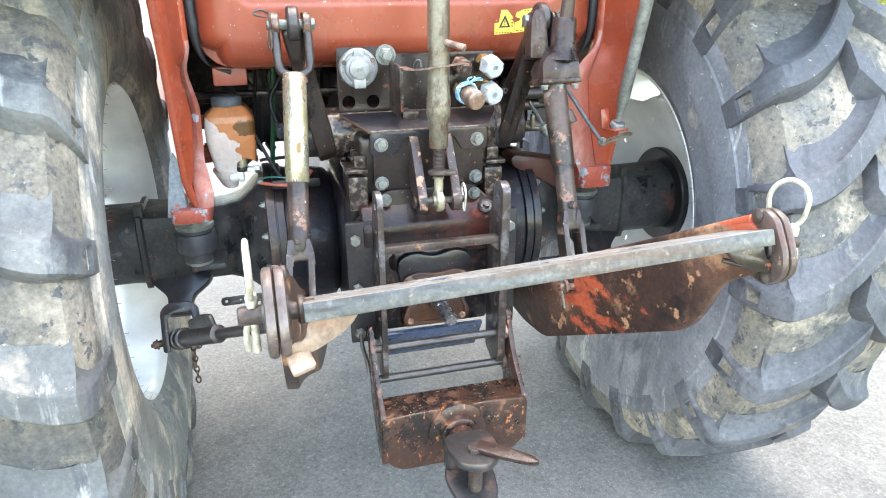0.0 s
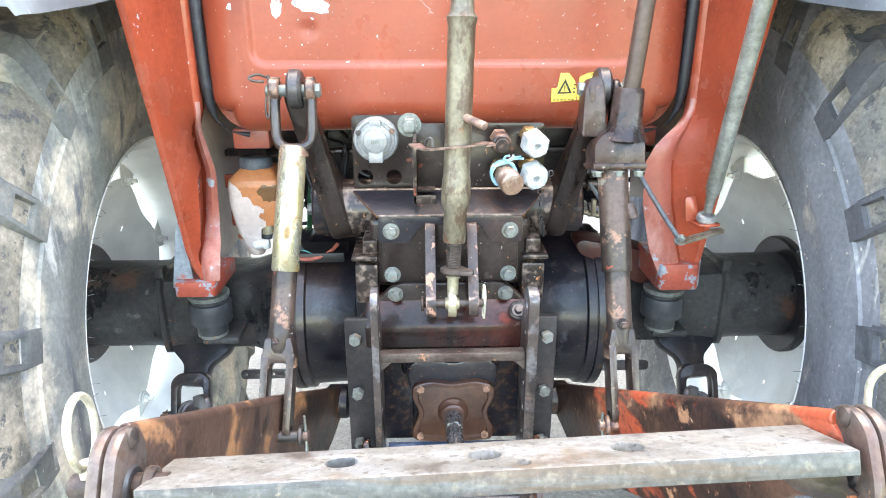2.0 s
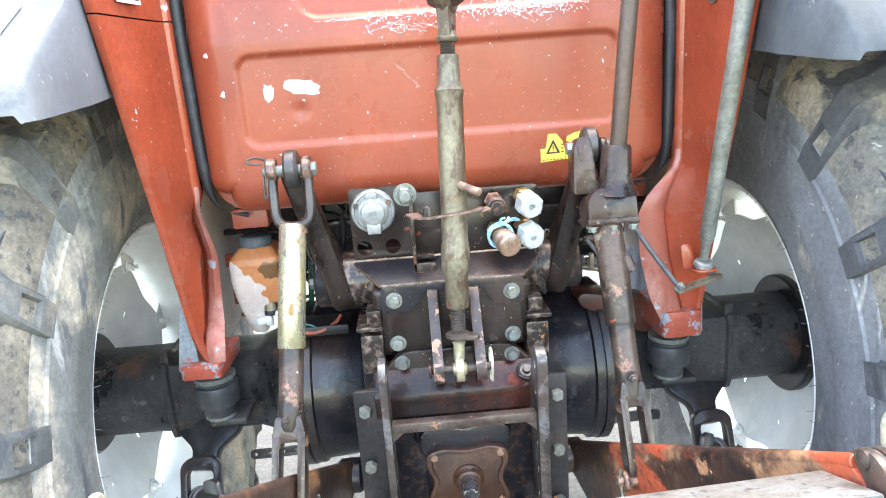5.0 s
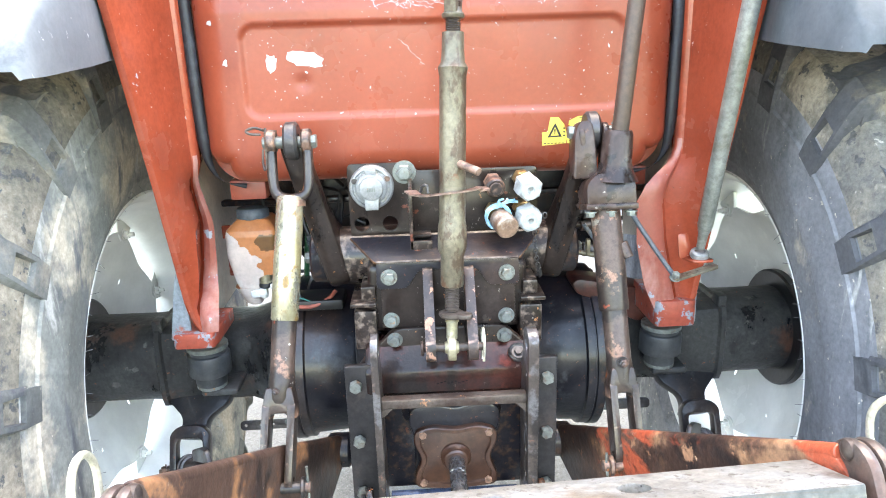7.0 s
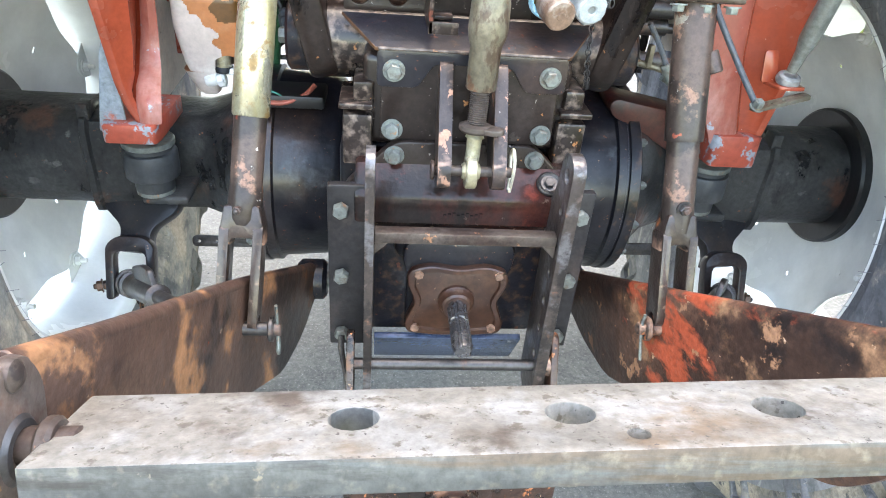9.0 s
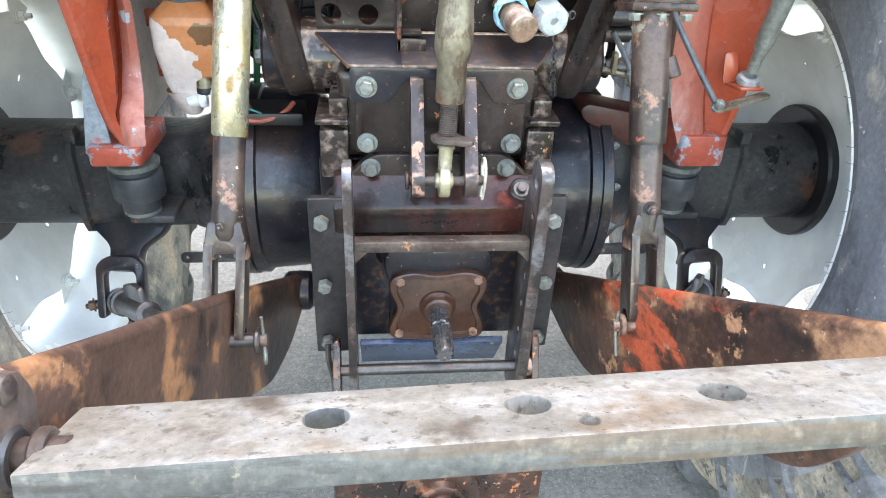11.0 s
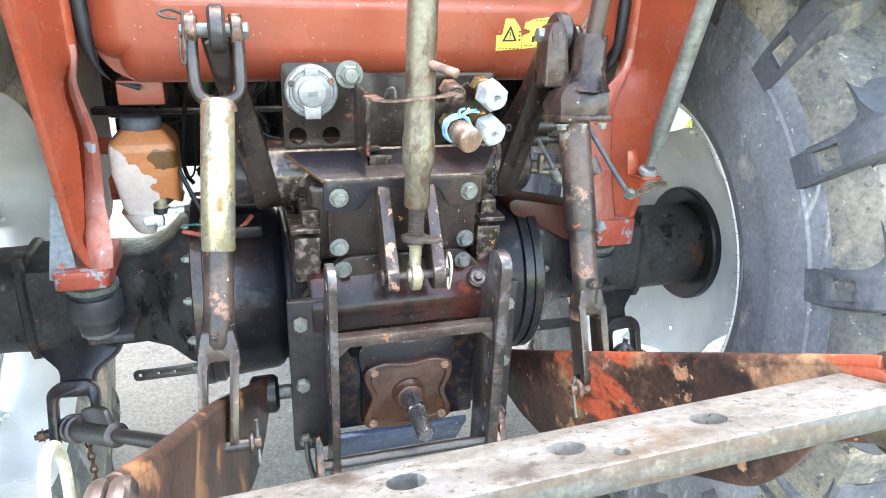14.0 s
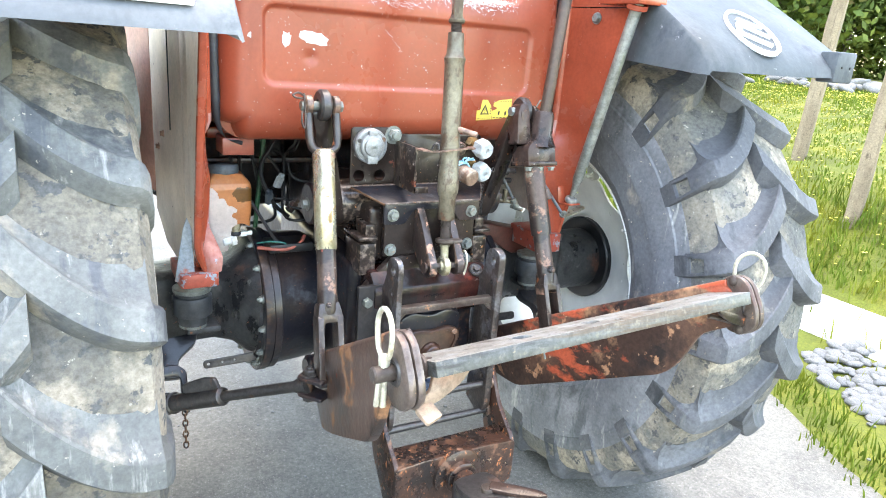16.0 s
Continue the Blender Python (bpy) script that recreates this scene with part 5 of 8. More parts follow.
for s in (-1, 1):
    bm = B()
    outline = rounded([(-0.075, -0.02), (-0.055, -0.068), (0, -0.078), (0.06, -0.055), (0.078, 0.02), (0.1, 0.17), (0.118, 0.27), (0.085, 0.285), (0.05, 0.16), (0.0, 0.075), (-0.06, 0.05)], 0.025)
    plate(bm, outline, (s * 0.247, 0.16, 1.205), (0, -1, 0), (s * 0.22, 0, 1), 0.05, 0.009)
    arm = part("lift_arm", bm, BROWN, lift, "heavy dark lift arm")
    bm = B()
    cyl(bm, (s * 0.235, 0.16, 1.2), (s * 0.3, 0.16, 1.2), 0.058, seg=32, bevel=0.005)
    part("arm_boss", bm, GREASY, lift)
    bm = B()
    hexbolt(bm, (s * 0.3, 0.155, 1.2), (s, 0, 0), 0.024, 0.014, True)
    part("bolt", bm, STEEL, lift)
    bm = B()
    ring(bm, (s * 0.302, 0.045, 1.478), (1, 0, 0), 0.014, 0.038, 0.0135, b=0.005)
    part("arm_eye", bm, DARK_STEEL, lift)

# plate with socket and couplings
panel = thing("coupling_panel", (0, 0.1, 1.26), "dark steel panel with trailer socket and hydraulic couplings", "panel")
bm = B()
outline = rounded([(-0.203, 1.262), (0.203, 1.262), (0.203, 1.4), (-0.06, 1.4), (-0.085, 1.418), (-0.203, 1.418)], [0.004, 0.004, 0.012, 0.012, 0.02, 0.012])
plate(bm, outline, (0, 0.1, 0), (1, 0, 0), (0, 0, 1), 0.007, 0.001, holes=((-0.178, 1.287, 0.0165), (-0.117, 1.287, 0.0165), (0.11, 1.375, 0.012)))
part("back_plate", bm, BROWN, panel)
bm = B()
lathe(bm, (-0.152, 0.096, 1.37), (0, -1, 0), [(0, 0), (0, 0.047), (0.014, 0.047), (0.018, 0.044), (0.019, 0.04), (0.017, 0.038), (0.017, 0)], 44)
lathe(bm, (-0.152, 0.08, 1.37), (0, -1, 0), [(0, 0.034), (0.01, 0.033), (0.013, 0.03), (0.014, 0.026), (0.018, 0.024), (0.02, 0.018), (0.02, 0)], 40)
plate(bm, rounded([(-0.012, 0.02), (0.012, 0.02), (0.012, 0.042), (-0.012, 0.042)], 0.003), (-0.152, 0.074, 1.37), (1, 0, 0), (0, 0, 1), 0.014, 0.002)
plate(bm, rounded([(-0.014, -0.046), (0.014, -0.046), (0.016, -0.02), (-0.016, -0.02)], 0.003), (-0.152, 0.073, 1.37), (1, 0, 0), (0, 0, 1), 0.016, 0.002)
socket = part("trailer_socket", bm, ALU, panel, "round cast aluminium trailer socket")
for x, z in ((-0.035, 0.015), (0.034, 0.018)):
    bm = B()
    cyl(bm, (-0.152 + x, 0.079, 1.37 + z), (-0.152 + x, 0.0765, 1.37 + z), 0.0062, seg=16)
    part("screw", bm, RUSTY if x > 0 else DARK_STEEL, socket)
bm = B()
for q in range(5):
    box(bm, (-0.160 + q * 0.0036, 0.0585, 1.365), (-0.158 + q * 0.0036, 0.0605, 1.373), 0)
part("cast_mark", bm, STEEL, socket)
bm = B()
hexbolt(bm, (-0.082, 0.096, 1.398), (0, -1, 0), 0.032, 0.016, True)
cyl(bm, (-0.082, 0.08, 1.398), (-0.082, 0.068, 1.398), 0.012, seg=18)
part("blind_nut", bm, STEEL, panel)


def coupler(x, z, n, cap, parent):
    p, d = Vector((x, 0.096, z)), Vector(n).normalized()
    bm = B()
    hexbolt(bm, p, d, 0.034, 0.02, False)
    cyl(bm, p + d * 0.02, p + d * 0.055, 0.0135, seg=20)
    cyl(bm, p + d * 0.04, p + d * 0.05, 0.016, seg=20)
    c = part("coupling", bm, BRASS if cap != "rust" else RUSTY, parent, "tarnished hydraulic coupling")
    bm = B()
    if cap == "white":
        hexbolt(bm, p + d * 0.045, d, 0.049, 0.034, False, 0, 0.35)
        lathe(bm, p + d * 0.081, d, [(0, 0.023), (0.003, 0.02), (0.003, 0.008), (0.0, 0.006), (0, 0)], 24)
        part("dust_cap", bm, WHITE_PLASTIC, c, "grubby white hexagonal dust cap")
    elif cap == "brown":
        cyl(bm, p + d * 0.05, p + d * 0.1, 0.024, seg=28, bevel=0.003)
        lathe(bm, p + d * 0.1, d, [(0, 0.018), (-0.003, 0.016), (-0.003, 0.009), (0.001, 0.006), (0.001, 0)], 24)
        part("dust_cap", bm, material("rust_stained_cap", (0.24, 0.145, 0.1), 0.5, 0.3, [((0.5, 0.45, 0.4), 14, 0.5, 0.65, 0.5, 0.3, 6), (RUST, 20, 0.6, 0.7, 0.7, 0, 5)], [(90, 0.15)]), c, "rust-stained metal dust cap")
    else:
        cyl(bm, p + d * 0.018, p + d * 0.05, 0.02, seg=24, bevel=0.003)
        part("dust_cap", bm, RUSTY, c)


coupler(0.105, 1.372, (0.05, -1, -0.15), "rust", panel)
coupler(0.165, 1.378, (0.12, -1, -0.16), "white", panel)
coupler(0.105, 1.31, (0.22, -1, -0.2), "brown", panel)
coupler(0.165, 1.315, (0.14, -1, -0.2), "white", panel)
rng = random.Random(4)
bm = B()
for k in range(14):
    c = Vector((0.112, 0.045, 1.305))
    pts = []
    for q in range(7):
        a = rng.uniform(0, 0.5) + q * 1.0
        pts.append(c + Vector((0.026 * math.cos(a), rng.uniform(-0.012, 0.012), 0.026 * math.sin(a))))
    if k > 9:
        e = c + Vector((rng.uniform(-0.04, 0.05), rng.uniform(-0.02, 0.0), rng.uniform(0.02, 0.045)))
        pts = [c + Vector((0, -0.01, 0.024)), (c + e) / 2 + Vector((rng.uniform(-0.01, 0.01), 0, 0.015)), e]
    pipe(bm, curve_points(pts, 4), 0.0026, 6)
tagged(part("twine", bm, BLUE_STRING, panel), "faded blue twine knotted round the coupling", kind="stuff")
bm = B()
for q in range(26):
    t = q / 25
    p = Vector((0.205 - 0.03 * math.sin(t * 3.1) * (1 - t), 0.02 + 0.05 * t, 1.31 - 0.14 * t + 0.02 * math.sin(t * 6)))
    a = (q % 2) * math.pi / 2
    pts = [p + Vector((0.0045 * math.cos(k * math.pi / 4) * math.cos(a), 0.0045 * math.cos(k * math.pi / 4) * math.sin(a), 0.0065 * math.sin(k * math.pi / 4))) for k in range(9)]
    pipe(bm, pts, 0.0012, 5)
part("cap_chain", bm, DARK_STEEL, panel, "thin chain that holds the dust caps")
bm = B()
# channel that holds the top link, with its spring strip
for x0, x1, y0, y1, z0, z1 in ((-0.074, -0.067, -0.03, 0.097, 1.262, 1.384), (-0.074, -0.03, -0.03, -0.024, 1.262, 1.28), (-0.067, -0.03, 0.06, 0.097, 1.262, 1.268)):
    box(bm, (x0, y0, z0), (x1, y1, z1), 0.0015)
part("link_rest", bm, BROWN, panel, "bent dark steel rest for the top link")
bm = B()
# flat spring that clasps the top link from behind it round its rear side
line = curve_points([(-0.07, -0.035, 1.381), (-0.056, -0.066, 1.379), (-0.035, -0.084, 1.381), (0.0, -0.092, 1.386), (0.035, -0.092, 1.389), (0.056, -0.084, 1.391), (0.064, -0.07, 1.39), (0.072, -0.078, 1.386)], 5)
prev = None
for k, p in enumerate(line):
    t = (line[min(k + 1, len(line) - 1)] - line[max(k - 1, 0)]).normalized()
    side = Vector((t.y, -t.x, 0)).normalized()
    w = 0.0075 if 4 < k < len(line) - 4 else 0.012
    quad = [bm.verts.new(p + side * a + Vector((0, 0, b))) for a, b in ((w, 0.004), (w, 0.0005), (-w, -0.0005), (-w, 0.003))]
    if prev:
        for i in range(4):
            bm.faces.new((prev[i], prev[(i + 1) % 4], quad[(i + 1) % 4], quad[i]))
    else:
        bm.faces.new(quad)
    prev = quad
bm.faces.new(prev[::-1])
part("spring_strip", bm, HEAD_CAST, panel, "rusty spring strip")
bm = B()
pipe(bm, curve_points([(-0.05, -0.07, 1.387), (-0.046, -0.076, 1.4), (-0.038, -0.08, 1.401), (-0.036, -0.082, 1.387)], 5), 0.0028, 8)
part("strip_rivet", bm, DARK_STEEL, panel)

# ---- top link ----
top = thing("top_link", (0, -0.09, 1.07), "aged zinc-plated top link with threaded ends standing upright", "top link")
A, Z = Vector((0.0, -0.092, 1.075)), Vector((0.026, -0.01, 1.785))
AX = (Z - A).normalized()


def on(t):
    return A + AX * t


bm = B()
L = (Z - A).length
lathe(bm, on(0.125), AX, [(0, 0), (0, 0.0205), (0.003, 0.0225), (0.06, 0.0225), (0.075, 0.0275), (0.085, 0.0285), (0.12, 0.0275), (0.13, 0.0255), (0.21, 0.025), (0.3, 0.0255), (0.32, 0.025), (0.40, 0.0255), (0.415, 0.0285), (0.425, 0.0225), (0.445, 0.021), (0.478, 0.0205), (0.478, 0)], 32)
tube = part("tube", bm, AGED_ZINC, top, "worn zinc tube with brown stains")
for a, b in ((0.075, 0.126), (0.6, 0.66)):
    bm = B()
    n = int((b - a) / 0.0032)
    prof = [(0, 0)]
    for k in range(n):
        prof += [(k * 0.0032, 0.0125), (k * 0.0032 + 0.0016, 0.0145)]
    lathe(bm, on(a), AX, prof + [((b - a), 0.0125), (b - a, 0)], 20)
    part("thread", bm, EDGE_STEEL, top, "rusty screw thread", 60)
bm = B()
lathe(bm, on(0.062), AX, [(0, 0), (0, 0.022), (0.004, 0.026), (0.01, 0.026), (0.013, 0.02), (0.013, 0)], 24)
plate(bm, rounded([(0, -0.015), (0.04, -0.012), (0.05, 0), (0.04, 0.012), (0, 0.015)], 0.01), on(0.068), (0.8, -0.6, 0.1), (0.6, 0.8, 0), 0.009, 0.002)
part("lock_nut", bm, EDGE_STEEL, top, "rusty lock nut with handle")
bm = B()
ring(bm, A, Vector((1, 0, 0)), 0.015, 0.027, 0.0085)
lathe(bm, A + AX * 0.019, AX, [(0, 0.008), (0, 0.011), (0.04, 0.0115), (0.035, 0.0145), (0.035, 0)], 16)
lathe(bm, A - Vector((0.014, 0, 0)), (1, 0, 0), [(0, 0.0085), (0, 0.011), (0.006, 0.0145), (0.014, 0.016), (0.022, 0.0145), (0.028, 0.011), (0.028, 0.0085)], 24, closed=True)
part("lower_ball_eye", bm, EYE_ZINC, top)
# forged upper eye: flat sided ring with a rib round it, ball and collar
ax = Vector((0.93, -0.36, 0.05)).normalized()
bm = B()
lathe(bm, Z - ax * 0.014, ax, [(0, 0.026), (0, 0.035), (0.004, 0.039), (0.010, 0.04), (0.011, 0.0435), (0.017, 0.0435), (0.018, 0.04), (0.024, 0.039), (0.028, 0.035), (0.028, 0.026)], 40, closed=True)
side = AX.cross(ax).normalized()
plate(bm, rounded([(-0.026, -0.028), (0.026, -0.028), (0.017, -0.085), (-0.017, -0.085)], 0.006), Z, side, AX, 0.024, 0.005)
lathe(bm, Z - AX * 0.088, AX, [(0, 0), (0, 0.019), (0.003, 0.021), (0.008, 0.021), (0.012, 0.017), (0.02, 0.015), (0.02, 0)], 24)
eye = part("upper_ball_eye", bm, AGED_ZINC, top, "forged zinc eye with a rib round its rim")
bm = B()
lathe(bm, Z - ax * 0.033, ax, [(0, 0.012), (0, 0.019), (0.004, 0.022), (0.014, 0.0265), (0.033, 0.029), (0.052, 0.0265), (0.062, 0.022), (0.066, 0.019), (0.066, 0.012)], 32, closed=True)
part("ball", bm, HEAD_CAST, eye, "dark greasy swivel ball")
bm = B()
cyl(bm, on(0.366) + Vector((0.01, -0.016, 0)), on(0.366) + Vector((0.045, -0.058, -0.01)), 0.0078, seg=16, bevel=0.0015)
part("turning_handle", bm, CHIPPED, top, "bare worn steel turning pin")


# ---- lift rods ----
def fork(bm, c, d, side, length, gap, w, t):
    """Slotted fork pointing along d from c, its slot opening to the rear."""
    outline = rounded([(-w, 0), (w, 0), (w, length), (0, length + w * 0.6), (-w, length)], [0.01, 0.01, 0.02, 0.02, 0.02])
    for k in (-1, 1):
        plate(bm, outline, Vector(c) + Vector(side) * k * gap, Vector(side).cross(Vector(d)), d, t, 0.003, holes=((0, length - 0.004, 0.011),))
    o = gap + t / 2
    plate(bm, rounded([(-o * 0.8, -0.03), (o * 0.8, -0.03), (o, 0.0), (o, 0.03), (gap - t / 2, 0.03), (gap - t * 0.7, 0.02), (-gap + t * 0.7, 0.02), (-gap + t / 2, 0.03), (-o, 0.03), (-o, 0.0)], [0.006, 0.006, 0.012, 0, 0, 0.006, 0.006, 0, 0, 0.012]), c, side, d, w * 1.9, 0.005)


left = thing("lift_rod", (-0.32, -0.1, 0.84), "lift rod with yellow zinc sleeve, clevis and slotted fork", "lift rod", "lift rods")
T0, T1 = Vector((-0.31, 0.012, 1.37)), Vector((-0.3415, -0.145, 0.962))
D = (T1 - T0).normalized()
bm = B()
n = 0.245
lathe(bm, T0, D, [(0, 0), (0, 0.025), (0.003, 0.027), (n - 0.003, 0.027), (n, 0.025), (n, 0)], 36)
part("sleeve", bm, YELLOW_ZINC, left, "bright yellow zinc sleeve")
bm = B()
m = (T1 - T0).length
lathe(bm, T0, D, [(n - 0.01, 0), (n - 0.01, 0.0238), (m - 0.09, 0.0238), (m - 0.075, 0.0255), (m - 0.045, 0.025), (m - 0.035, 0.022), (m - 0.035, 0)], 32)
part("lower_rod", bm, ROD_PAINT, left, "brown chipped rod")
bm = B()
hexbolt(bm, T0 + D * (n + 0.125) + Vector((-0.006, -0.024, 0)), (-0.2, -1, 0), 0.012, 0.006, False, 0.006)
part("grease_nipple", bm, DARK_STEEL, left)
bm = B()
fork(bm, T0 + D * (m - 0.035), D, (1, 0, 0), 0.158, 0.0245, 0.022, 0.014)
part("fork", bm, RUSTY, left, "brown slotted fork")
bm = B()
PL = Vector((-0.335, -0.197, 0.845))
cyl(bm, PL - Vector((0.045, 0, 0)), PL + Vector((0.052, 0, 0)), 0.011, seg=16, bevel=0.002)
cyl(bm, PL + Vector((0.0325, 0, 0)), PL + Vector((0.041, 0, 0)), 0.02, seg=20, bevel=0.002)
part("fork_pin", bm, DARK_STEEL, left)
bm = B()
q = PL + Vector((0.046, 0, 0))
pipe(bm, curve_points([q + Vector((0, 0.0, 0.045)), q, q + Vector((0, -0.004, -0.018)), q + Vector((0, -0.012, -0.032)), q + Vector((0, -0.004, -0.045)), q + Vector((0, 0.004, -0.03)), q + Vector((0, 0.0, -0.016))], 6), 0.0027, 8)
part("split_pin", bm, STEEL, left)
bm = B()
path = curve_points([(-0.341, 0.045, 1.5), (-0.343, 0.03, 1.44), (-0.341, 0.018, 1.39), (-0.33, 0.012, 1.372), (-0.307, 0.011, 1.367), (-0.284, 0.012, 1.372), (-0.273, 0.018, 1.39), (-0.271, 0.03, 1.44), (-0.273, 0.045, 1.5)], 6)
pipe(bm, path, 0.0105, 14)
for sgn in (-1, 1):
    ring(bm, (-0.307 + sgn * 0.035, 0.041, 1.478), (1, 0, 0), 0.0115, 0.023, 0.0095, b=0.003)
lathe(bm, (-0.3085, 0.008, 1.352), (0, 0.24, 1), [(0, 0), (0, 0.028), (0.012, 0.028), (0.016, 0.02), (0.016, 0)], 24)
part("clevis", bm, RUSTY, left, "dark forked clevis")
bm = B()
cyl(bm, (-0.36, 0.042, 1.476), (-0.255, 0.042, 1.476), 0.012, seg=18)
hexbolt(bm, (-0.267, 0.042, 1.476), (1, 0, 0), 0.026, 0.012, False, 0.0)
part("clevis_pin", bm, STEEL, left)
bm = B()
pipe(bm, curve_points([(-0.352, 0.04, 1.505), (-0.352, 0.03, 1.48), (-0.352, 0.025, 1.44), (-0.356, 0.02, 1.425), (-0.36, 0.028, 1.44), (-0.358, 0.032, 1.465)], 5), 0.0026, 8)
pipe(bm, curve_points([(-0.352, 0.04, 1.5), (-0.37, 0.025, 1.508), (-0.385, 0.02, 1.503), (-0.378, 0.02, 1.497), (-0.36, 0.03, 1.494)], 5), 0.0026, 8)
part("r_clip", bm, EDGE_STEEL, left)

right = thing("adjustable_lift_rod", (0.33, -0.1, 0.84), "brown adjustable lift rod with gear head and long crank bar", "lift rod", "lift rods")
R0, R1 = Vector((0.32, -0.012, 1.335)), Vector((0.334, -0.14, 0.968))
D = (R1 - R0).normalized()
m = (R1 - R0).length
bm = B()
lathe(bm, R0, D, [(0, 0), (0, 0.029), (0.01, 0.0295), (0.205, 0.0295), (0.212, 0.0285), (0.212, 0)], 32)
cyl(bm, R0 + D * 0.075 + Vector((0.024, -0.01, 0)), R0 + D * 0.105 + Vector((0.034, -0.013, 0)), 0.012, seg=16)
part("outer_tube", bm, ROD_PAINT, right, "brown tube with flaking primer")
bm = B()
lathe(bm, R0, D, [(0.2, 0), (0.2, 0.0245), (m - 0.08, 0.0245), (m - 0.065, 0.026), (m - 0.035, 0.0235), (m - 0.035, 0)], 32)
part("inner_rod", bm, ROD_PAINT, right)
bm = B()
hexbolt(bm, R0 + D * 0.305 + Vector((0, -0.026, 0)), (0, -1, 0), 0.016, 0.008, True, 0.006)
part("grease_nipple", bm, DARK_STEEL, right)
bm = B()
fork(bm, R1 - D * 0.035, D, (1, 0, 0), 0.15, 0.0215, 0.023, 0.0135)
part("fork", bm, RUSTY, right, "brown slotted fork")
bm = B()
PR = Vector((0.332, -0.188, 0.85))
cyl(bm, PR - Vector((0.046, 0, 0)), PR + Vector((0.045, 0, 0)), 0.011, seg=16, bevel=0.002)
cyl(bm, PR - Vector((0.035, 0, 0)), PR - Vector((0.025, 0, 0)), 0.02, seg=20, bevel=0.002)
part("fork_pin", bm, RUSTY, right)
bm = B()
pipe(bm, curve_points([PR + Vector((-0.04, -0.002, 0.03)), PR + Vector((-0.04, -0.004, 0)), PR + Vector((-0.036, -0.02, -0.05))], 5), 0.0027, 8)
part("split_pin", bm, STEEL, right)
bm = B()
outline = rounded([(-0.048, 0), (0.047, 0), (0.05, 0.012), (0.049, 0.055), (0.03, 0.072), (-0.03, 0.072), (-0.05, 0.05)], [0.006, 0.006, 0.008, 0.014, 0.02, 0.02, 0.014])
plate(bm, outline, (0.324, -0.012, 1.326), (1, 0, 0), (0, 0.2, 1), 0.08, 0.007)
plate(bm, rounded([(-0.052, -0.006), (0.051, -0.006), (0.051, 0.006), (-0.052, 0.006)], 0.003), (0.324, -0.012, 1.332), (1, 0, 0), (0, 0.2, 1), 0.09, 0.003)
lathe(bm, (0.338, -0.012, 1.385), (0.05, 0.05, 1), [(0, 0.046), (0.018, 0.036), (0.035, 0.031), (0.09, 0.029), (0.098, 0.026), (0.098, 0)], 28)
gearhead = part("gear_head", bm, HEAD_CAST, right, "heavy dark gear head with worn edges")
for x in (0.284, 0.325, 0.365):
    bm = B()
    hexbolt(bm, (x, -0.04, 1.328), (0, -0.2, -1), 0.016, 0.009, True)
    part("bolt", bm, STEEL, gearhead)
bm = B()
for sx in (-0.028, 0.028):
    outline = rounded([(-0.025, 0), (0.025, 0), (0.022, 0.09), (0.0, 0.105), (-0.022, 0.09)], [0.004, 0.004, 0.018, 0.015, 0.018])
    plate(bm, outline, (0.302 + sx * 0.8, 0.02, 1.395), (0, -1, 0), (-0.05 + sx, 0.15, 1), 0.012, 0.003)
plate(bm, rounded([(-0.026, 0), (0.024, 0), (0.018, 0.09), (0.012, 0.115), (-0.012, 0.115), (-0.022, 0.09)], [0.006, 0.006, 0.02, 0.012, 0.012, 0.02]), (0.281, 0.01, 1.385), (1, 0, 0), (-0.08, 0.18, 1), 0.05, 0.009)
part("yoke", bm, HEAD_CAST, right)
bm = B()
cyl(bm, (0.262, 0.034, 1.476), (0.35, 0.034, 1.476), 0.012, seg=18)
hexbolt(bm, (0.266, 0.034, 1.476), (-1, 0, 0), 0.024, 0.012, False)
part("yoke_pin", bm, STEEL, right)
bm = B()
pipe(bm, curve_points([(0.34, 0.03, 1.49), (0.352, 0.028, 1.51), (0.362, 0.03, 1.5), (0.358, 0.03, 1.482)], 5), 0.0025, 8)
part("split_ring", bm, STEEL, right)
bm = B()
pipe(bm, [(0.345, -0.008, 1.47), (0.36, -0.008, 1.65), (0.38, -0.004, 1.86), (0.392, 0.0, 2.0)], 0.0165, 16)
part("crank_bar", bm, material("dark_worn_bar", (0.07, 0.043, 0.032), 0.45, 0.1, [((0.033, 0.026, 0.023), 10, 0.5, 0.65, 0.45, 0.1, 6), ((0.13, 0.09, 0.066), 25, 0.62, 0.7, 0.45, 0.1, 5)], [(80, 0.12)]), right, "long dark worn bar")


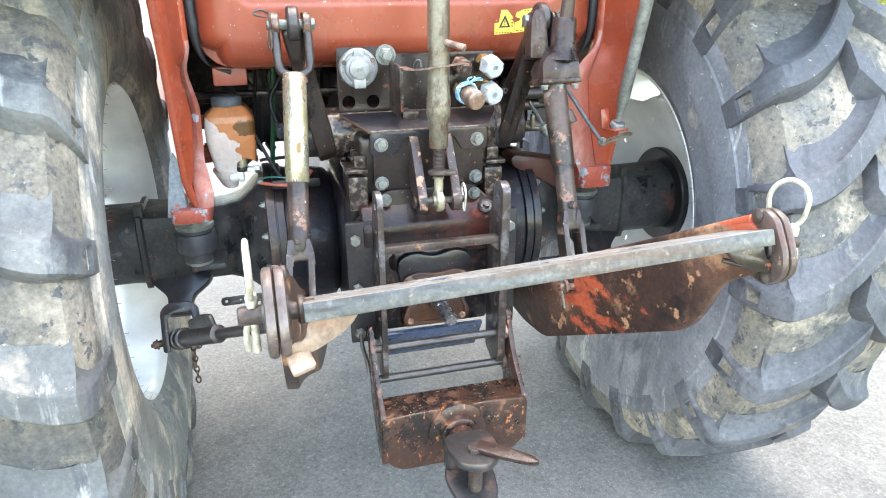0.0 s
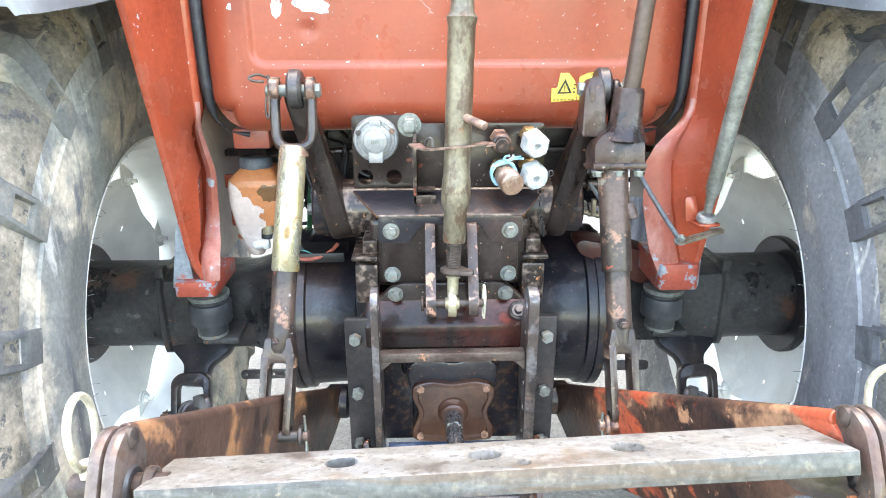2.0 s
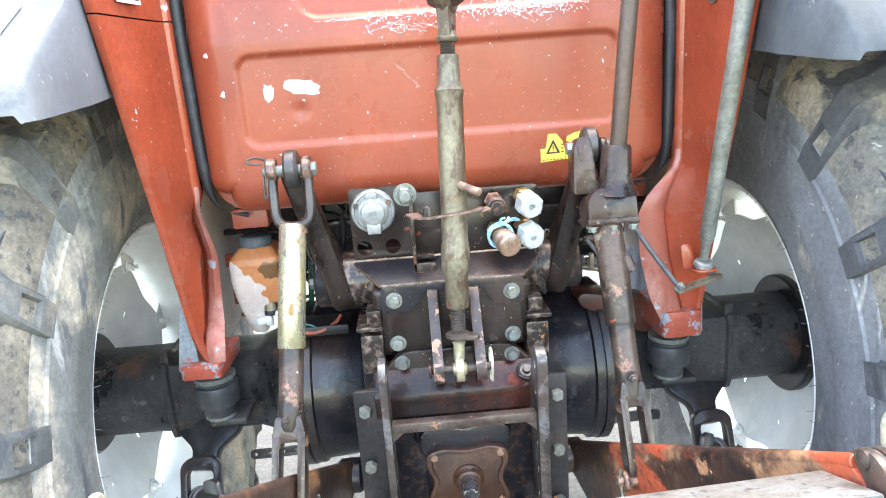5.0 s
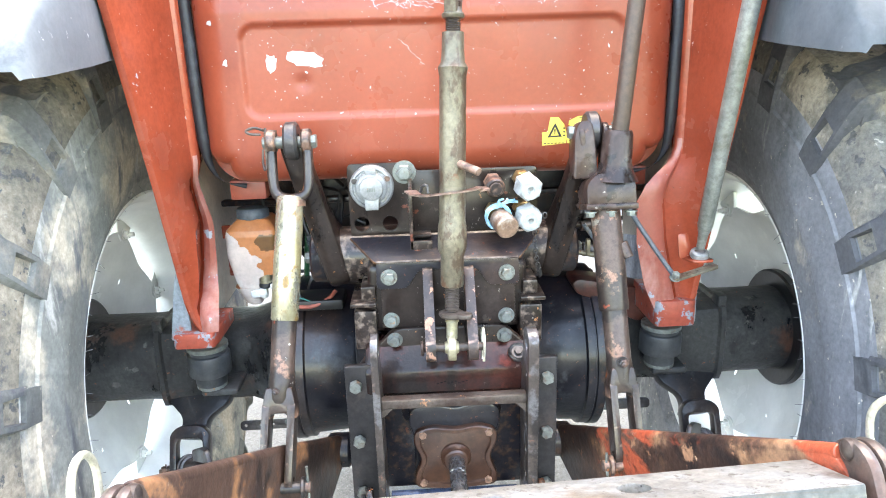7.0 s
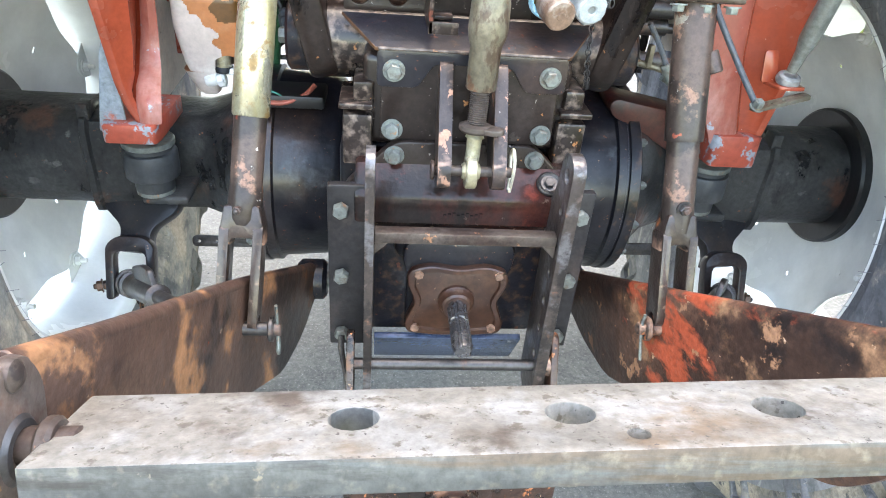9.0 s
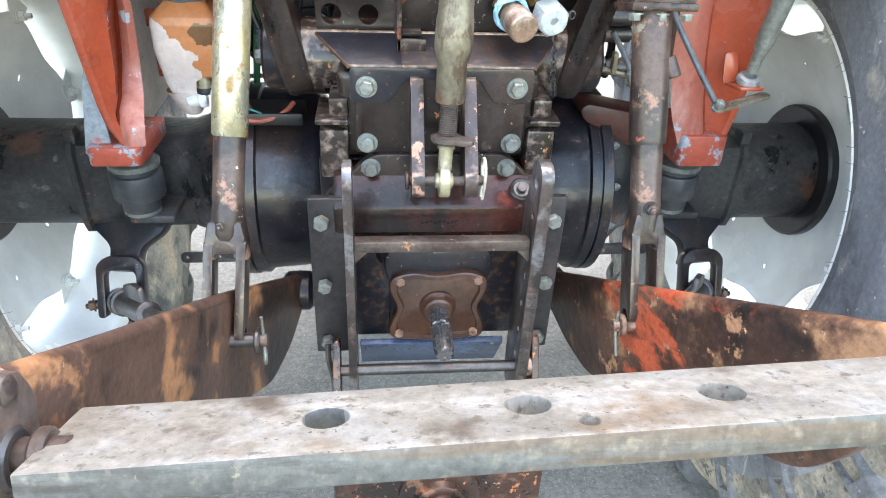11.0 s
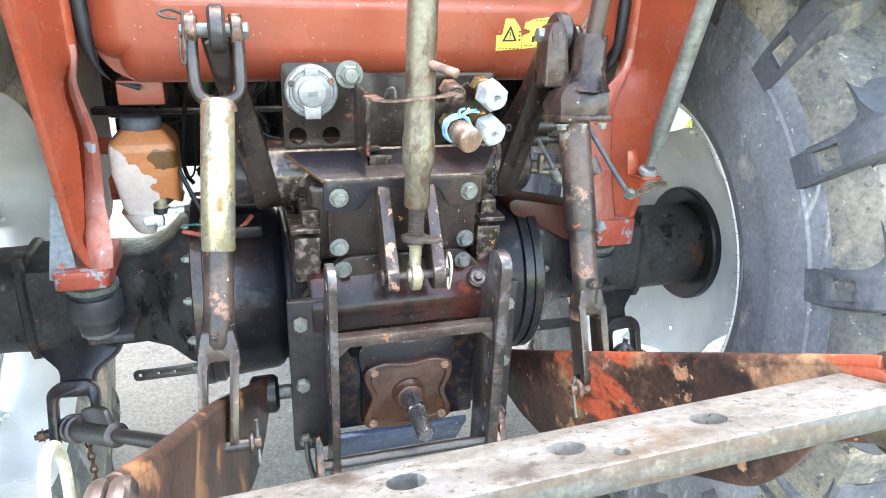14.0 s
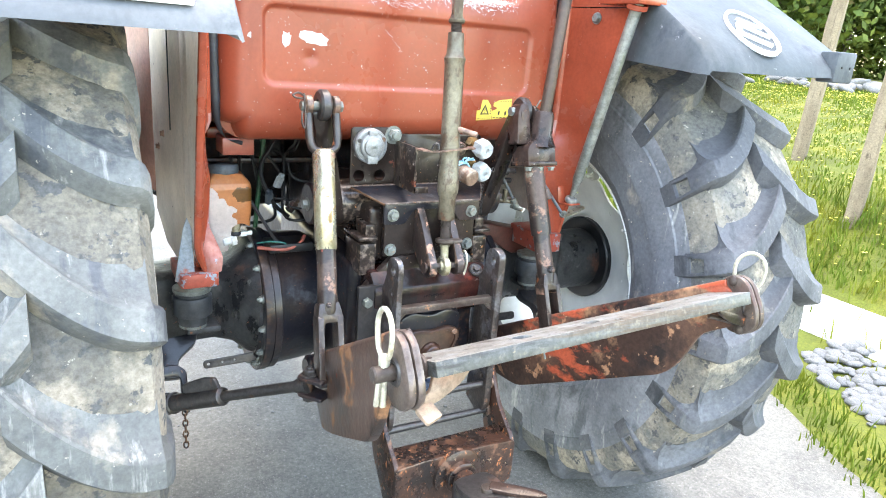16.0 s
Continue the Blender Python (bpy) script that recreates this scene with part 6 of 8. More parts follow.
# ---- lower links ----
def lower_link(s, label):
    link = thing("lower_link", (s * 0.33, -0.2, 0.7), label, "lower link", "lower links")
    P0, P1 = Vector((s * 0.272, 0.14, 0.705)), Vector((s * (0.404 if s < 0 else 0.44), -0.66, 1.13))
    d = (P1 - P0).normalized()
    up = (Vector((0, 0, 1)) - d * d.z).normalized()
    n = (P1 - P0).length
    bm = B()
    outline = rounded([(0.0, 0.022), (0.1, 0.032), (0.45, 0.036), (n - 0.09, 0.047), (n, 0.05), (n + 0.02, 0.0), (n, -0.05), (n - 0.1, -0.06), (n - 0.16, -0.115), (n - 0.22, -0.15), (0.17, -0.155), (0.08, -0.105), (0.0, -0.03)], [0.02, 0.03, 0.05, 0.03, 0.03, 0.02, 0.02, 0.03, 0.03, 0.03, 0.03, 0.03, 0.02])
    plate(bm, outline, P0, d, up, 0.022, 0.004)
    cyl(bm, P0 + d * 0.03 + up * 0.026, P0 + d * n + up * 0.045, 0.0112, seg=14)
    # the arm bows outward where the lift rod takes hold
    for k in range(1, 16):
        bmesh.ops.bisect_plane(bm, geom=bm.verts[:] + bm.edges[:] + bm.faces[:], plane_co=P0 + d * (n * k / 16), plane_no=d)
    for v in bm.verts:
        t = (v.co - P0).dot(d) / n
        v.co.x += s * (0.023 if s < 0 else -0.008) * smoothstep(0, 1, 1 - abs(t - 0.42) / (0.42 if t < 0.42 else 0.5))
    part("arm_plate", bm, LINK_PAINT if s > 0 else LINK_RUST, link, "flaking red and orange paint over rust" if s > 0 else "brown rust with remains of orange paint")
    bm = B()
    c = P0 + d * 0.0
    cyl(bm, c - Vector((s * 0.03, 0, 0)), c + Vector((s * 0.03, 0, 0)), 0.042, seg=28, bevel=0.008)
    part("front_eye", bm, GREASY, link)
    bm = B()
    cyl(bm, (s * 0.2, 0.14, 0.705), (s * 0.3, 0.14, 0.705), 0.016, seg=18)
    part("pivot_pin", bm, STEEL, link)
    # ball end with its riveted cheeks
    e = Vector((s * (0.403 if s < 0 else 0.449), -0.672, 1.12 if s < 0 else 1.13))
    bm = B()
    tall = rounded([(-0.05, -0.02), (-0.042, 0.045), (-0.018, 0.068), (0.018, 0.068), (0.042, 0.045), (0.05, -0.02), (0.04, -0.055), (0.0, -0.07), (-0.04, -0.055)], 0.02)
    for k in (-1, 1):
        plate(bm, tall, e + Vector((s * 0.0085 * k, 0, 0)), (0, -0.9, 0.44), (0, 0.44, 0.9), 0.0165, 0.007)
    part("ball_housing", bm, WORN_CHEEK, link, "brown worn steel ball housing")
    bm = B()
    lathe(bm, e - Vector((0.02, 0, 0)), (1, 0, 0), [(0, 0.016), (0, 0.022), (0.008, 0.031), (0.02, 0.034), (0.032, 0.031), (0.04, 0.022), (0.04, 0.016)], 32, closed=True)
    part("ball", bm, DARK_STEEL, link)
    for oy, oz in ((0.02, 0.052), (-0.02, -0.05)):
        bm = B()
        lathe(bm, e + Vector((-s * 0.0125, oy, oz)), (-s, 0, 0), [(0, 0.013), (0.006, 0.012), (0.01, 0.006), (0.011, 0)], 20)
        part("rivet", bm, EDGE_STEEL, link)
    return link


lower_link(-1, "rusty lower link arm with flaking orange paint and ball end")
lower_link(1, "lower link arm with flaking red and orange paint and ball end")


def check_link(s):
    c = thing("check_link", (s * 0.6, 0.1, 0.6), "dark telescopic check link between axle bracket and lower link", "check link", "check links")
    a, b = Vector((s * 0.69, 0.235, 0.62)), Vector((s * 0.375, -0.2, 0.85))
    d = (b - a).normalized()
    bm = B()
    lathe(bm, a, d, [(-0.02, 0), (-0.02, 0.02), (0.0, 0.026), (0.02, 0.026), (0.022, 0.031), (0.034, 0.031), (0.036, 0.027), (0.05, 0.027), (0.052, 0.03), (0.062, 0.03), (0.064, 0.0245), (0.25, 0.0245), (0.255, 0.017), (0.255, 0)], 24)
    part("outer_tube", bm, DARK_STEEL, c)
    bm = B()
    lathe(bm, a, d, [(0.24, 0), (0.24, 0.014), (0.5, 0.014), (0.52, 0.022), (0.545, 0.022), (0.55, 0)], 20)
    part("inner_rod", bm, DARK_STEEL, c)
    bm = B()
    side = d.cross(Vector((0, 0, 1))).normalized()
    outline = rounded([(0.11, 0.01), (0.25, 0.01), (0.245, 0.055), (0.2, 0.06), (0.12, 0.05)], 0.012)
    plate(bm, outline, a, d, side.cross(d), 0.012, 0.003)
    part("stop_flap", bm, DARK_STEEL, c)
    bm = B()
    q = a
    cyl(bm, q - Vector((s * 0.05, -0.02, 0)), q + Vector((s * 0.045, -0.016, 0)), 0.0105, seg=14)
    hexbolt(bm, q + Vector((s * 0.045, -0.016, 0)), (s, -0.36, 0), 0.02, 0.011, True, 0.008)
    part("clevis_bolt", bm, GREASY, c)
    bm = B()
    for k in range(7):
        p = a + d * 0.1 + Vector((0, -0.005, -0.03 - 0.017 * k))
        ang = (k % 2) * math.pi / 2
        pts = [p + Vector((0.0065 * math.cos(t * math.pi / 4) * math.cos(ang), 0.0065 * math.cos(t * math.pi / 4) * math.sin(ang), 0.0115 * math.sin(t * math.pi / 4))) for t in range(9)]
        pipe(bm, pts, 0.0024, 6)
    part("chain", bm, GREASY, c, "short greasy chain")
    # clevis with its upright bolt at the lower link
    e = a + d * 0.545
    flat = Vector((d.x, d.y, 0)).normalized()
    cross = Vector((-flat.y, flat.x, 0))
    for zz in (0.021, -0.021):
        bm = B()
        plate(bm, rounded([(-0.024, -0.026), (0.05, -0.022), (0.05, 0.022), (-0.024, 0.026)], [0.02, 0.006, 0.006, 0.02]), e + Vector((0, 0, zz)), flat, cross, 0.009, 0.002)
        part("clevis_plate", bm, GREASY, c)
        bm = B()
        hexbolt(bm, e + Vector((0, 0, zz * 1.25)), (0, 0, 1 if zz > 0 else -1), 0.026, 0.014, True, 0.008 if zz > 0 else 0.0)
        part("end_bolt", bm, DARK_STEEL, c)
    bm = B()
    cyl(bm, e - Vector((0, 0, 0.03)), e + Vector((0, 0, 0.03)), 0.009, seg=14)
    part("clevis_pin", bm, GREASY, c)


check_link(-1)
check_link(1)

# ---- drawbar on the lower links ----
bar = thing("drawbar", (0.03, -0.667, 1.1), "flat worn steel drawbar with holes across the lower links", "drawbar")
bm = B()
x0, x1 = -0.365, 0.417
# the flat bar lies turned with the links: its rear edge stands higher than its front edge
TURN = 0.368
bar_u, bar_v, bar_o = Vector((1, 0, 0.0413)).normalized(), Vector((0, math.cos(TURN), -math.sin(TURN))), Vector((0, -0.6627, 1.1294))
bar_n = bar_u.cross(bar_v)
hole_rows = [(x, 0.003, 0.0195) for x in (-0.151, 0.015, 0.182)] + [(0.056, -0.034, 0.0085)]
outline = rounded([(x0, -0.0577), (x1, -0.0577), (x1, 0.0577), (x0, 0.0577)], 0.003, 2)
plate(bm, outline, bar_o, bar_u, bar_v, 0.0265, 0.0022, holes=hole_rows)
# outer edge faces take a darker steel than top, underside and hole walls
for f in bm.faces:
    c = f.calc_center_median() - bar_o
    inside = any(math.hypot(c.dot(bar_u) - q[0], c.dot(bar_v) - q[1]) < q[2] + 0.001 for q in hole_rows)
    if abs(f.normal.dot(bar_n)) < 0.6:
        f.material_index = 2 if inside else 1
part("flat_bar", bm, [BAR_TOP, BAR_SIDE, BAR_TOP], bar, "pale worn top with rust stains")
for s, x, z in ((-1, x0, 1.118), (1, x1, 1.132)):
    bm = B()
    cyl(bm, (x - s * 0.02, -0.667, z), (x + s * 0.093, -0.667, z), 0.0145, seg=24, bevel=0.003)
    cyl(bm, (x - s * 0.004, -0.667, z), (x + s * 0.008, -0.667, z), 0.022, seg=24, bevel=0.003)
    part("end_pin", bm, EDGE_STEEL, bar)
    # bent lug under the bar's end
    bm = B()
    under = bar_o + bar_u * x - bar_v * 0.03 - bar_n * 0.012
    outline = rounded([(s * -0.004, 0), (s * -0.08, 0), (s * -0.062, -0.022), (s * -0.015, -0.048), (s * 0.03, -0.058), (s * 0.03, -0.035), (s * 0.004, -0.03)], [0.004, 0.008, 0.02, 0.02, 0.006, 0.006, 0.01])
    plate(bm, outline, under, bar_u, (0, 0.12, 1), 0.009, 0.002)
    foot = under + Vector((s * 0.012, -0.008, -0.048))
    if s < 0:
        plate(bm, rounded([(-0.022, 0), (0.014, 0), (0.012, 0.034), (-0.024, 0.036)], 0.006), foot, (0.95, 0.28, 0.1), (-0.2, -0.88, -0.35), 0.009, 0.002)
    else:
        plate(bm, rounded([(0.02, 0), (-0.075, 0.03), (-0.06, 0.05), (0.01, 0.028)], 0.004), foot, (1, -0.1, -0.35), (0, 0.9, -0.3), 0.008, 0.002)
    part("stop_lug", bm, material("tan_rusty_lug", (0.3, 0.21, 0.15), 0.55, 0.2, [((0.26, 0.15, 0.1), 12, 0.5, 0.64, 0.6, 0.2, 6)], [(90, 0.15)]) if s < 0 else RUSTY, bar, "bent stop lug under the bar")


def linch_pin(c, s, lean, label, flat=(0, 1, 0), wide=0.92):
    p = thing("linch_pin", c, label, "linch pin", "linch pins")
    c = Vector(c)
    bm = B()
    cyl(bm, c + Vector((0, 0, 0.02)), c + Vector((0, 0, -0.065)), 0.0065, seg=14)
    lathe(bm, c + Vector((0, 0, 0.012)), (0, 0, 1), [(0, 0), (0, 0.0085), (0.014, 0.0095), (0.018, 0.008), (0.018, 0)], 16)
    part("shank", bm, PIN_ZINC, p)
    bm = B()
    top_c = c + Vector((0, lean * 0.06, 0.07))
    w = Vector(flat).normalized()
    pts = []
    for k in range(25):
        a = -math.pi / 2 + 0.25 + (2 * math.pi - 0.5) * k / 24
        r = 0.031 if math.sin(a) > -0.3 else 0.031 + 0.012 * (-0.3 - math.sin(a))
        pts.append(top_c + w * (r * math.cos(a) * wide) + Vector((0, 0, r * math.sin(a) * 1.25)))
    pts = [c + Vector((s * 0.004, 0.004, 0.0))] + pts + [c + Vector((s * 0.009, -0.002, -0.01)), c + Vector((s * 0.013, -0.004, -0.04)), c + Vector((s * 0.012, 0.0, -0.06))]
    pipe(bm, curve_points(pts, 2), 0.0046, 10)
    part("spring_ring", bm, PIN_ZINC, p)


linch_pin((-0.436, -0.667, 1.121), -1, 0.1, "pale zinc linch pin with sprung ring through the drawbar pin")
linch_pin((0.5, -0.667, 1.13), 1, 0.4, "pale zinc linch pin with raised ring on the drawbar pin", (-0.6, 0.8, 0), 1.05)


# ---- fuel tank ----
TX, TB, TT, TY = 0.525, 1.362, 2.03, 0.172


def rect_in(x, z, x0, x1, z0, z1, r):
    """Signed distance to a rounded rectangle, inside negative."""
    cx, cz, hx, hz = (x0 + x1) / 2, (z0 + z1) / 2, (x1 - x0) / 2 - r, (z1 - z0) / 2 - r
    dx, dz = abs(x - cx) - hx, abs(z - cz) - hz
    return math.hypot(max(dx, 0), max(dz, 0)) + min(max(dx, dz), 0) - r


def tank_y(x, z):
    R = 0.075
    y = TY
    d = -rect_in(x, z, -TX, TX, TB, TT + 0.3, 0.09)
    if d < R:
        d = max(d, 0)
        y += R - math.sqrt(max(R * R - (R - d) ** 2, 0))
    e = rect_in(x, z, -0.414, 0.402, 1.513, 1.705, 0.03)
    y += 0.009 * smoothstep(0.004, -0.005, e)
    # upper shoulder that leans forward, with a second pressed field
    y += 0.10 * max(0, z - 1.73) + 0.5 * max(0, z - 1.78) ** 2
    e2 = rect_in(x, z, -0.268 - 0.25 * (z - 1.77), 0.36, 1.772, 2.2, 0.04)
    y += 0.012 * smoothstep(0.008, -0.01, e2)
    # small dent under the sticker
    y += 0.004 * math.exp(-((x + 0.29) ** 2 + (z - 1.585) ** 2) / 0.0002)
    return y + 0.0012 * noise.noise(Vector((x * 5, z * 5, 1)))


tank = thing("fuel_tank", (0, 0.4, TB), "large red painted fuel tank with pressed panels and scratches", "fuel tank")
bm = B()
g = sheet(bm, (-TX, TB), (TX, TT), 250, 165, lambda x, z: Vector((x, tank_y(x, z), z)))
# rounded lower corners: pull the outline in
for i, col in enumerate(g):
    for v in col:
        x, z = v.co.x, v.co.z
        R = 0.09
        if z < TB + R and abs(x) > TX - R:
            dx, dz = (abs(x) - (TX - R)) / R, (TB + R - z) / R
            m, l = max(dx, dz), math.hypot(dx, dz)
            if l > 1e-6:
                k = m / l
                v.co.x = math.copysign(TX - R + dx * k * R, x)
                v.co.z = TB + R - dz * k * R
edge = [col[0] for col in g]
left_e, right_e, top_e = g[0], g[-1], [col[-1] for col in g]
for line in (edge, left_e, right_e, top_e):
    far = [bm.verts.new((v.co.x, 0.8, v.co.z)) for v in line]
    for a, b, c, d in zip(line, line[1:], far[1:], far):
        bm.faces.new((a, b, c, d))
shell = part("tank_shell", bm, RED, tank, "faded red paint with white chips", 50)


def stuck(bm, outline, x0, z0, lift_by=0.0012):
    """A thin film that follows the tank's rear face."""
    vs = [bm.verts.new((x0 + p[0], tank_y(x0 + p[0], z0 + p[1]) - lift_by, z0 + p[1])) for p in outline]
    c = sum((Vector(p) for p in outline), Vector((0, 0))) / len(outline)
    m = bm.verts.new((x0 + c.x, tank_y(x0 + c.x, z0 + c.y) - lift_by, z0 + c.y))
    for i in range(len(vs)):
        bm.faces.new((vs[i], vs[(i + 1) % len(vs)], m))


rng = random.Random(8)


def torn(w, h, n=18, rough=0.2):
    out = []
    for k in range(n):
        a = 2 * math.pi * k / n
        q = 1 + rng.uniform(-rough, rough)
        out.append(Vector((w * math.copysign(abs(math.cos(a)) ** 0.7, math.cos(a)) * q, h * math.copysign(abs(math.sin(a)) ** 0.7, math.sin(a)) * q)))
    return out


bm = B()
stuck(bm, torn(0.011, 0.018), -0.355, 1.626)
part("sticker_scrap", bm, STICKER, shell, "torn white sticker scrap")
bm = B()
o = torn(0.037, 0.015, 26, 0.12)
stuck(bm, [Vector((p.x, p.y - 0.28 * p.x + 0.004 * math.sin(40 * p.x))) for p in o], -0.283, 1.634)
part("sticker_scrap", bm, STICKER, shell, "torn white sticker scrap")
# yellow warning label, half torn
bm = B()
stuck(bm, [Vector(p) for p in ((0, 0), (0.054, 0.004), (0.056, 0.02), (0.05, 0.045), (0.036, 0.062), (0.018, 0.062), (0.012, 0.03), (0.0, 0.03))], 0.226, 1.432)
part("warning_label", bm, SIGN_YELLOW, shell, "torn yellow warning label")
bm = B()
stuck(bm, [Vector(p) for p in ((0.0, 0.0), (0.067, 0.008), (0.069, 0.064), (0.022, 0.058), (0.004, 0.05), (0.002, 0.04), (0.018, 0.038), (0.012, 0.026), (0.0, 0.026))], 0.282, 1.436)
part("warning_label", bm, SIGN_YELLOW, shell, "torn yellow warning label")
bm = B()
stuck(bm, [Vector(p) for p in ((0.012, 0.018), (0.044, 0.019), (0.029, 0.05))], 0.226, 1.432, 0.0018)
part("warning_triangle", bm, INK, shell)
bm = B()
stuck(bm, [Vector(p) for p in ((0.0185, 0.0215), (0.0375, 0.022), (0.0285, 0.041))], 0.226, 1.432, 0.0023)
part("triangle_field", bm, SIGN_YELLOW, shell)
bm = B()
for a, b in (((0.027, 0.0285), (0.0295, 0.037)), ((0.027, 0.0245), (0.0295, 0.027))):
    stuck(bm, [Vector(p) for p in ((a[0], a[1]), (b[0], a[1]), (b[0], b[1]), (a[0], b[1]))], 0.226, 1.432, 0.0028)
for k in range(6):
    stuck(bm, [Vector(p) for p in ((0.004 + k * 0.008, 0.004), (0.009 + k * 0.008, 0.0045), (0.009 + k * 0.008, 0.0062), (0.004 + k * 0.008, 0.0058))], 0.226, 1.432, 0.002)
for k in range(3):
    stuck(bm, [Vector(p) for p in ((0.047, 0.02 + k * 0.008), (0.052, 0.02 + k * 0.008), (0.051, 0.023 + k * 0.008), (0.047, 0.023 + k * 0.008))], 0.226, 1.432, 0.002)
for k in range(5):
    stuck(bm, [Vector(p) for p in ((0.006 + k * 0.009, 0.018), (0.011 + k * 0.009, 0.0185), (0.011 + k * 0.009, 0.0205), (0.006 + k * 0.009, 0.02))], 0.302, 1.472, 0.002)
    stuck(bm, [Vector(p) for p in ((0.004 + k * 0.012, 0.004), (0.012 + k * 0.012, 0.005), (0.012 + k * 0.012, 0.0068), (0.004 + k * 0.012, 0.006))], 0.282, 1.437, 0.002)
    stuck(bm, [Vector(p) for p in ((0.006 + k * 0.012, 0.012), (0.012 + k * 0.012, 0.0125), (0.013 + k * 0.012, 0.025), (0.007 + k * 0.012, 0.024))], 0.284, 1.437, 0.002) if k % 2 else None
tagged(part("label_print", bm, INK, shell), kind="stuff")
# bright scratches along the upper edge
bm = B()


def scratch(x, z, dx, dz, w, n=10):
    pts = [(x + dx * k / n + rng.uniform(-1, 1) * 0.003, z + dz * k / n + rng.uniform(-1, 1) * 0.0025) for k in range(n + 1)]
    for k in range(n):
        if rng.random() < 0.12:
            continue
        (xa, za), (xb, zb) = pts[k], pts[k + 1]
        ln = math.hypot(xb - xa, zb - za) + 1e-6
        nx, nz = -(zb - za) / ln * w * rng.uniform(0.3, 1), (xb - xa) / ln * w * rng.uniform(0.3, 1)
        v = [bm.verts.new((px, tank_y(px, pz) - 0.0012, pz)) for px, pz in ((xa - nx, za - nz), (xb - nx, zb - nz), (xb + nx, zb + nz), (xa + nx, za + nz))]
        bm.faces.new(v)


def chip(x, z, size):
    n = rng.randint(4, 6)
    a, e = rng.uniform(0, 3.1), rng.uniform(1, 2.2)
    q = [Vector((size * e * math.cos(6.283 * k / n), size * math.sin(6.283 * k / n))) * rng.uniform(0.5, 1.3) for k in range(n)]
    stuck(bm, [Vector((p.x * math.cos(a) - p.y * math.sin(a), p.x * math.sin(a) + p.y * math.cos(a))) for p in q], x, z, 0.001)


# one long rub along the fold, thickening and breaking up
for k in range(4):
    scratch(-0.24 + 0.02 * k, 1.7625 + 0.0012 * k, 0.57 - 0.03 * k, 0.011, 0.0008 - 0.00012 * k, 70)
# rubbed patches of many small chips
for cx, cz, sx, sz, count in ((0.235, 1.772, 0.035, 0.011, 260), (0.165, 1.766, 0.03, 0.008, 110), (0.29, 1.776, 0.03, 0.008, 60), (0.12, 1.764, 0.05, 0.007, 60), (-0.02, 1.76, 0.1, 0.007, 70)):
    for k in range(count):
        chip(rng.gauss(cx, sx), rng.gauss(cz, sz), rng.uniform(0.0005, 0.0022))
for k in range(40):
    scratch(rng.gauss(0.2, 0.08), 1.757 + rng.gauss(0.006, 0.012), rng.uniform(0.006, 0.03), rng.uniform(-0.014, 0.014), rng.uniform(0.0003, 0.0008), 5)
for k in range(22):
    scratch(rng.uniform(-0.14, 0.02), 1.752 + rng.uniform(-0.018, 0.008), rng.uniform(0.01, 0.045), rng.uniform(-0.025, 0.012), 0.0005, 6)
scratch(0.19, 1.79, 0.06, 0.07, 0.0008, 8)
scratch(-0.08, 1.67, 0.05, -0.055, 0.0004, 12)
scratch(0.09, 1.8, 0.004, -0.05, 0.0012, 6)
scratch(0.195, 1.745, 0.03, -0.012, 0.0007, 6)
for k in range(420):
    z = 1.39 + 0.46 * rng.random() ** 0.8
    chip(rng.uniform(-0.5, 0.5), z, rng.uniform(0.0004, 0.0011) * (2.2 if rng.random() < 0.05 else 1))
for x, z in ((-0.475, 1.712), (-0.45, 1.63)):
    stuck(bm, torn(0.005, 0.006, 9, 0.4), x, z)
tagged(part("paint_chip", bm, SCRATCH, shell), "bare scratches and paint chips in the red paint", kind="stuff")
# filler neck
bm = B()
lathe(bm, (-0.367, tank_y(-0.367, 1.91) + 0.012, 1.912), (0, -0.72, 0.69), [(-0.03, 0), (-0.03, 0.062), (0.012, 0.056), (0.018, 0.052), (0.018, 0.044), (0.008, 0.042), (0.004, 0)], 40)
part("filler_neck", bm, FOOT_PAINT, tank, "filler collar with paint chipped to grey")
# tank flange under the bottom
bm = B()
box(bm, (-0.5, 0.5, 1.325), (0.5, 0.75, 1.36), 0.008)
box(bm, (-0.5, 0.27, 1.315), (-0.415, 0.36, 1.362), 0.004)
box(bm, (0.43, 0.27, 1.315), (0.5, 0.36, 1.362), 0.004)
part("support_tray", bm, RED_WORN, tank)


# ---- cab frame pillars ----
PILLAR_Z = (1.03, 1.06, 1.1, 1.2, 1.3, 1.4, 1.55, 1.7, 1.85, 2.05)
PILLARS = {
    -1: ((0.578, 0.592, 0.605, 0.629, 0.640, 0.646, 0.654, 0.667, 0.676, 0.69), (0.567, 0.568, 0.562, 0.541, 0.53, 0.545, 0.566, 0.572, 0.578, 0.585), (0.532, 0.528, 0.522, 0.514, 0.51, 0.533, 0.57, 0.578, 0.585, 0.588), 0.588),
    1: ((0.59, 0.596, 0.599, 0.606, 0.621, 0.636, 0.662, 0.7, 0.715, 0.73), (0.545, 0.54, 0.53, 0.507, 0.495, 0.515, 0.556, 0.566, 0.572, 0.578), (0.5, 0.485, 0.468, 0.445, 0.44, 0.49, 0.556, 0.57, 0.577, 0.582), 0.545),
}


# rear edge of the pillar: it leans to the rear as it rises
LIP_Z = (1.03, 1.1, 1.2, 1.287, 1.4, 1.505, 1.603, 1.85, 2.05)
LIP_Y = (0.15, 0.14, 0.113, 0.088, 0.056, 0.022, -0.008, -0.085, -0.15)


def mix(a, b, t):
    return a + (b - a) * t


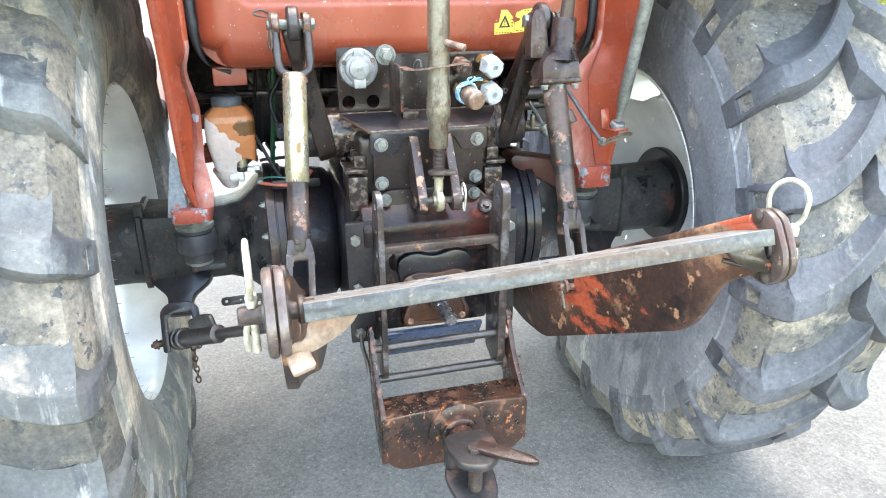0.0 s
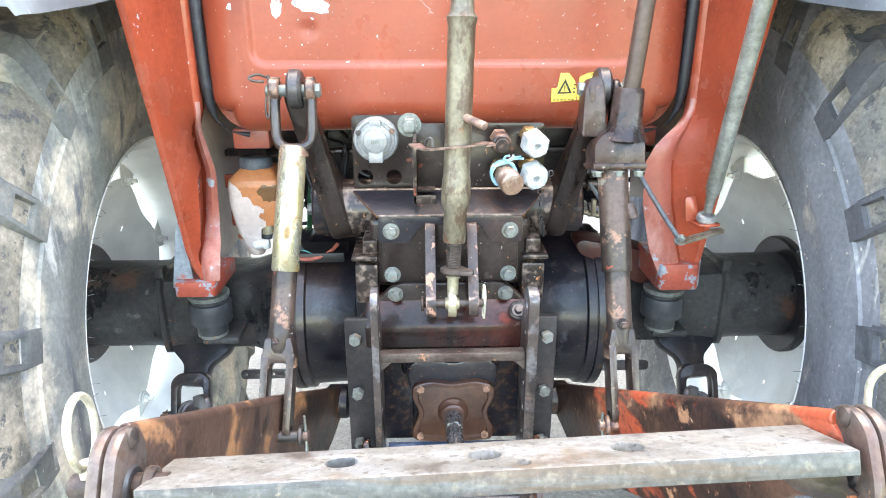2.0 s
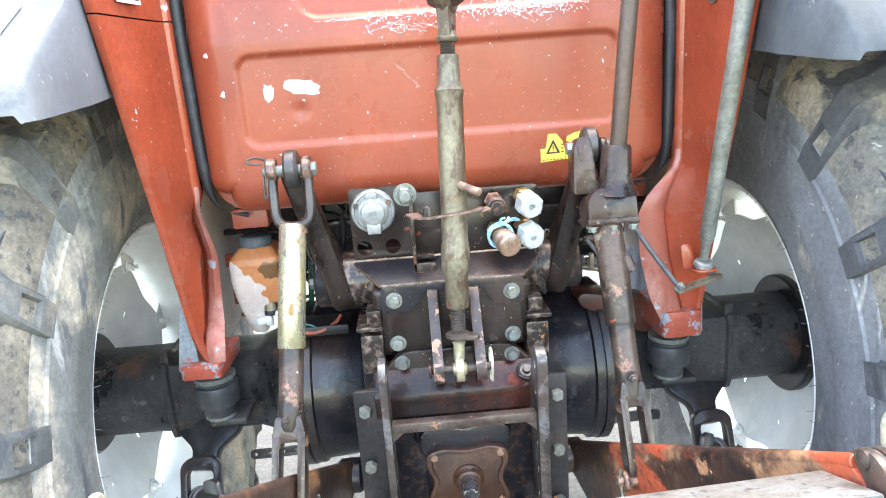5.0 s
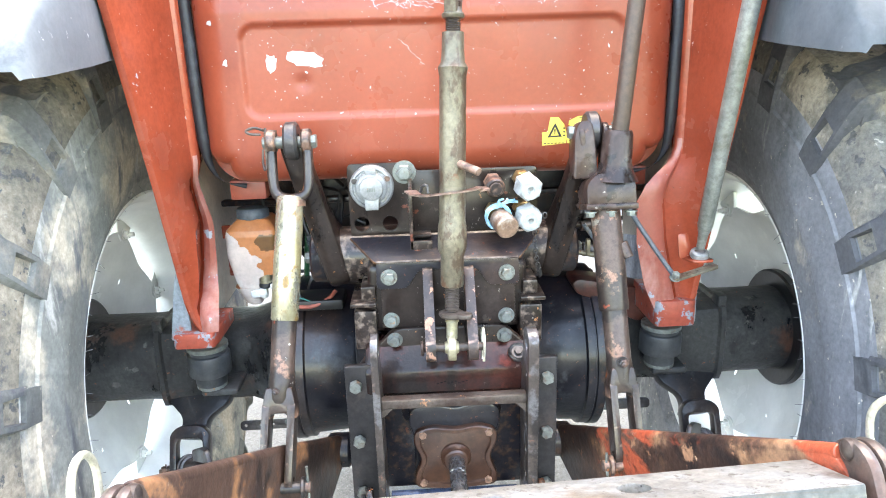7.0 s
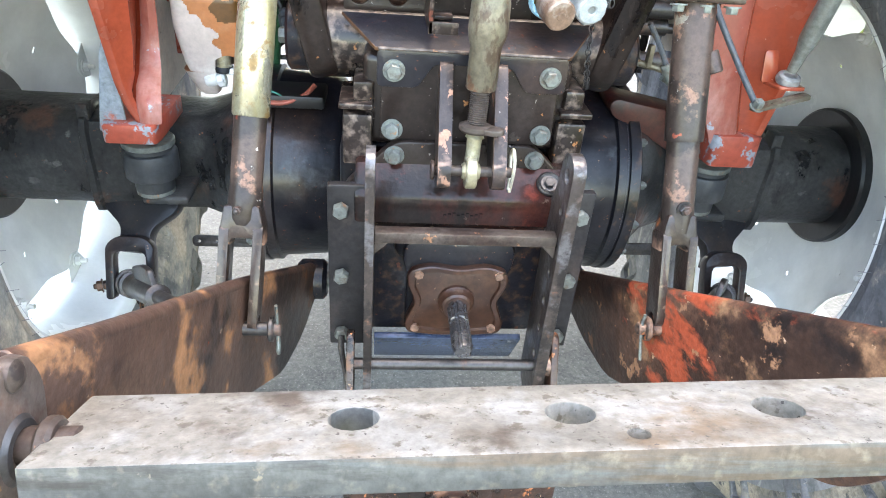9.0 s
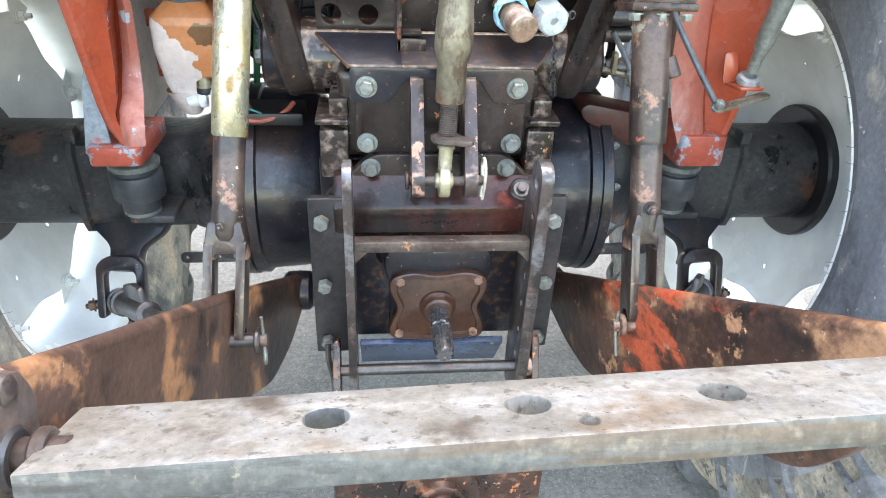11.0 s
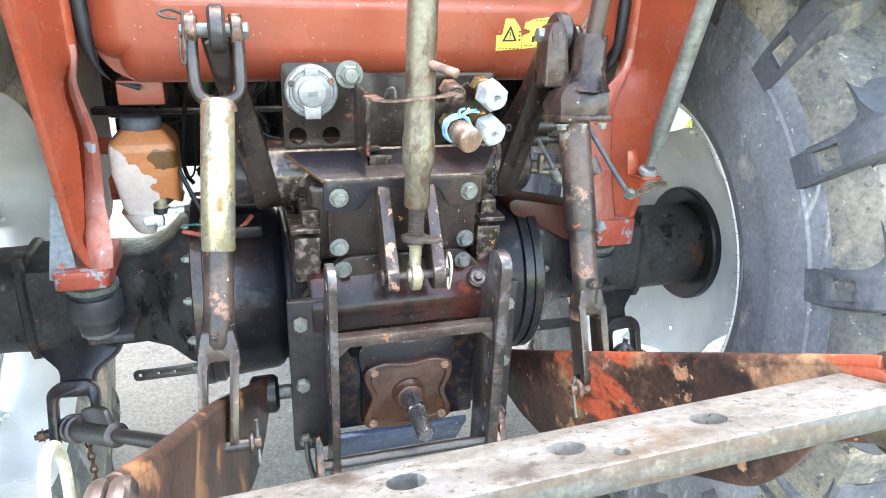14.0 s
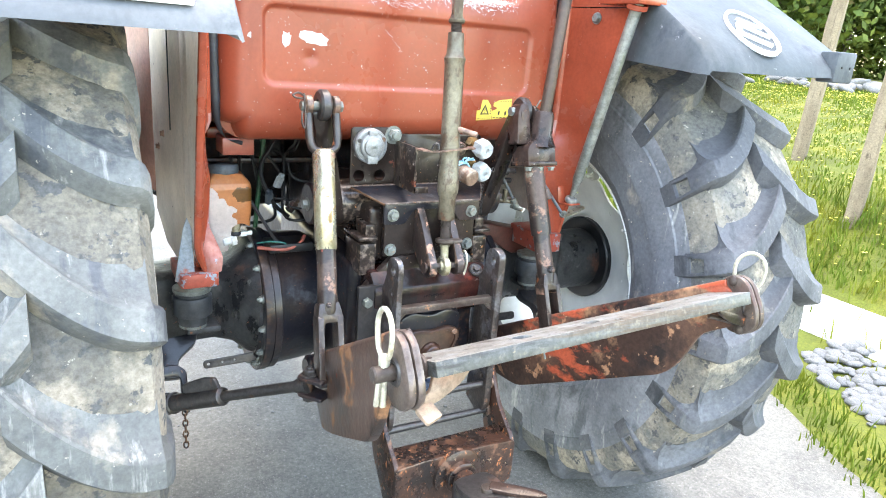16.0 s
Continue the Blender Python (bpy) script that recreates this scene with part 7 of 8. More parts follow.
def pillar(s, label):
    outs, ribs, ins, fx = PILLARS[s]
    p = thing("cab_pillar", (s * fx, 0.2, 0.97), label, "pillar", "cab pillars")
    for z0, z1, nm, tag in ((1.03, 1.784, "pressed_channel", "faded red pressed steel channel"), (1.787, 2.05, "upper_post", "")):
        bm = B()
        rows = []
        for z in np.linspace(z0, z1, 40 if z0 < 1.5 else 8):
            xr, xi = (float(np.interp(z + (0.03 if s < 0 and z > 1.1 else 0.0), PILLAR_Z, t)) for t in (ribs, ins))
            xo = float(np.interp(z, (1.03, 1.06, 1.1, 1.2), [min(q, 0.6) for q in outs[:4]]))
            ye = float(np.interp(z, LIP_Z, LIP_Y))
            k = 1 - smoothstep(1.34, 1.42, z)
            xv, yv = mix(0.552, xr + 0.014, k), mix(0.185, 0.165, k)
            flare = smoothstep(1.12, 1.3, z)
            row = [(xo - 0.004 * flare, mix(0.172, 0.2, flare)), (xo, ye + 0.012), (xo - 0.002, ye + 0.003), (xo - 0.008, ye), (xo - 0.016, ye + 0.002), (xo - 0.021, ye + 0.01), (mix(xo - 0.021, xv, 0.35), mix(ye + 0.01, yv, 0.5)), (mix(xo - 0.021, xv, 0.7), mix(ye + 0.01, yv, 0.82)),
                   (xv, yv), (mix(0.549, xr + 0.004, k), mix(0.186, 0.152, k)), (mix(0.547, xr - 0.002, k), mix(0.187, 0.146, k)), (mix(0.544, (xr + xi) / 2, k), mix(0.189, 0.143, k)), (mix(0.541, xi, k), mix(0.193, 0.15, k)), (mix(0.541, xi + 0.006, k), mix(0.21, 0.158, k)), (mix(0.546, xr + 0.02, k), mix(0.24, 0.2, k))]
            # the inner flange of the left post stands deeper than its rear lip, above the flared foot
            deep = 0.09 * k * smoothstep(1.06, 1.14, z) if s < 0 else 0.0
            row = row[:8] + [(x + 0.32 * deep, y + deep) for x, y in row[8:]]
            rows.append([bm.verts.new((s * x, y, z)) for x, y in row])
        for q, r in zip(rows, rows[1:]):
            for k in range(len(q) - 1):
                bm.faces.new((q[k], q[k + 1], r[k + 1], r[k])).material_index = 1 if k == 0 else 2 if k in (9, 10, 11) and q[0].co.z < 1.42 else 0
        bm.faces.new(rows[0])
        bm.faces.new(rows[-1])
        part(nm, bm, [RED_WORN, FADED_RED_LIT, RUBBED_RED], p, tag, 40)
    bm = B()
    outline = rounded([(-0.046, 0.0), (0.046, 0.0), (0.05, 0.03), (0.05, 0.17), (-0.05, 0.17), (-0.05, 0.03)], [0.012, 0.012, 0.01, 0.004, 0.004, 0.01])
    plate(bm, outline, (s * fx, 0.134, 1.013 if s < 0 else 1.028), (1, 0, 0), (0, 1, 0), 0.036 if s < 0 else 0.064, 0.006)
    part("foot", bm, FOOT_PAINT, p, "red foot with worn grey paint")
    bm = B()
    if s < 0:
        plate(bm, rounded([(-0.647, 1.008), (-0.597, 1.008), (-0.602, 1.15), (-0.612, 1.178), (-0.622, 1.15)], 0.005), (0, 0.163, 0), (1, 0, 0), (0, 0, 1), 0.006, 0.001)
    else:
        plate(bm, [(0.0, -0.02), (0.13, -0.02), (0.12, 0.09), (0.03, 0.1)], (s * (fx + 0.052), 0.15, 1.02), (0, 1, 0), (s * 0.08, 0, 1), 0.006, 0.001)
    part("grey_gusset", bm, material("grey_primer", (0.24, 0.27, 0.3), 0.5, 0, [((0.4, 0.1, 0.06), 12, 0.58, 0.64, 0.5, 0, 6)], [(80, 0.1)]) if s < 0 else bpy.data.materials["grey_primer"], p, "gusset in chipped grey primer")
    return p


def brace(bm):
    outline = rounded([(0.555, 1.03), (0.555, 0.95), (0.5, 0.95), (0.42, 0.995), (0.34, 1.035), (0.33, 1.06), (0.345, 1.072), (0.44, 1.055)], [0.01, 0.012, 0.012, 0.03, 0.02, 0.01, 0.01, 0.03])
    return plate(bm, outline, (0, 0.33, 0), (1, 0, 0), (0, 0, 1), 0.09, 0.006)


pillar(-1, "faded red cab pillar tapering down to the axle mount")
right_pillar = pillar(1, "red cab pillar tapering to the axle mount, chipped")
# brace's red is darkened in the paint for the shade it stands in
part("inner_brace", brace(B()), material("shaded_maroon_paint", (0.075, 0.02, 0.014), 0.45, 0, [((0.028, 0.018, 0.016), 9, 0.48, 0.6, 0.4, 0, 8), ((0.13, 0.035, 0.022), 14, 0.6, 0.68, 0.4, 0, 7)], [(60, 0.12)]), right_pillar, "red box brace running inward from the foot")


def bush(s):
    x, y, z0 = s * PILLARS[s][3] + s * 0.006, 0.24, 0.853
    b = thing("cab_mount", (x, y, z0 - 0.02), "black rubber cab mount with pale washers under the pillar", "rubber mount", "cab mounts")
    bm = B()
    lathe(bm, (x, y, z0), (0, 0, 1), [(0, 0), (0, 0.036), (0.006, 0.038), (0.03, 0.038), (0.032, 0.05), (0.035, 0.052), (0.082, 0.052), (0.086, 0.05), (0.088, 0.044), (0.1, 0.044), (0.1, 0)], 40)
    part("rubber_block", bm, BUSH, b)
    for z, r in ((z0 - 0.006, 0.037), (z0 + 0.098, 0.05)):
        bm = B()
        cyl(bm, (x, y, z), (x, y, z + 0.012), r, seg=36)
        part("washer", bm, STEEL, b, "pale washer")
    bm = B()
    hexbolt(bm, (x, y, z0 - 0.006), (0, 0, -1), 0.026, 0.01, False)
    part("nut", bm, STEEL, b)


bush(-1)
bush(1)

# rubber seals between tank and pillars
for s in (-1, 1):
    bm = B()
    pts = curve_points([(s * 0.533, 0.225, 2.0), (s * 0.533, 0.216, 1.8), (s * 0.531, 0.212, 1.62), (s * 0.528, 0.212, 1.47), (s * 0.52, 0.216, 1.405), (s * 0.497, 0.228, 1.368), (s * 0.455, 0.25, 1.352)], 6)
    pipe(bm, pts, [0.0135] * 18 + [0.0135 - 0.0011 * k for k in range(len(pts) - 18)], 12)
    solo("rubber_seal", bm, SEAL, (s * 0.57, 0.3, 1.35), "black rubber seal strip pressed between tank and pillar", "seal", "tank seals")

# painted panels behind the pillars
for s in (-1, 1):
    fp = thing("inner_fender_panel", (s * 0.6, 0.5, 1.2), "faded inner fender panel beside the wheel, lightened to lit cream and pink", "panel", "inner fender panels")
    low = 0.985 if s < 0 else 1.09
    # side sheet in two lengths with a narrow seam, then a return that faces the rear
    for nm, outline in (("front_sheet", [(0.278, low), (0.6, low), (0.775, 1.05), (0.775, 2.05), (0.278, 2.05)]), ("rear_sheet", [(0.2, low + 0.02), (0.272, low), (0.272, 2.05), (0.1, 2.05), (0.2, 1.5)])):
        bm = B()
        plate(bm, [(y - 0.2, z - 1.16) for y, z in outline], (s * 0.594, 0.2, 1.16), (s * 0.03, 1, 0), (0, 0, 1), 0.005, 0.001)
        part(nm, bm, FADED_RED_LIT, fp)
    # flared cab side beyond the sheet, with a rounded lower edge
    bm = B()
    plate(bm, rounded([(0.0, 0.0), (0.62, 0.0), (0.62, 0.95), (0.0, 0.95)], [0.01, 0.05, 0.01, 0.01]), (s * 0.612, 0.782, 1.1), (s * 0.27, 0.96, 0), (0, 0, 1), 0.006, 0.0015)
    part("flared_side", bm, PINK, fp, "salmon cab side with bright light in its colour")
    bm = B()
    pipe(bm, [(s * 0.612, 0.782, 1.1), (s * 0.695, 1.08, 1.1), (s * 0.778, 1.37, 1.1)], 0.009, 10)
    part("edge_seal", bm, SEAL, fp, "black rubber edging")
    bm = B()
    plate(bm, [(0.0, 0.0), (0.004, 0.0), (0.004, 0.78), (0.0, 0.78)], (s * 0.6085, 0.42, 1.36), (0, 1, 0), (0, 0, 1), 0.003, 0.0)
    part("panel_seam", bm, INK, fp, "dark narrow seam")
    for y, z in ((0.654, 1.278), (0.536, 1.334)):
        bm = B()
        hexbolt(bm, (s * 0.612, y, z), (s, 0, 0), 0.014, 0.008, True)
        part("bolt", bm, RUSTY, fp)


# ---- rear fenders ----
def fender(s, label):
    f = thing("rear_fender", (s * 0.9, 0.1, 1.63), label, "fender", "rear fenders")
    bm = B()
    # sloped panel: rows from the rear lip up and forward, columns outward
    rows_f = [(-0.352, 1.632), (-0.345, 1.655), (-0.3, 1.70), (-0.15, 1.79), (0.05, 1.9), (0.3, 2.0), (0.7, 2.06), (1.15, 2.0)]
    cols = [0.588, 0.596, 0.7, 0.8, 0.95, 1.1, 1.19, 1.205]
    g = []
    for i, (y, z) in enumerate(rows_f):
        row = []
        for j, x in enumerate(cols):
            dz = 0.0 if 0 < j < len(cols) - 1 else -0.012
            xx = x + (0.035 * smoothstep(-0.12, 0.05, y) if j < 2 else 0)
            row.append(bm.verts.new((s * xx, y, z + dz + 0.006 * smoothstep(0.9, 1.2, x))))
        g.append(row)
    # inner skirt down to the lower edge
    skirt = [bm.verts.new((s * (0.582 + 0.035 * smoothstep(-0.12, 0.05, y)), y, 1.622 + 0.02 * smoothstep(-0.35, 0, y) + 0.1 * max(0, y))) for i, (y, z) in enumerate(rows_f)]
    g = [[k] + r for k, r in zip(skirt, g)]
    for i in range(len(g) - 1):
        for j in range(len(g[0]) - 1):
            bm.faces.new((g[i][j], g[i + 1][j], g[i + 1][j + 1], g[i][j + 1]))
    ret = bmesh.ops.solidify(bm, geom=bm.faces[:], thickness=0.006)
    # left side takes the copy with its brighter light painted in
    skin = FENDER_LIT if s < 0 else FENDER
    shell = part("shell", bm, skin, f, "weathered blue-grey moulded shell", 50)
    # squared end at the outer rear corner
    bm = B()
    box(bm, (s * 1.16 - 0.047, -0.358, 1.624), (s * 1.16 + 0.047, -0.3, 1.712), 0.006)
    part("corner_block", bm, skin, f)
    for k in (-1, 1):
        bm = B()
        cyl(bm, (s * 1.16 + k * 0.02, -0.361, 1.668), (s * 1.16 + k * 0.02, -0.35, 1.668), 0.004, seg=10)
        part("screw", bm, INK, f)
    if s < 0:
        return
    # moulded oval badge with plain bars
    c, n = Vector((0.878, -0.23, 1.745)), Vector((0, -0.5, 0.87))
    across = Vector((1, 0, 0)) * math.cos(radians(62)) + Vector((0, 0.87, 0.5)) * math.sin(radians(62))
    up = n.cross(across)
    bm = B()
    outer = [(0.128 * math.cos(a), 0.084 * math.sin(a)) for a in [2 * math.pi * k / 40 for k in range(40)]]
    prev = None
    for sc, h in ((1.0, -0.006), (1.0, 0.005), (0.9, 0.005), (0.9, -0.006)):
        ringv = [bm.verts.new(c + across * (x * sc) + up * (y * sc) + n * h) for x, y in outer]
        if prev:
            for k in range(40):
                bm.faces.new((prev[k], prev[(k + 1) % 40], ringv[(k + 1) % 40], ringv[k]))
        prev = ringv
    badge = part("badge", bm, LOGO, f, "pale moulded oval badge")
    for pts in ([(-0.06, -0.05), (-0.045, -0.055), (-0.03, 0.055), (-0.046, 0.058)], [(-0.03, 0.04), (0.03, 0.03), (0.03, 0.045), (-0.03, 0.056)], [(0.0, -0.062), (0.015, -0.062), (0.03, 0.03), (0.015, 0.03)], [(0.05, -0.05), (0.064, -0.045), (0.07, 0.03), (0.056, 0.04)]):
        bm = B()
        plate(bm, rounded(pts, 0.004), c, across, up, 0.01, 0.001)
        part("badge_bar", bm, LOGO, badge)


fender(-1, "weathered blue-grey fender panel over the muddy wheel")
fender(1, "weathered blue-grey fender panel with pale oval badge")

# large white sticker on the slope of one fender
bm = B()
n = Vector((0, -0.514, 0.857))
low, high = [], []
for y, z in ((-0.336, 1.672), (-0.3, 1.702), (-0.22, 1.75), (-0.14, 1.797)):
    for x in (-0.66, -0.664, -0.996, -1.0):
        dy = 0.006 if x in (-0.66, -1.0) and y == -0.336 else -0.006 if x in (-0.66, -1.0) and y == -0.14 else 0
        p = Vector((x, y + dy, z + dy * 0.6))
        low.append(bm.verts.new(p + n * 0.001))
        high.append(bm.verts.new(p + n * 0.008))
for i in range(3):
    for j in range(3):
        k = i * 4 + j
        bm.faces.new((high[k], high[k + 1], high[k + 5], high[k + 4]))
edge = [0, 1, 2, 3, 7, 11, 15, 14, 13, 12, 8, 4]
for i, j in zip(edge, edge[1:] + edge[:1]):
    bm.faces.new((low[i], low[j], high[j], high[i]))
bmesh.ops.recalc_face_normals(bm, faces=bm.faces)
solo("fender_sticker", bm, STICKER, (-0.83, -0.3, 1.7), "large blank white sticker on the grey fender", "sticker")

# decal on the inner face of the left post
du, dn, dc = Vector((0.13, 0.99, 0)), Vector((0.99, -0.13, 0)), Vector((-0.566, 0.045, 1.85))
dec = thing("instruction_decal", (-0.566, 0.045, 1.81), "white instruction decal stuck on the red pillar", "decal")
bm = B()
plate(bm, rounded([(-0.042, -0.04), (0.042, -0.04), (0.042, 0.06), (-0.042, 0.06)], 0.004), dc + dn * 0.004, du, (0, 0, 1), 0.0016, 0)
part("film", bm, STICKER, dec)
bm = B()
plate(bm, [(-0.034, 0.0), (-0.006, 0.0), (-0.01, 0.04), (-0.02, 0.05), (-0.03, 0.03)], dc + dn * 0.0056, du, (0, 0, 1), 0.001, 0)
for k in range(6):
    plate(bm, [(0.004, 0.042 - k * 0.009), (0.034 - (k % 3) * 0.005, 0.042 - k * 0.009), (0.034 - (k % 3) * 0.005, 0.0455 - k * 0.009), (0.004, 0.0455 - k * 0.009)], dc + dn * 0.0056, du, (0, 0, 1), 0.001, 0)
plate(bm, [(-0.036, -0.033), (0.036, -0.033), (0.036, -0.028), (-0.036, -0.028)], dc + dn * 0.0056, du, (0, 0, 1), 0.001, 0)
tagged(part("print", bm, INK, dec), kind="stuff")
for at, ax in (((-0.512, tank_y(-0.512, 1.888) - 0.001, 1.888), (0, -1, 0)), ((0.566, 0.078, 1.755), (-1, -0.1, 0))):
    bm = B()
    hexbolt(bm, at, ax, 0.022, 0.01, True)
    solo("body_bolt", bm, STEEL, at, "zinc bolt with washer in the red bodywork", "bolt", "body bolts")

# unseen cab top added over tank and pillars to cast shade
cab = thing("tractor_cab", (0, 1.0, 1.95), "red cab sill with an unseen shade box and dark backing", "cab")
bm = B()
box(bm, (-0.66, 0.32, 2.03), (0.66, 0.88, 2.2), 0.04, 3)
part("shell", bm, RED_WORN, cab)
# plain dark boxes added to keep the space under the tank dark
bm = B()
box(bm, (-0.6, 0.8, 1.1), (0.6, 0.86, 2.04), 0.01)
box(bm, (-0.6, 0.7, 1.2), (-0.42, 0.8, 2.0), 0.01)
box(bm, (-0.44, 0.74, 1.055), (-0.2, 0.8, 1.3), 0.012, 3)
box(bm, (0.2, 0.74, 1.03), (0.52, 0.8, 1.3), 0.012, 3)
box(bm, (-0.6, 0.52, 1.245), (0.6, 0.55, 1.262), 0.005)
part("front_bulkhead", bm, GREASY, cab)

bm = B()
box(bm, (-1.22, 0.12, 1.868), (-0.6, 0.4, 2.06), 0.02, 3)
part("side_sill", bm, RED_WORN, cab, "faded red sill above the fender")

# ---- hitch control tube ----
ctl = thing("control_tube", (0.555, 0.07, 1.18), "greenish grey control tube on a white bearing cup and lever", "control rod")
bm = B()
C0, C1 = Vector((0.565, 0.08, 1.207)), Vector((0.548, -0.1, 1.78))
pipe(bm, [C0, C0.lerp(C1, 0.06), C0.lerp(C1, 0.1), C1, C1 + (C1 - C0) * 0.2], [0.009, 0.011, 0.0165, 0.0165, 0.0165], 18)
part("tube", bm, material("greenish_zinc_tube", (0.27, 0.28, 0.25), 0.42, 0.6, [((0.16, 0.15, 0.12), 12, 0.55, 0.68, 0.5, 0.4, 6), ((0.38, 0.39, 0.36), 7, 0.5, 0.65, 0.4, 0.6, 5)], [(90, 0.1)]), ctl)
bm = B()
lathe(bm, (0.565, 0.085, 1.184), (0.0, -0.32, 1), [(0, 0), (0, 0.018), (0.004, 0.021), (0.008, 0.021), (0.014, 0.019), (0.017, 0.013), (0.013, 0.011), (0.013, 0)], 28)
part("bearing_cup", bm, ALU, ctl, "pale bearing cup with rusty rim")
bm = B()
plate(bm, rounded([(-0.026, -0.03), (0.026, -0.03), (0.028, 0.03), (-0.028, 0.03)], 0.015), (0.565, 0.088, 1.178), (1, 0, 0), (0, 1, -0.1), 0.006, 0.001)
plate(bm, rounded([(-0.014, 0), (0.014, 0), (0.012, 0.055), (-0.012, 0.055)], 0.006), (0.541, 0.1, 1.179), (1, 0, 0.1), (-0.35, 0.2, 1), 0.005, 0.001)
part("bearing_bracket", bm, RED_WORN, ctl, "chipped orange-red bracket")
bm = B()
plate(bm, rounded([(0, -0.011), (0.11, -0.011), (0.115, 0), (0.11, 0.011), (0, 0.011)], 0.008), (0.59, 0.05, 1.174), (-1, -0.25, -0.18), (0.2, -1, 0), 0.006, 0.001, holes=((0.05, 0, 0.0035), (0.075, 0, 0.0035)))
part("lever", bm, AGED_ZINC, ctl, "rusty zinc lever")
bm = B()
hexbolt(bm, (0.49, 0.025, 1.158), (0, -0.5, 1), 0.016, 0.012, True, 0.004)
part("lever_bolt", bm, STEEL, ctl)
bm = B()
pipe(bm, curve_points([(0.487, 0.03, 1.165), (0.45, 0.05, 1.22), (0.408, 0.08, 1.29), (0.39, 0.12, 1.34), (0.38, 0.2, 1.36)], 5), 0.0052, 10)
part("pull_rod", bm, material("blue_grey_rod", (0.075, 0.085, 0.1), 0.5, 0.0, [((0.14, 0.11, 0.08), 40, 0.56, 0.64, 0.6, 0, 6)]), ctl, "blue-grey pull rod")
bm = B()
pipe(bm, curve_points([(0.28, 0.13, 1.2), (0.31, 0.122, 1.194), (0.345, 0.118, 1.187), (0.37, 0.115, 1.178)], 4), 0.006, 10)
box(bm, (0.318, 0.108, 1.19), (0.327, 0.124, 1.228), 0.002)
part("cross_lever", bm, AGED_ZINC, ctl, "rusty zinc cross lever")
bm = B()
pipe(bm, [(0.312, 0.12, 1.262), (0.338, 0.118, 1.225), (0.364, 0.112, 1.178)], 0.005, 10)
part("pull_rod", bm, bpy.data.materials["blue_grey_rod"], ctl, "blue-grey pull rod")
bm = B()
cyl(bm, (0.352, 0.11, 1.196), (0.37, 0.107, 1.165), 0.0095, seg=14)
cyl(bm, (0.356, 0.125, 1.17), (0.374, 0.085, 1.166), 0.006, seg=12)
part("clevis", bm, STEEL, ctl)
bm = B()
box(bm, (0.515, -0.14, 1.79), (0.62, 0.02, 1.812), 0.004)
cyl(bm, (0.548, -0.1, 1.778), (0.547, -0.104, 1.792), 0.03, seg=24)
part("upper_bracket", bm, RED_WORN, ctl)

# ---- fluid reservoir ----
res = thing("fluid_reservoir", (-0.48, 0.31, 1.03), "stained orange plastic fluid reservoir with grey cap", "reservoir")


def rounded_tower(bm, c, rows_t, e=4, seg=32):
    """Stacked superellipse rings: rows of (z, half width, half depth, shift)."""
    rings3 = []
    for z, hx, hy, sx in rows_t:
        r = []
        for k in range(seg):
            a = 2 * math.pi * k / seg
            cc, ss = math.cos(a), math.sin(a)
            q = (abs(cc) ** e + abs(ss) ** e) ** (-1 / e)
            r.append(bm.verts.new((c[0] + sx + hx * cc * q, c[1] + hy * ss * q, c[2] + z)))
        rings3.append(r)
    for p, q in zip(rings3, rings3[1:]):
        for k in range(seg):
            bm.faces.new((p[k], p[(k + 1) % seg], q[(k + 1) % seg], q[k]))
    bm.faces.new(rings3[0][::-1])
    bm.faces.new(rings3[-1])


bm = B()
rows_b = [(0.0, 0.05, 0.042, 0.012), (0.008, 0.056, 0.048, 0.01), (0.03, 0.058, 0.052, 0.004), (0.1, 0.066, 0.06, 0.0), (0.15, 0.066, 0.06, 0.0), (0.165, 0.063, 0.057, 0.0), (0.18, 0.05, 0.046, 0.002), (0.19, 0.04, 0.038, 0.004)]
zz = [r[0] for r in rows_b]
fine_rows = [(z, *(float(np.interp(z, zz, [r[k] for r in rows_b])) for k in (1, 2, 3))) for z in np.linspace(0, 0.19, 84)]
rounded_tower(bm, (-0.465, 0.31, 1.075), fine_rows, 8, 200)
# arched hollow under one half, over the outlet
for v in bm.verts:
    if v.co.x > -0.459:
        v.co.z = max(v.co.z, 1.112 + 0.012 * math.cos((v.co.x + 0.432) * 60))
for f in bm.faces:
    c = f.calc_center_median()
    u, z = c.x + 0.465, c.z - 1.075
    wob = 0.012 * noise.noise(Vector((u * 60, c.y * 60, z * 60)))
    if z < 0.135 - 0.9 * (u + 0.03) + wob and u < 0.018 + wob * 1.5:
        f.material_index = 1
    if math.hypot((u - 0.042) / 1.1, z - 0.135) < 0.026 + wob and c.y < 0.3:
        f.material_index = 2
rounded_tower(bm, (-0.492, 0.3, 1.037), [(0.0, 0.016, 0.024, 0.014), (0.008, 0.022, 0.03, 0.01), (0.05, 0.034, 0.04, 0)], 3, 24)
for f in bm.faces:
    if f.calc_center_median().z < 1.075:
        f.material_index = 1
part("bottle", bm, [TANK_PLASTIC, PALE_PLASTIC, AMBER_PLASTIC], res, "orange-brown stained plastic, cloudy white below")
bm = B()
prof = [(0.0, 0), (0.0, 0.039), (0.004, 0.041), (0.022, 0.041), (0.028, 0.037), (0.03, 0.03), (0.03, 0)]
lathe(bm, (-0.467, 0.31, 1.26), (0.02, 0.05, 1), prof, 36)
part("cap", bm, CAP_PLASTIC, res, "dull dark grey ribbed cap")
bm = B()
lathe(bm, (-0.444, 0.275, 1.128), (0, 0, -1), [(0, 0), (0, 0.0135), (0.027, 0.0135), (0.027, 0.0155), (0.031, 0.0155), (0.031, 0)], 24)
outlet = part("outlet", bm, EYE_ZINC, res, "zinc outlet stub")
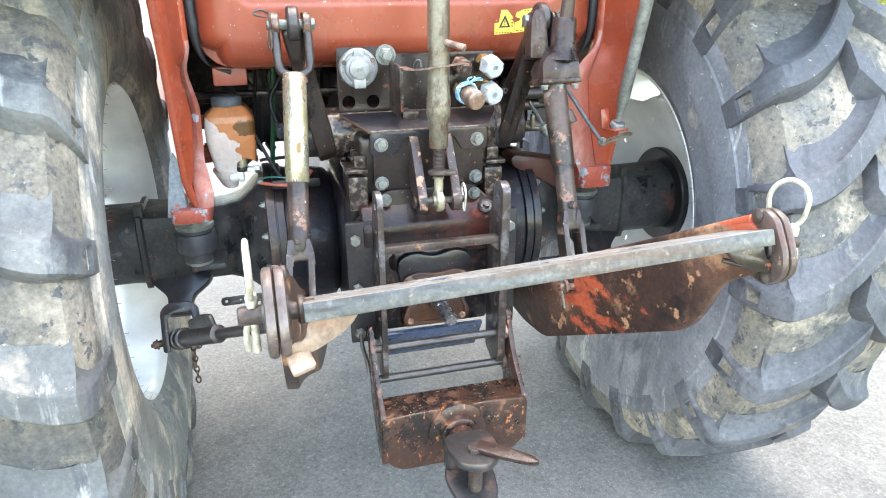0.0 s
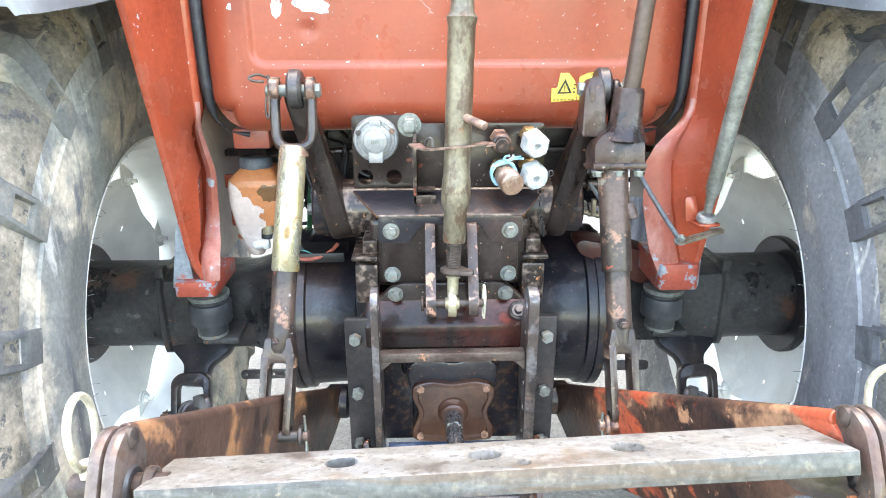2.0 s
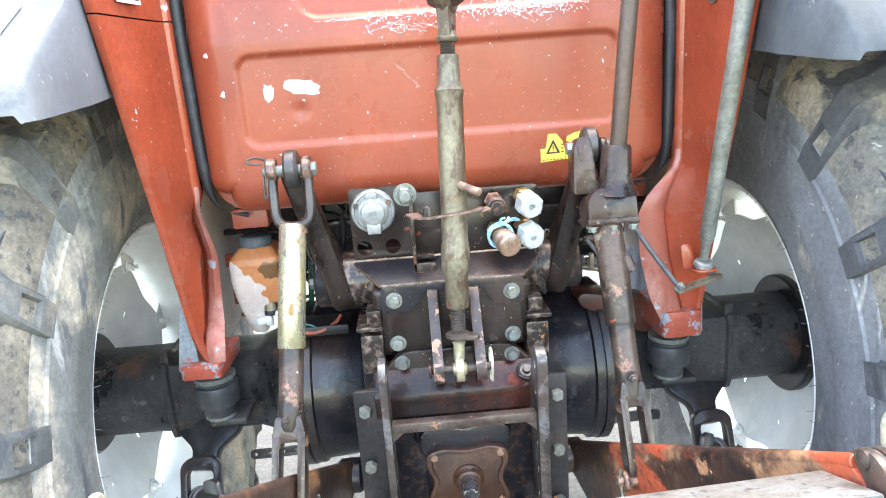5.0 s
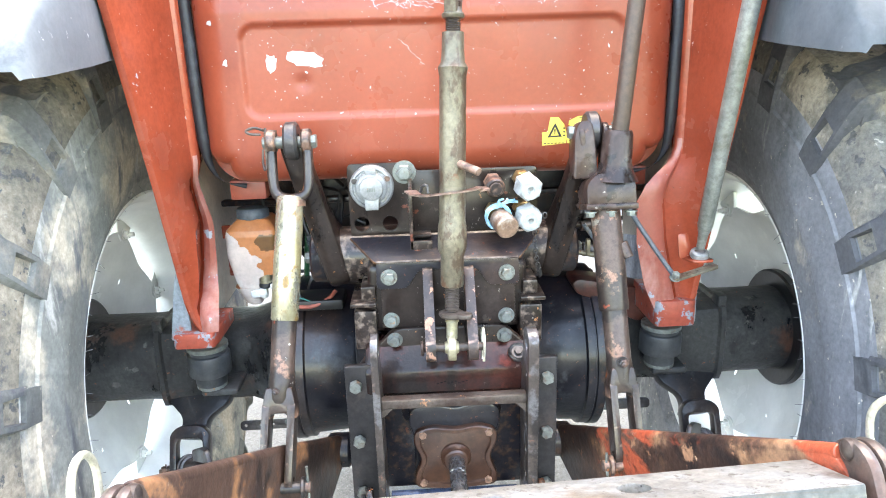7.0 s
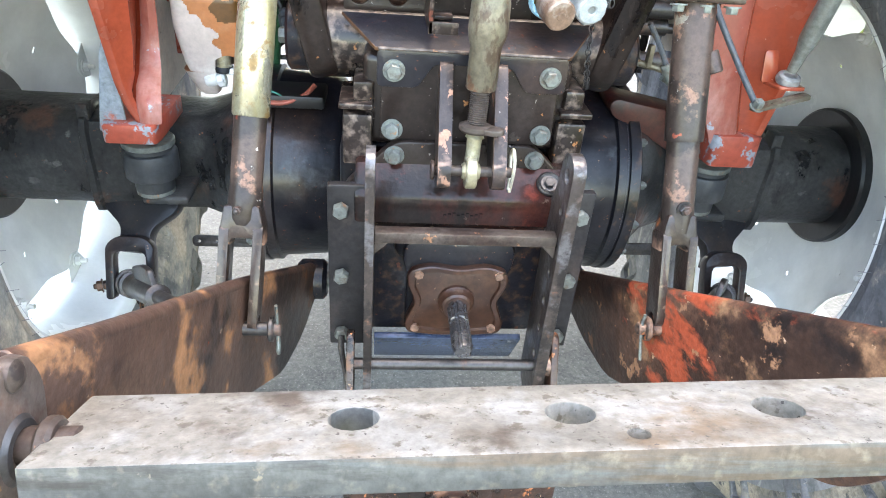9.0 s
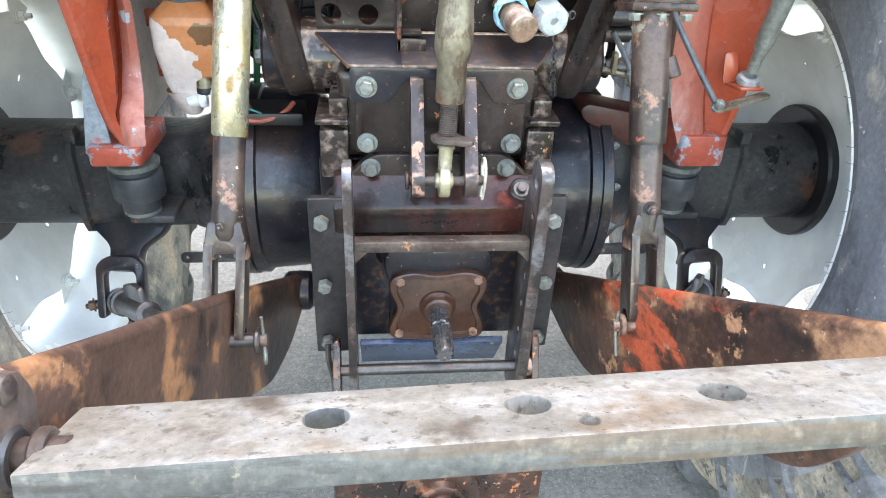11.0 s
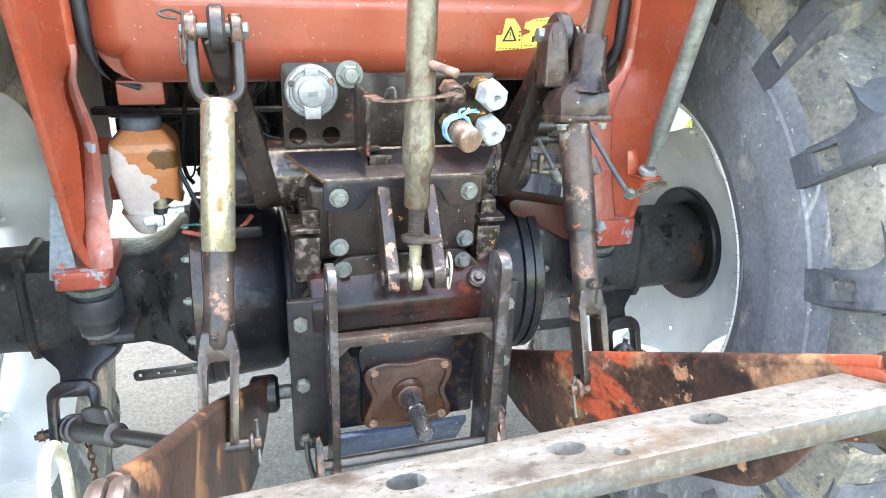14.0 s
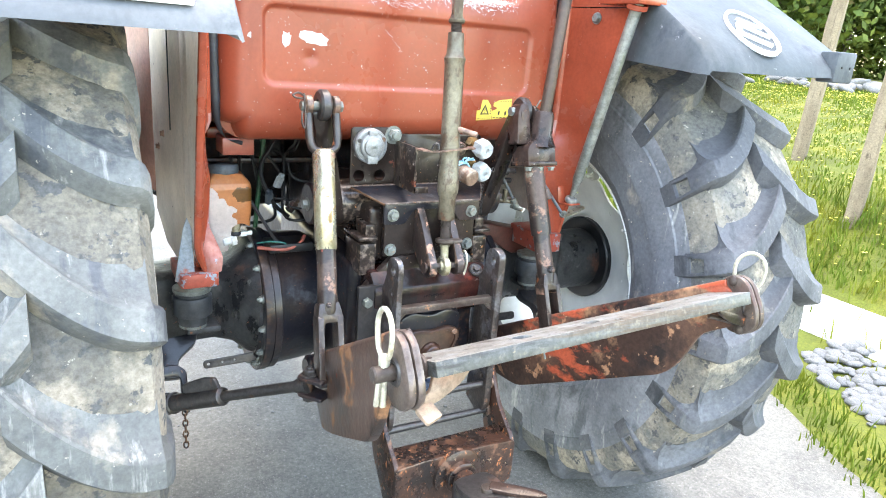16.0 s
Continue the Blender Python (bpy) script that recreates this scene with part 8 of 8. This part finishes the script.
bm = B()
lathe(bm, (-0.445, 0.275, 1.098), (0, 0, -1), [(0, 0), (0, 0.017), (0.004, 0.019), (0.011, 0.018), (0.014, 0.012), (0.014, 0)], 24)
part("collar", bm, SEAL, outlet, "black rubber collar")
bm = B()
cyl(bm, (-0.482, 0.27, 1.068), (-0.442, 0.27, 1.076), 0.013, seg=20, bevel=0.003)
cyl(bm, (-0.458, 0.27, 1.07), (-0.444, 0.27, 1.0735), 0.0165, seg=8, bevel=0.002)
box(bm, (-0.472, 0.262, 1.072), (-0.452, 0.278, 1.086), 0.003)
part("hose_fitting", bm, PIPE_WHITE, res, "white plastic hose fitting")
bm = B()
box(bm, (-0.437, 0.262, 1.083), (-0.412, 0.28, 1.096), 0.003)
box(bm, (-0.412, 0.264, 1.086), (-0.398, 0.278, 1.098), 0.002)
part("wire_connector", bm, PIPE_WHITE, res, "white plug with wires")
bm = B()
box(bm, (-0.55, 0.33, 1.1), (-0.52, 0.37, 1.15), 0.004)
box(bm, (-0.56, 0.34, 1.2), (-0.4, 0.352, 1.235), 0.003)
part("bracket", bm, RED_WORN, res)
res.location += Vector((-0.011, 0.06, -0.014))

# ---- hoses and wires ----


def cable(name, ctrl, r, m, label, category):
    bm = B()
    pipe(bm, curve_points(ctrl, 7), r, 8)
    solo(name, bm, m, ctrl[0], label, category)


cable("hose", [(-0.343, 0.45, 1.345), (-0.35, 0.452, 1.25), (-0.364, 0.452, 1.12), (-0.376, 0.45, 0.99)], 0.0075, GREEN_HOSE, "green hose hanging behind the reservoir", "hose")
cable("cable", [(-0.46, 0.4, 1.3), (-0.42, 0.34, 1.19), (-0.37, 0.27, 1.09), (-0.34, 0.25, 1.045)], 0.005, BLACK_CABLE, "black cable running down to the drum", "cable")
cable("cable", [(-0.3, 0.45, 1.34), (-0.36, 0.42, 1.25), (-0.33, 0.4, 1.15), (-0.28, 0.4, 1.1)], 0.006, BLACK_CABLE, "black cable sagging under the tank", "cable")
cable("wire", [(-0.41, 0.27, 1.062), (-0.38, 0.25, 1.07), (-0.345, 0.24, 1.068), (-0.325, 0.25, 1.055), (-0.315, 0.27, 1.06)], 0.0022, TEAL_WIRE, "thin teal wire over the drum", "wire")
cable("wire", [(-0.41, 0.26, 1.052), (-0.37, 0.24, 1.05), (-0.33, 0.24, 1.047), (-0.29, 0.25, 1.06), (-0.27, 0.27, 1.075)], 0.005, RED_WIRE, "faded red wire lying over the drum", "wire")
cable("hose", [(0.3, 0.3, 1.3), (0.33, 0.32, 1.24), (0.39, 0.34, 1.2), (0.41, 0.4, 1.1)], 0.009, BLACK_CABLE, "black hose beside the rockshaft", "hose")
bm = B()
for y, z in ((0.2, 1.27), (0.22, 1.235), (0.19, 1.18)):
    cyl(bm, (0.3, y, z), (0.42, y + 0.01, z - 0.005), 0.009, seg=12)
    lathe(bm, (0.33, y, z), (1, 0, 0), [(0, 0.009), (0.0, 0.016), (0.05, 0.016), (0.05, 0.009)], 14)
solo("hydraulic_line", bm, DARK_STEEL, (0.36, 0.2, 1.18), "dark hydraulic lines and fittings beside the lift arm", "hydraulic line")
bm = B()
box(bm, (-0.38, 0.24, 1.035), (-0.25, 0.33, 1.062), 0.006)
solo("junction_plate", bm, BLACK_CABLE, (-0.32, 0.28, 1.03), "black plate with wires on top of the drum", "plate")

# tangle of dark cables and connectors in the space behind the reservoir
rng = random.Random(23)
for k in range(11):
    x, y = -0.43 + 0.022 * k, rng.uniform(0.42, 0.68)
    top_z, low_z = 1.34, rng.uniform(1.06, 1.2)
    mid = Vector((x + rng.uniform(-0.06, 0.06), y + rng.uniform(-0.05, 0.05), rng.uniform(1.16, 1.28)))
    cable("cable", [(x, y, top_z), (x + rng.uniform(-0.03, 0.03), y, 1.3), tuple(mid), (x + rng.uniform(-0.07, 0.09), y - 0.04, low_z + 0.02), (x + rng.uniform(-0.1, 0.12), y - 0.06, low_z)], rng.uniform(0.0025, 0.006), BLACK_CABLE, "thin black cable in a tangle under the tank", "cable")
for x, y, z, m, label in ((-0.3, 0.44, 1.2, WHITE_PLASTIC, "grubby white wire connector hanging under the tank"), (-0.34, 0.4, 1.16, CAP_PLASTIC, "dull grey wire connector hanging under the tank"), (-0.27, 0.4, 1.13, DARK_STEEL, "dark wire connector above the drum"), (-0.37, 0.5, 1.1, BLACK_CABLE, "black plug hanging beside the green hose")):
    bm = B()
    box(bm, (-0.011, -0.008, -0.018), (0.011, 0.008, 0.018), 0.003)
    box(bm, (-0.008, -0.006, 0.018), (0.008, 0.006, 0.03), 0.002)
    bmesh.ops.rotate(bm, verts=bm.verts, cent=(0, 0, 0), matrix=Euler((0.3, 0.6 * (x + 0.32) * 20, 0.5)).to_matrix())
    bmesh.ops.translate(bm, verts=bm.verts, vec=(x, y, z))
    solo("wire_connector", bm, m, (x, y, z), label, "connector", "wire connectors")
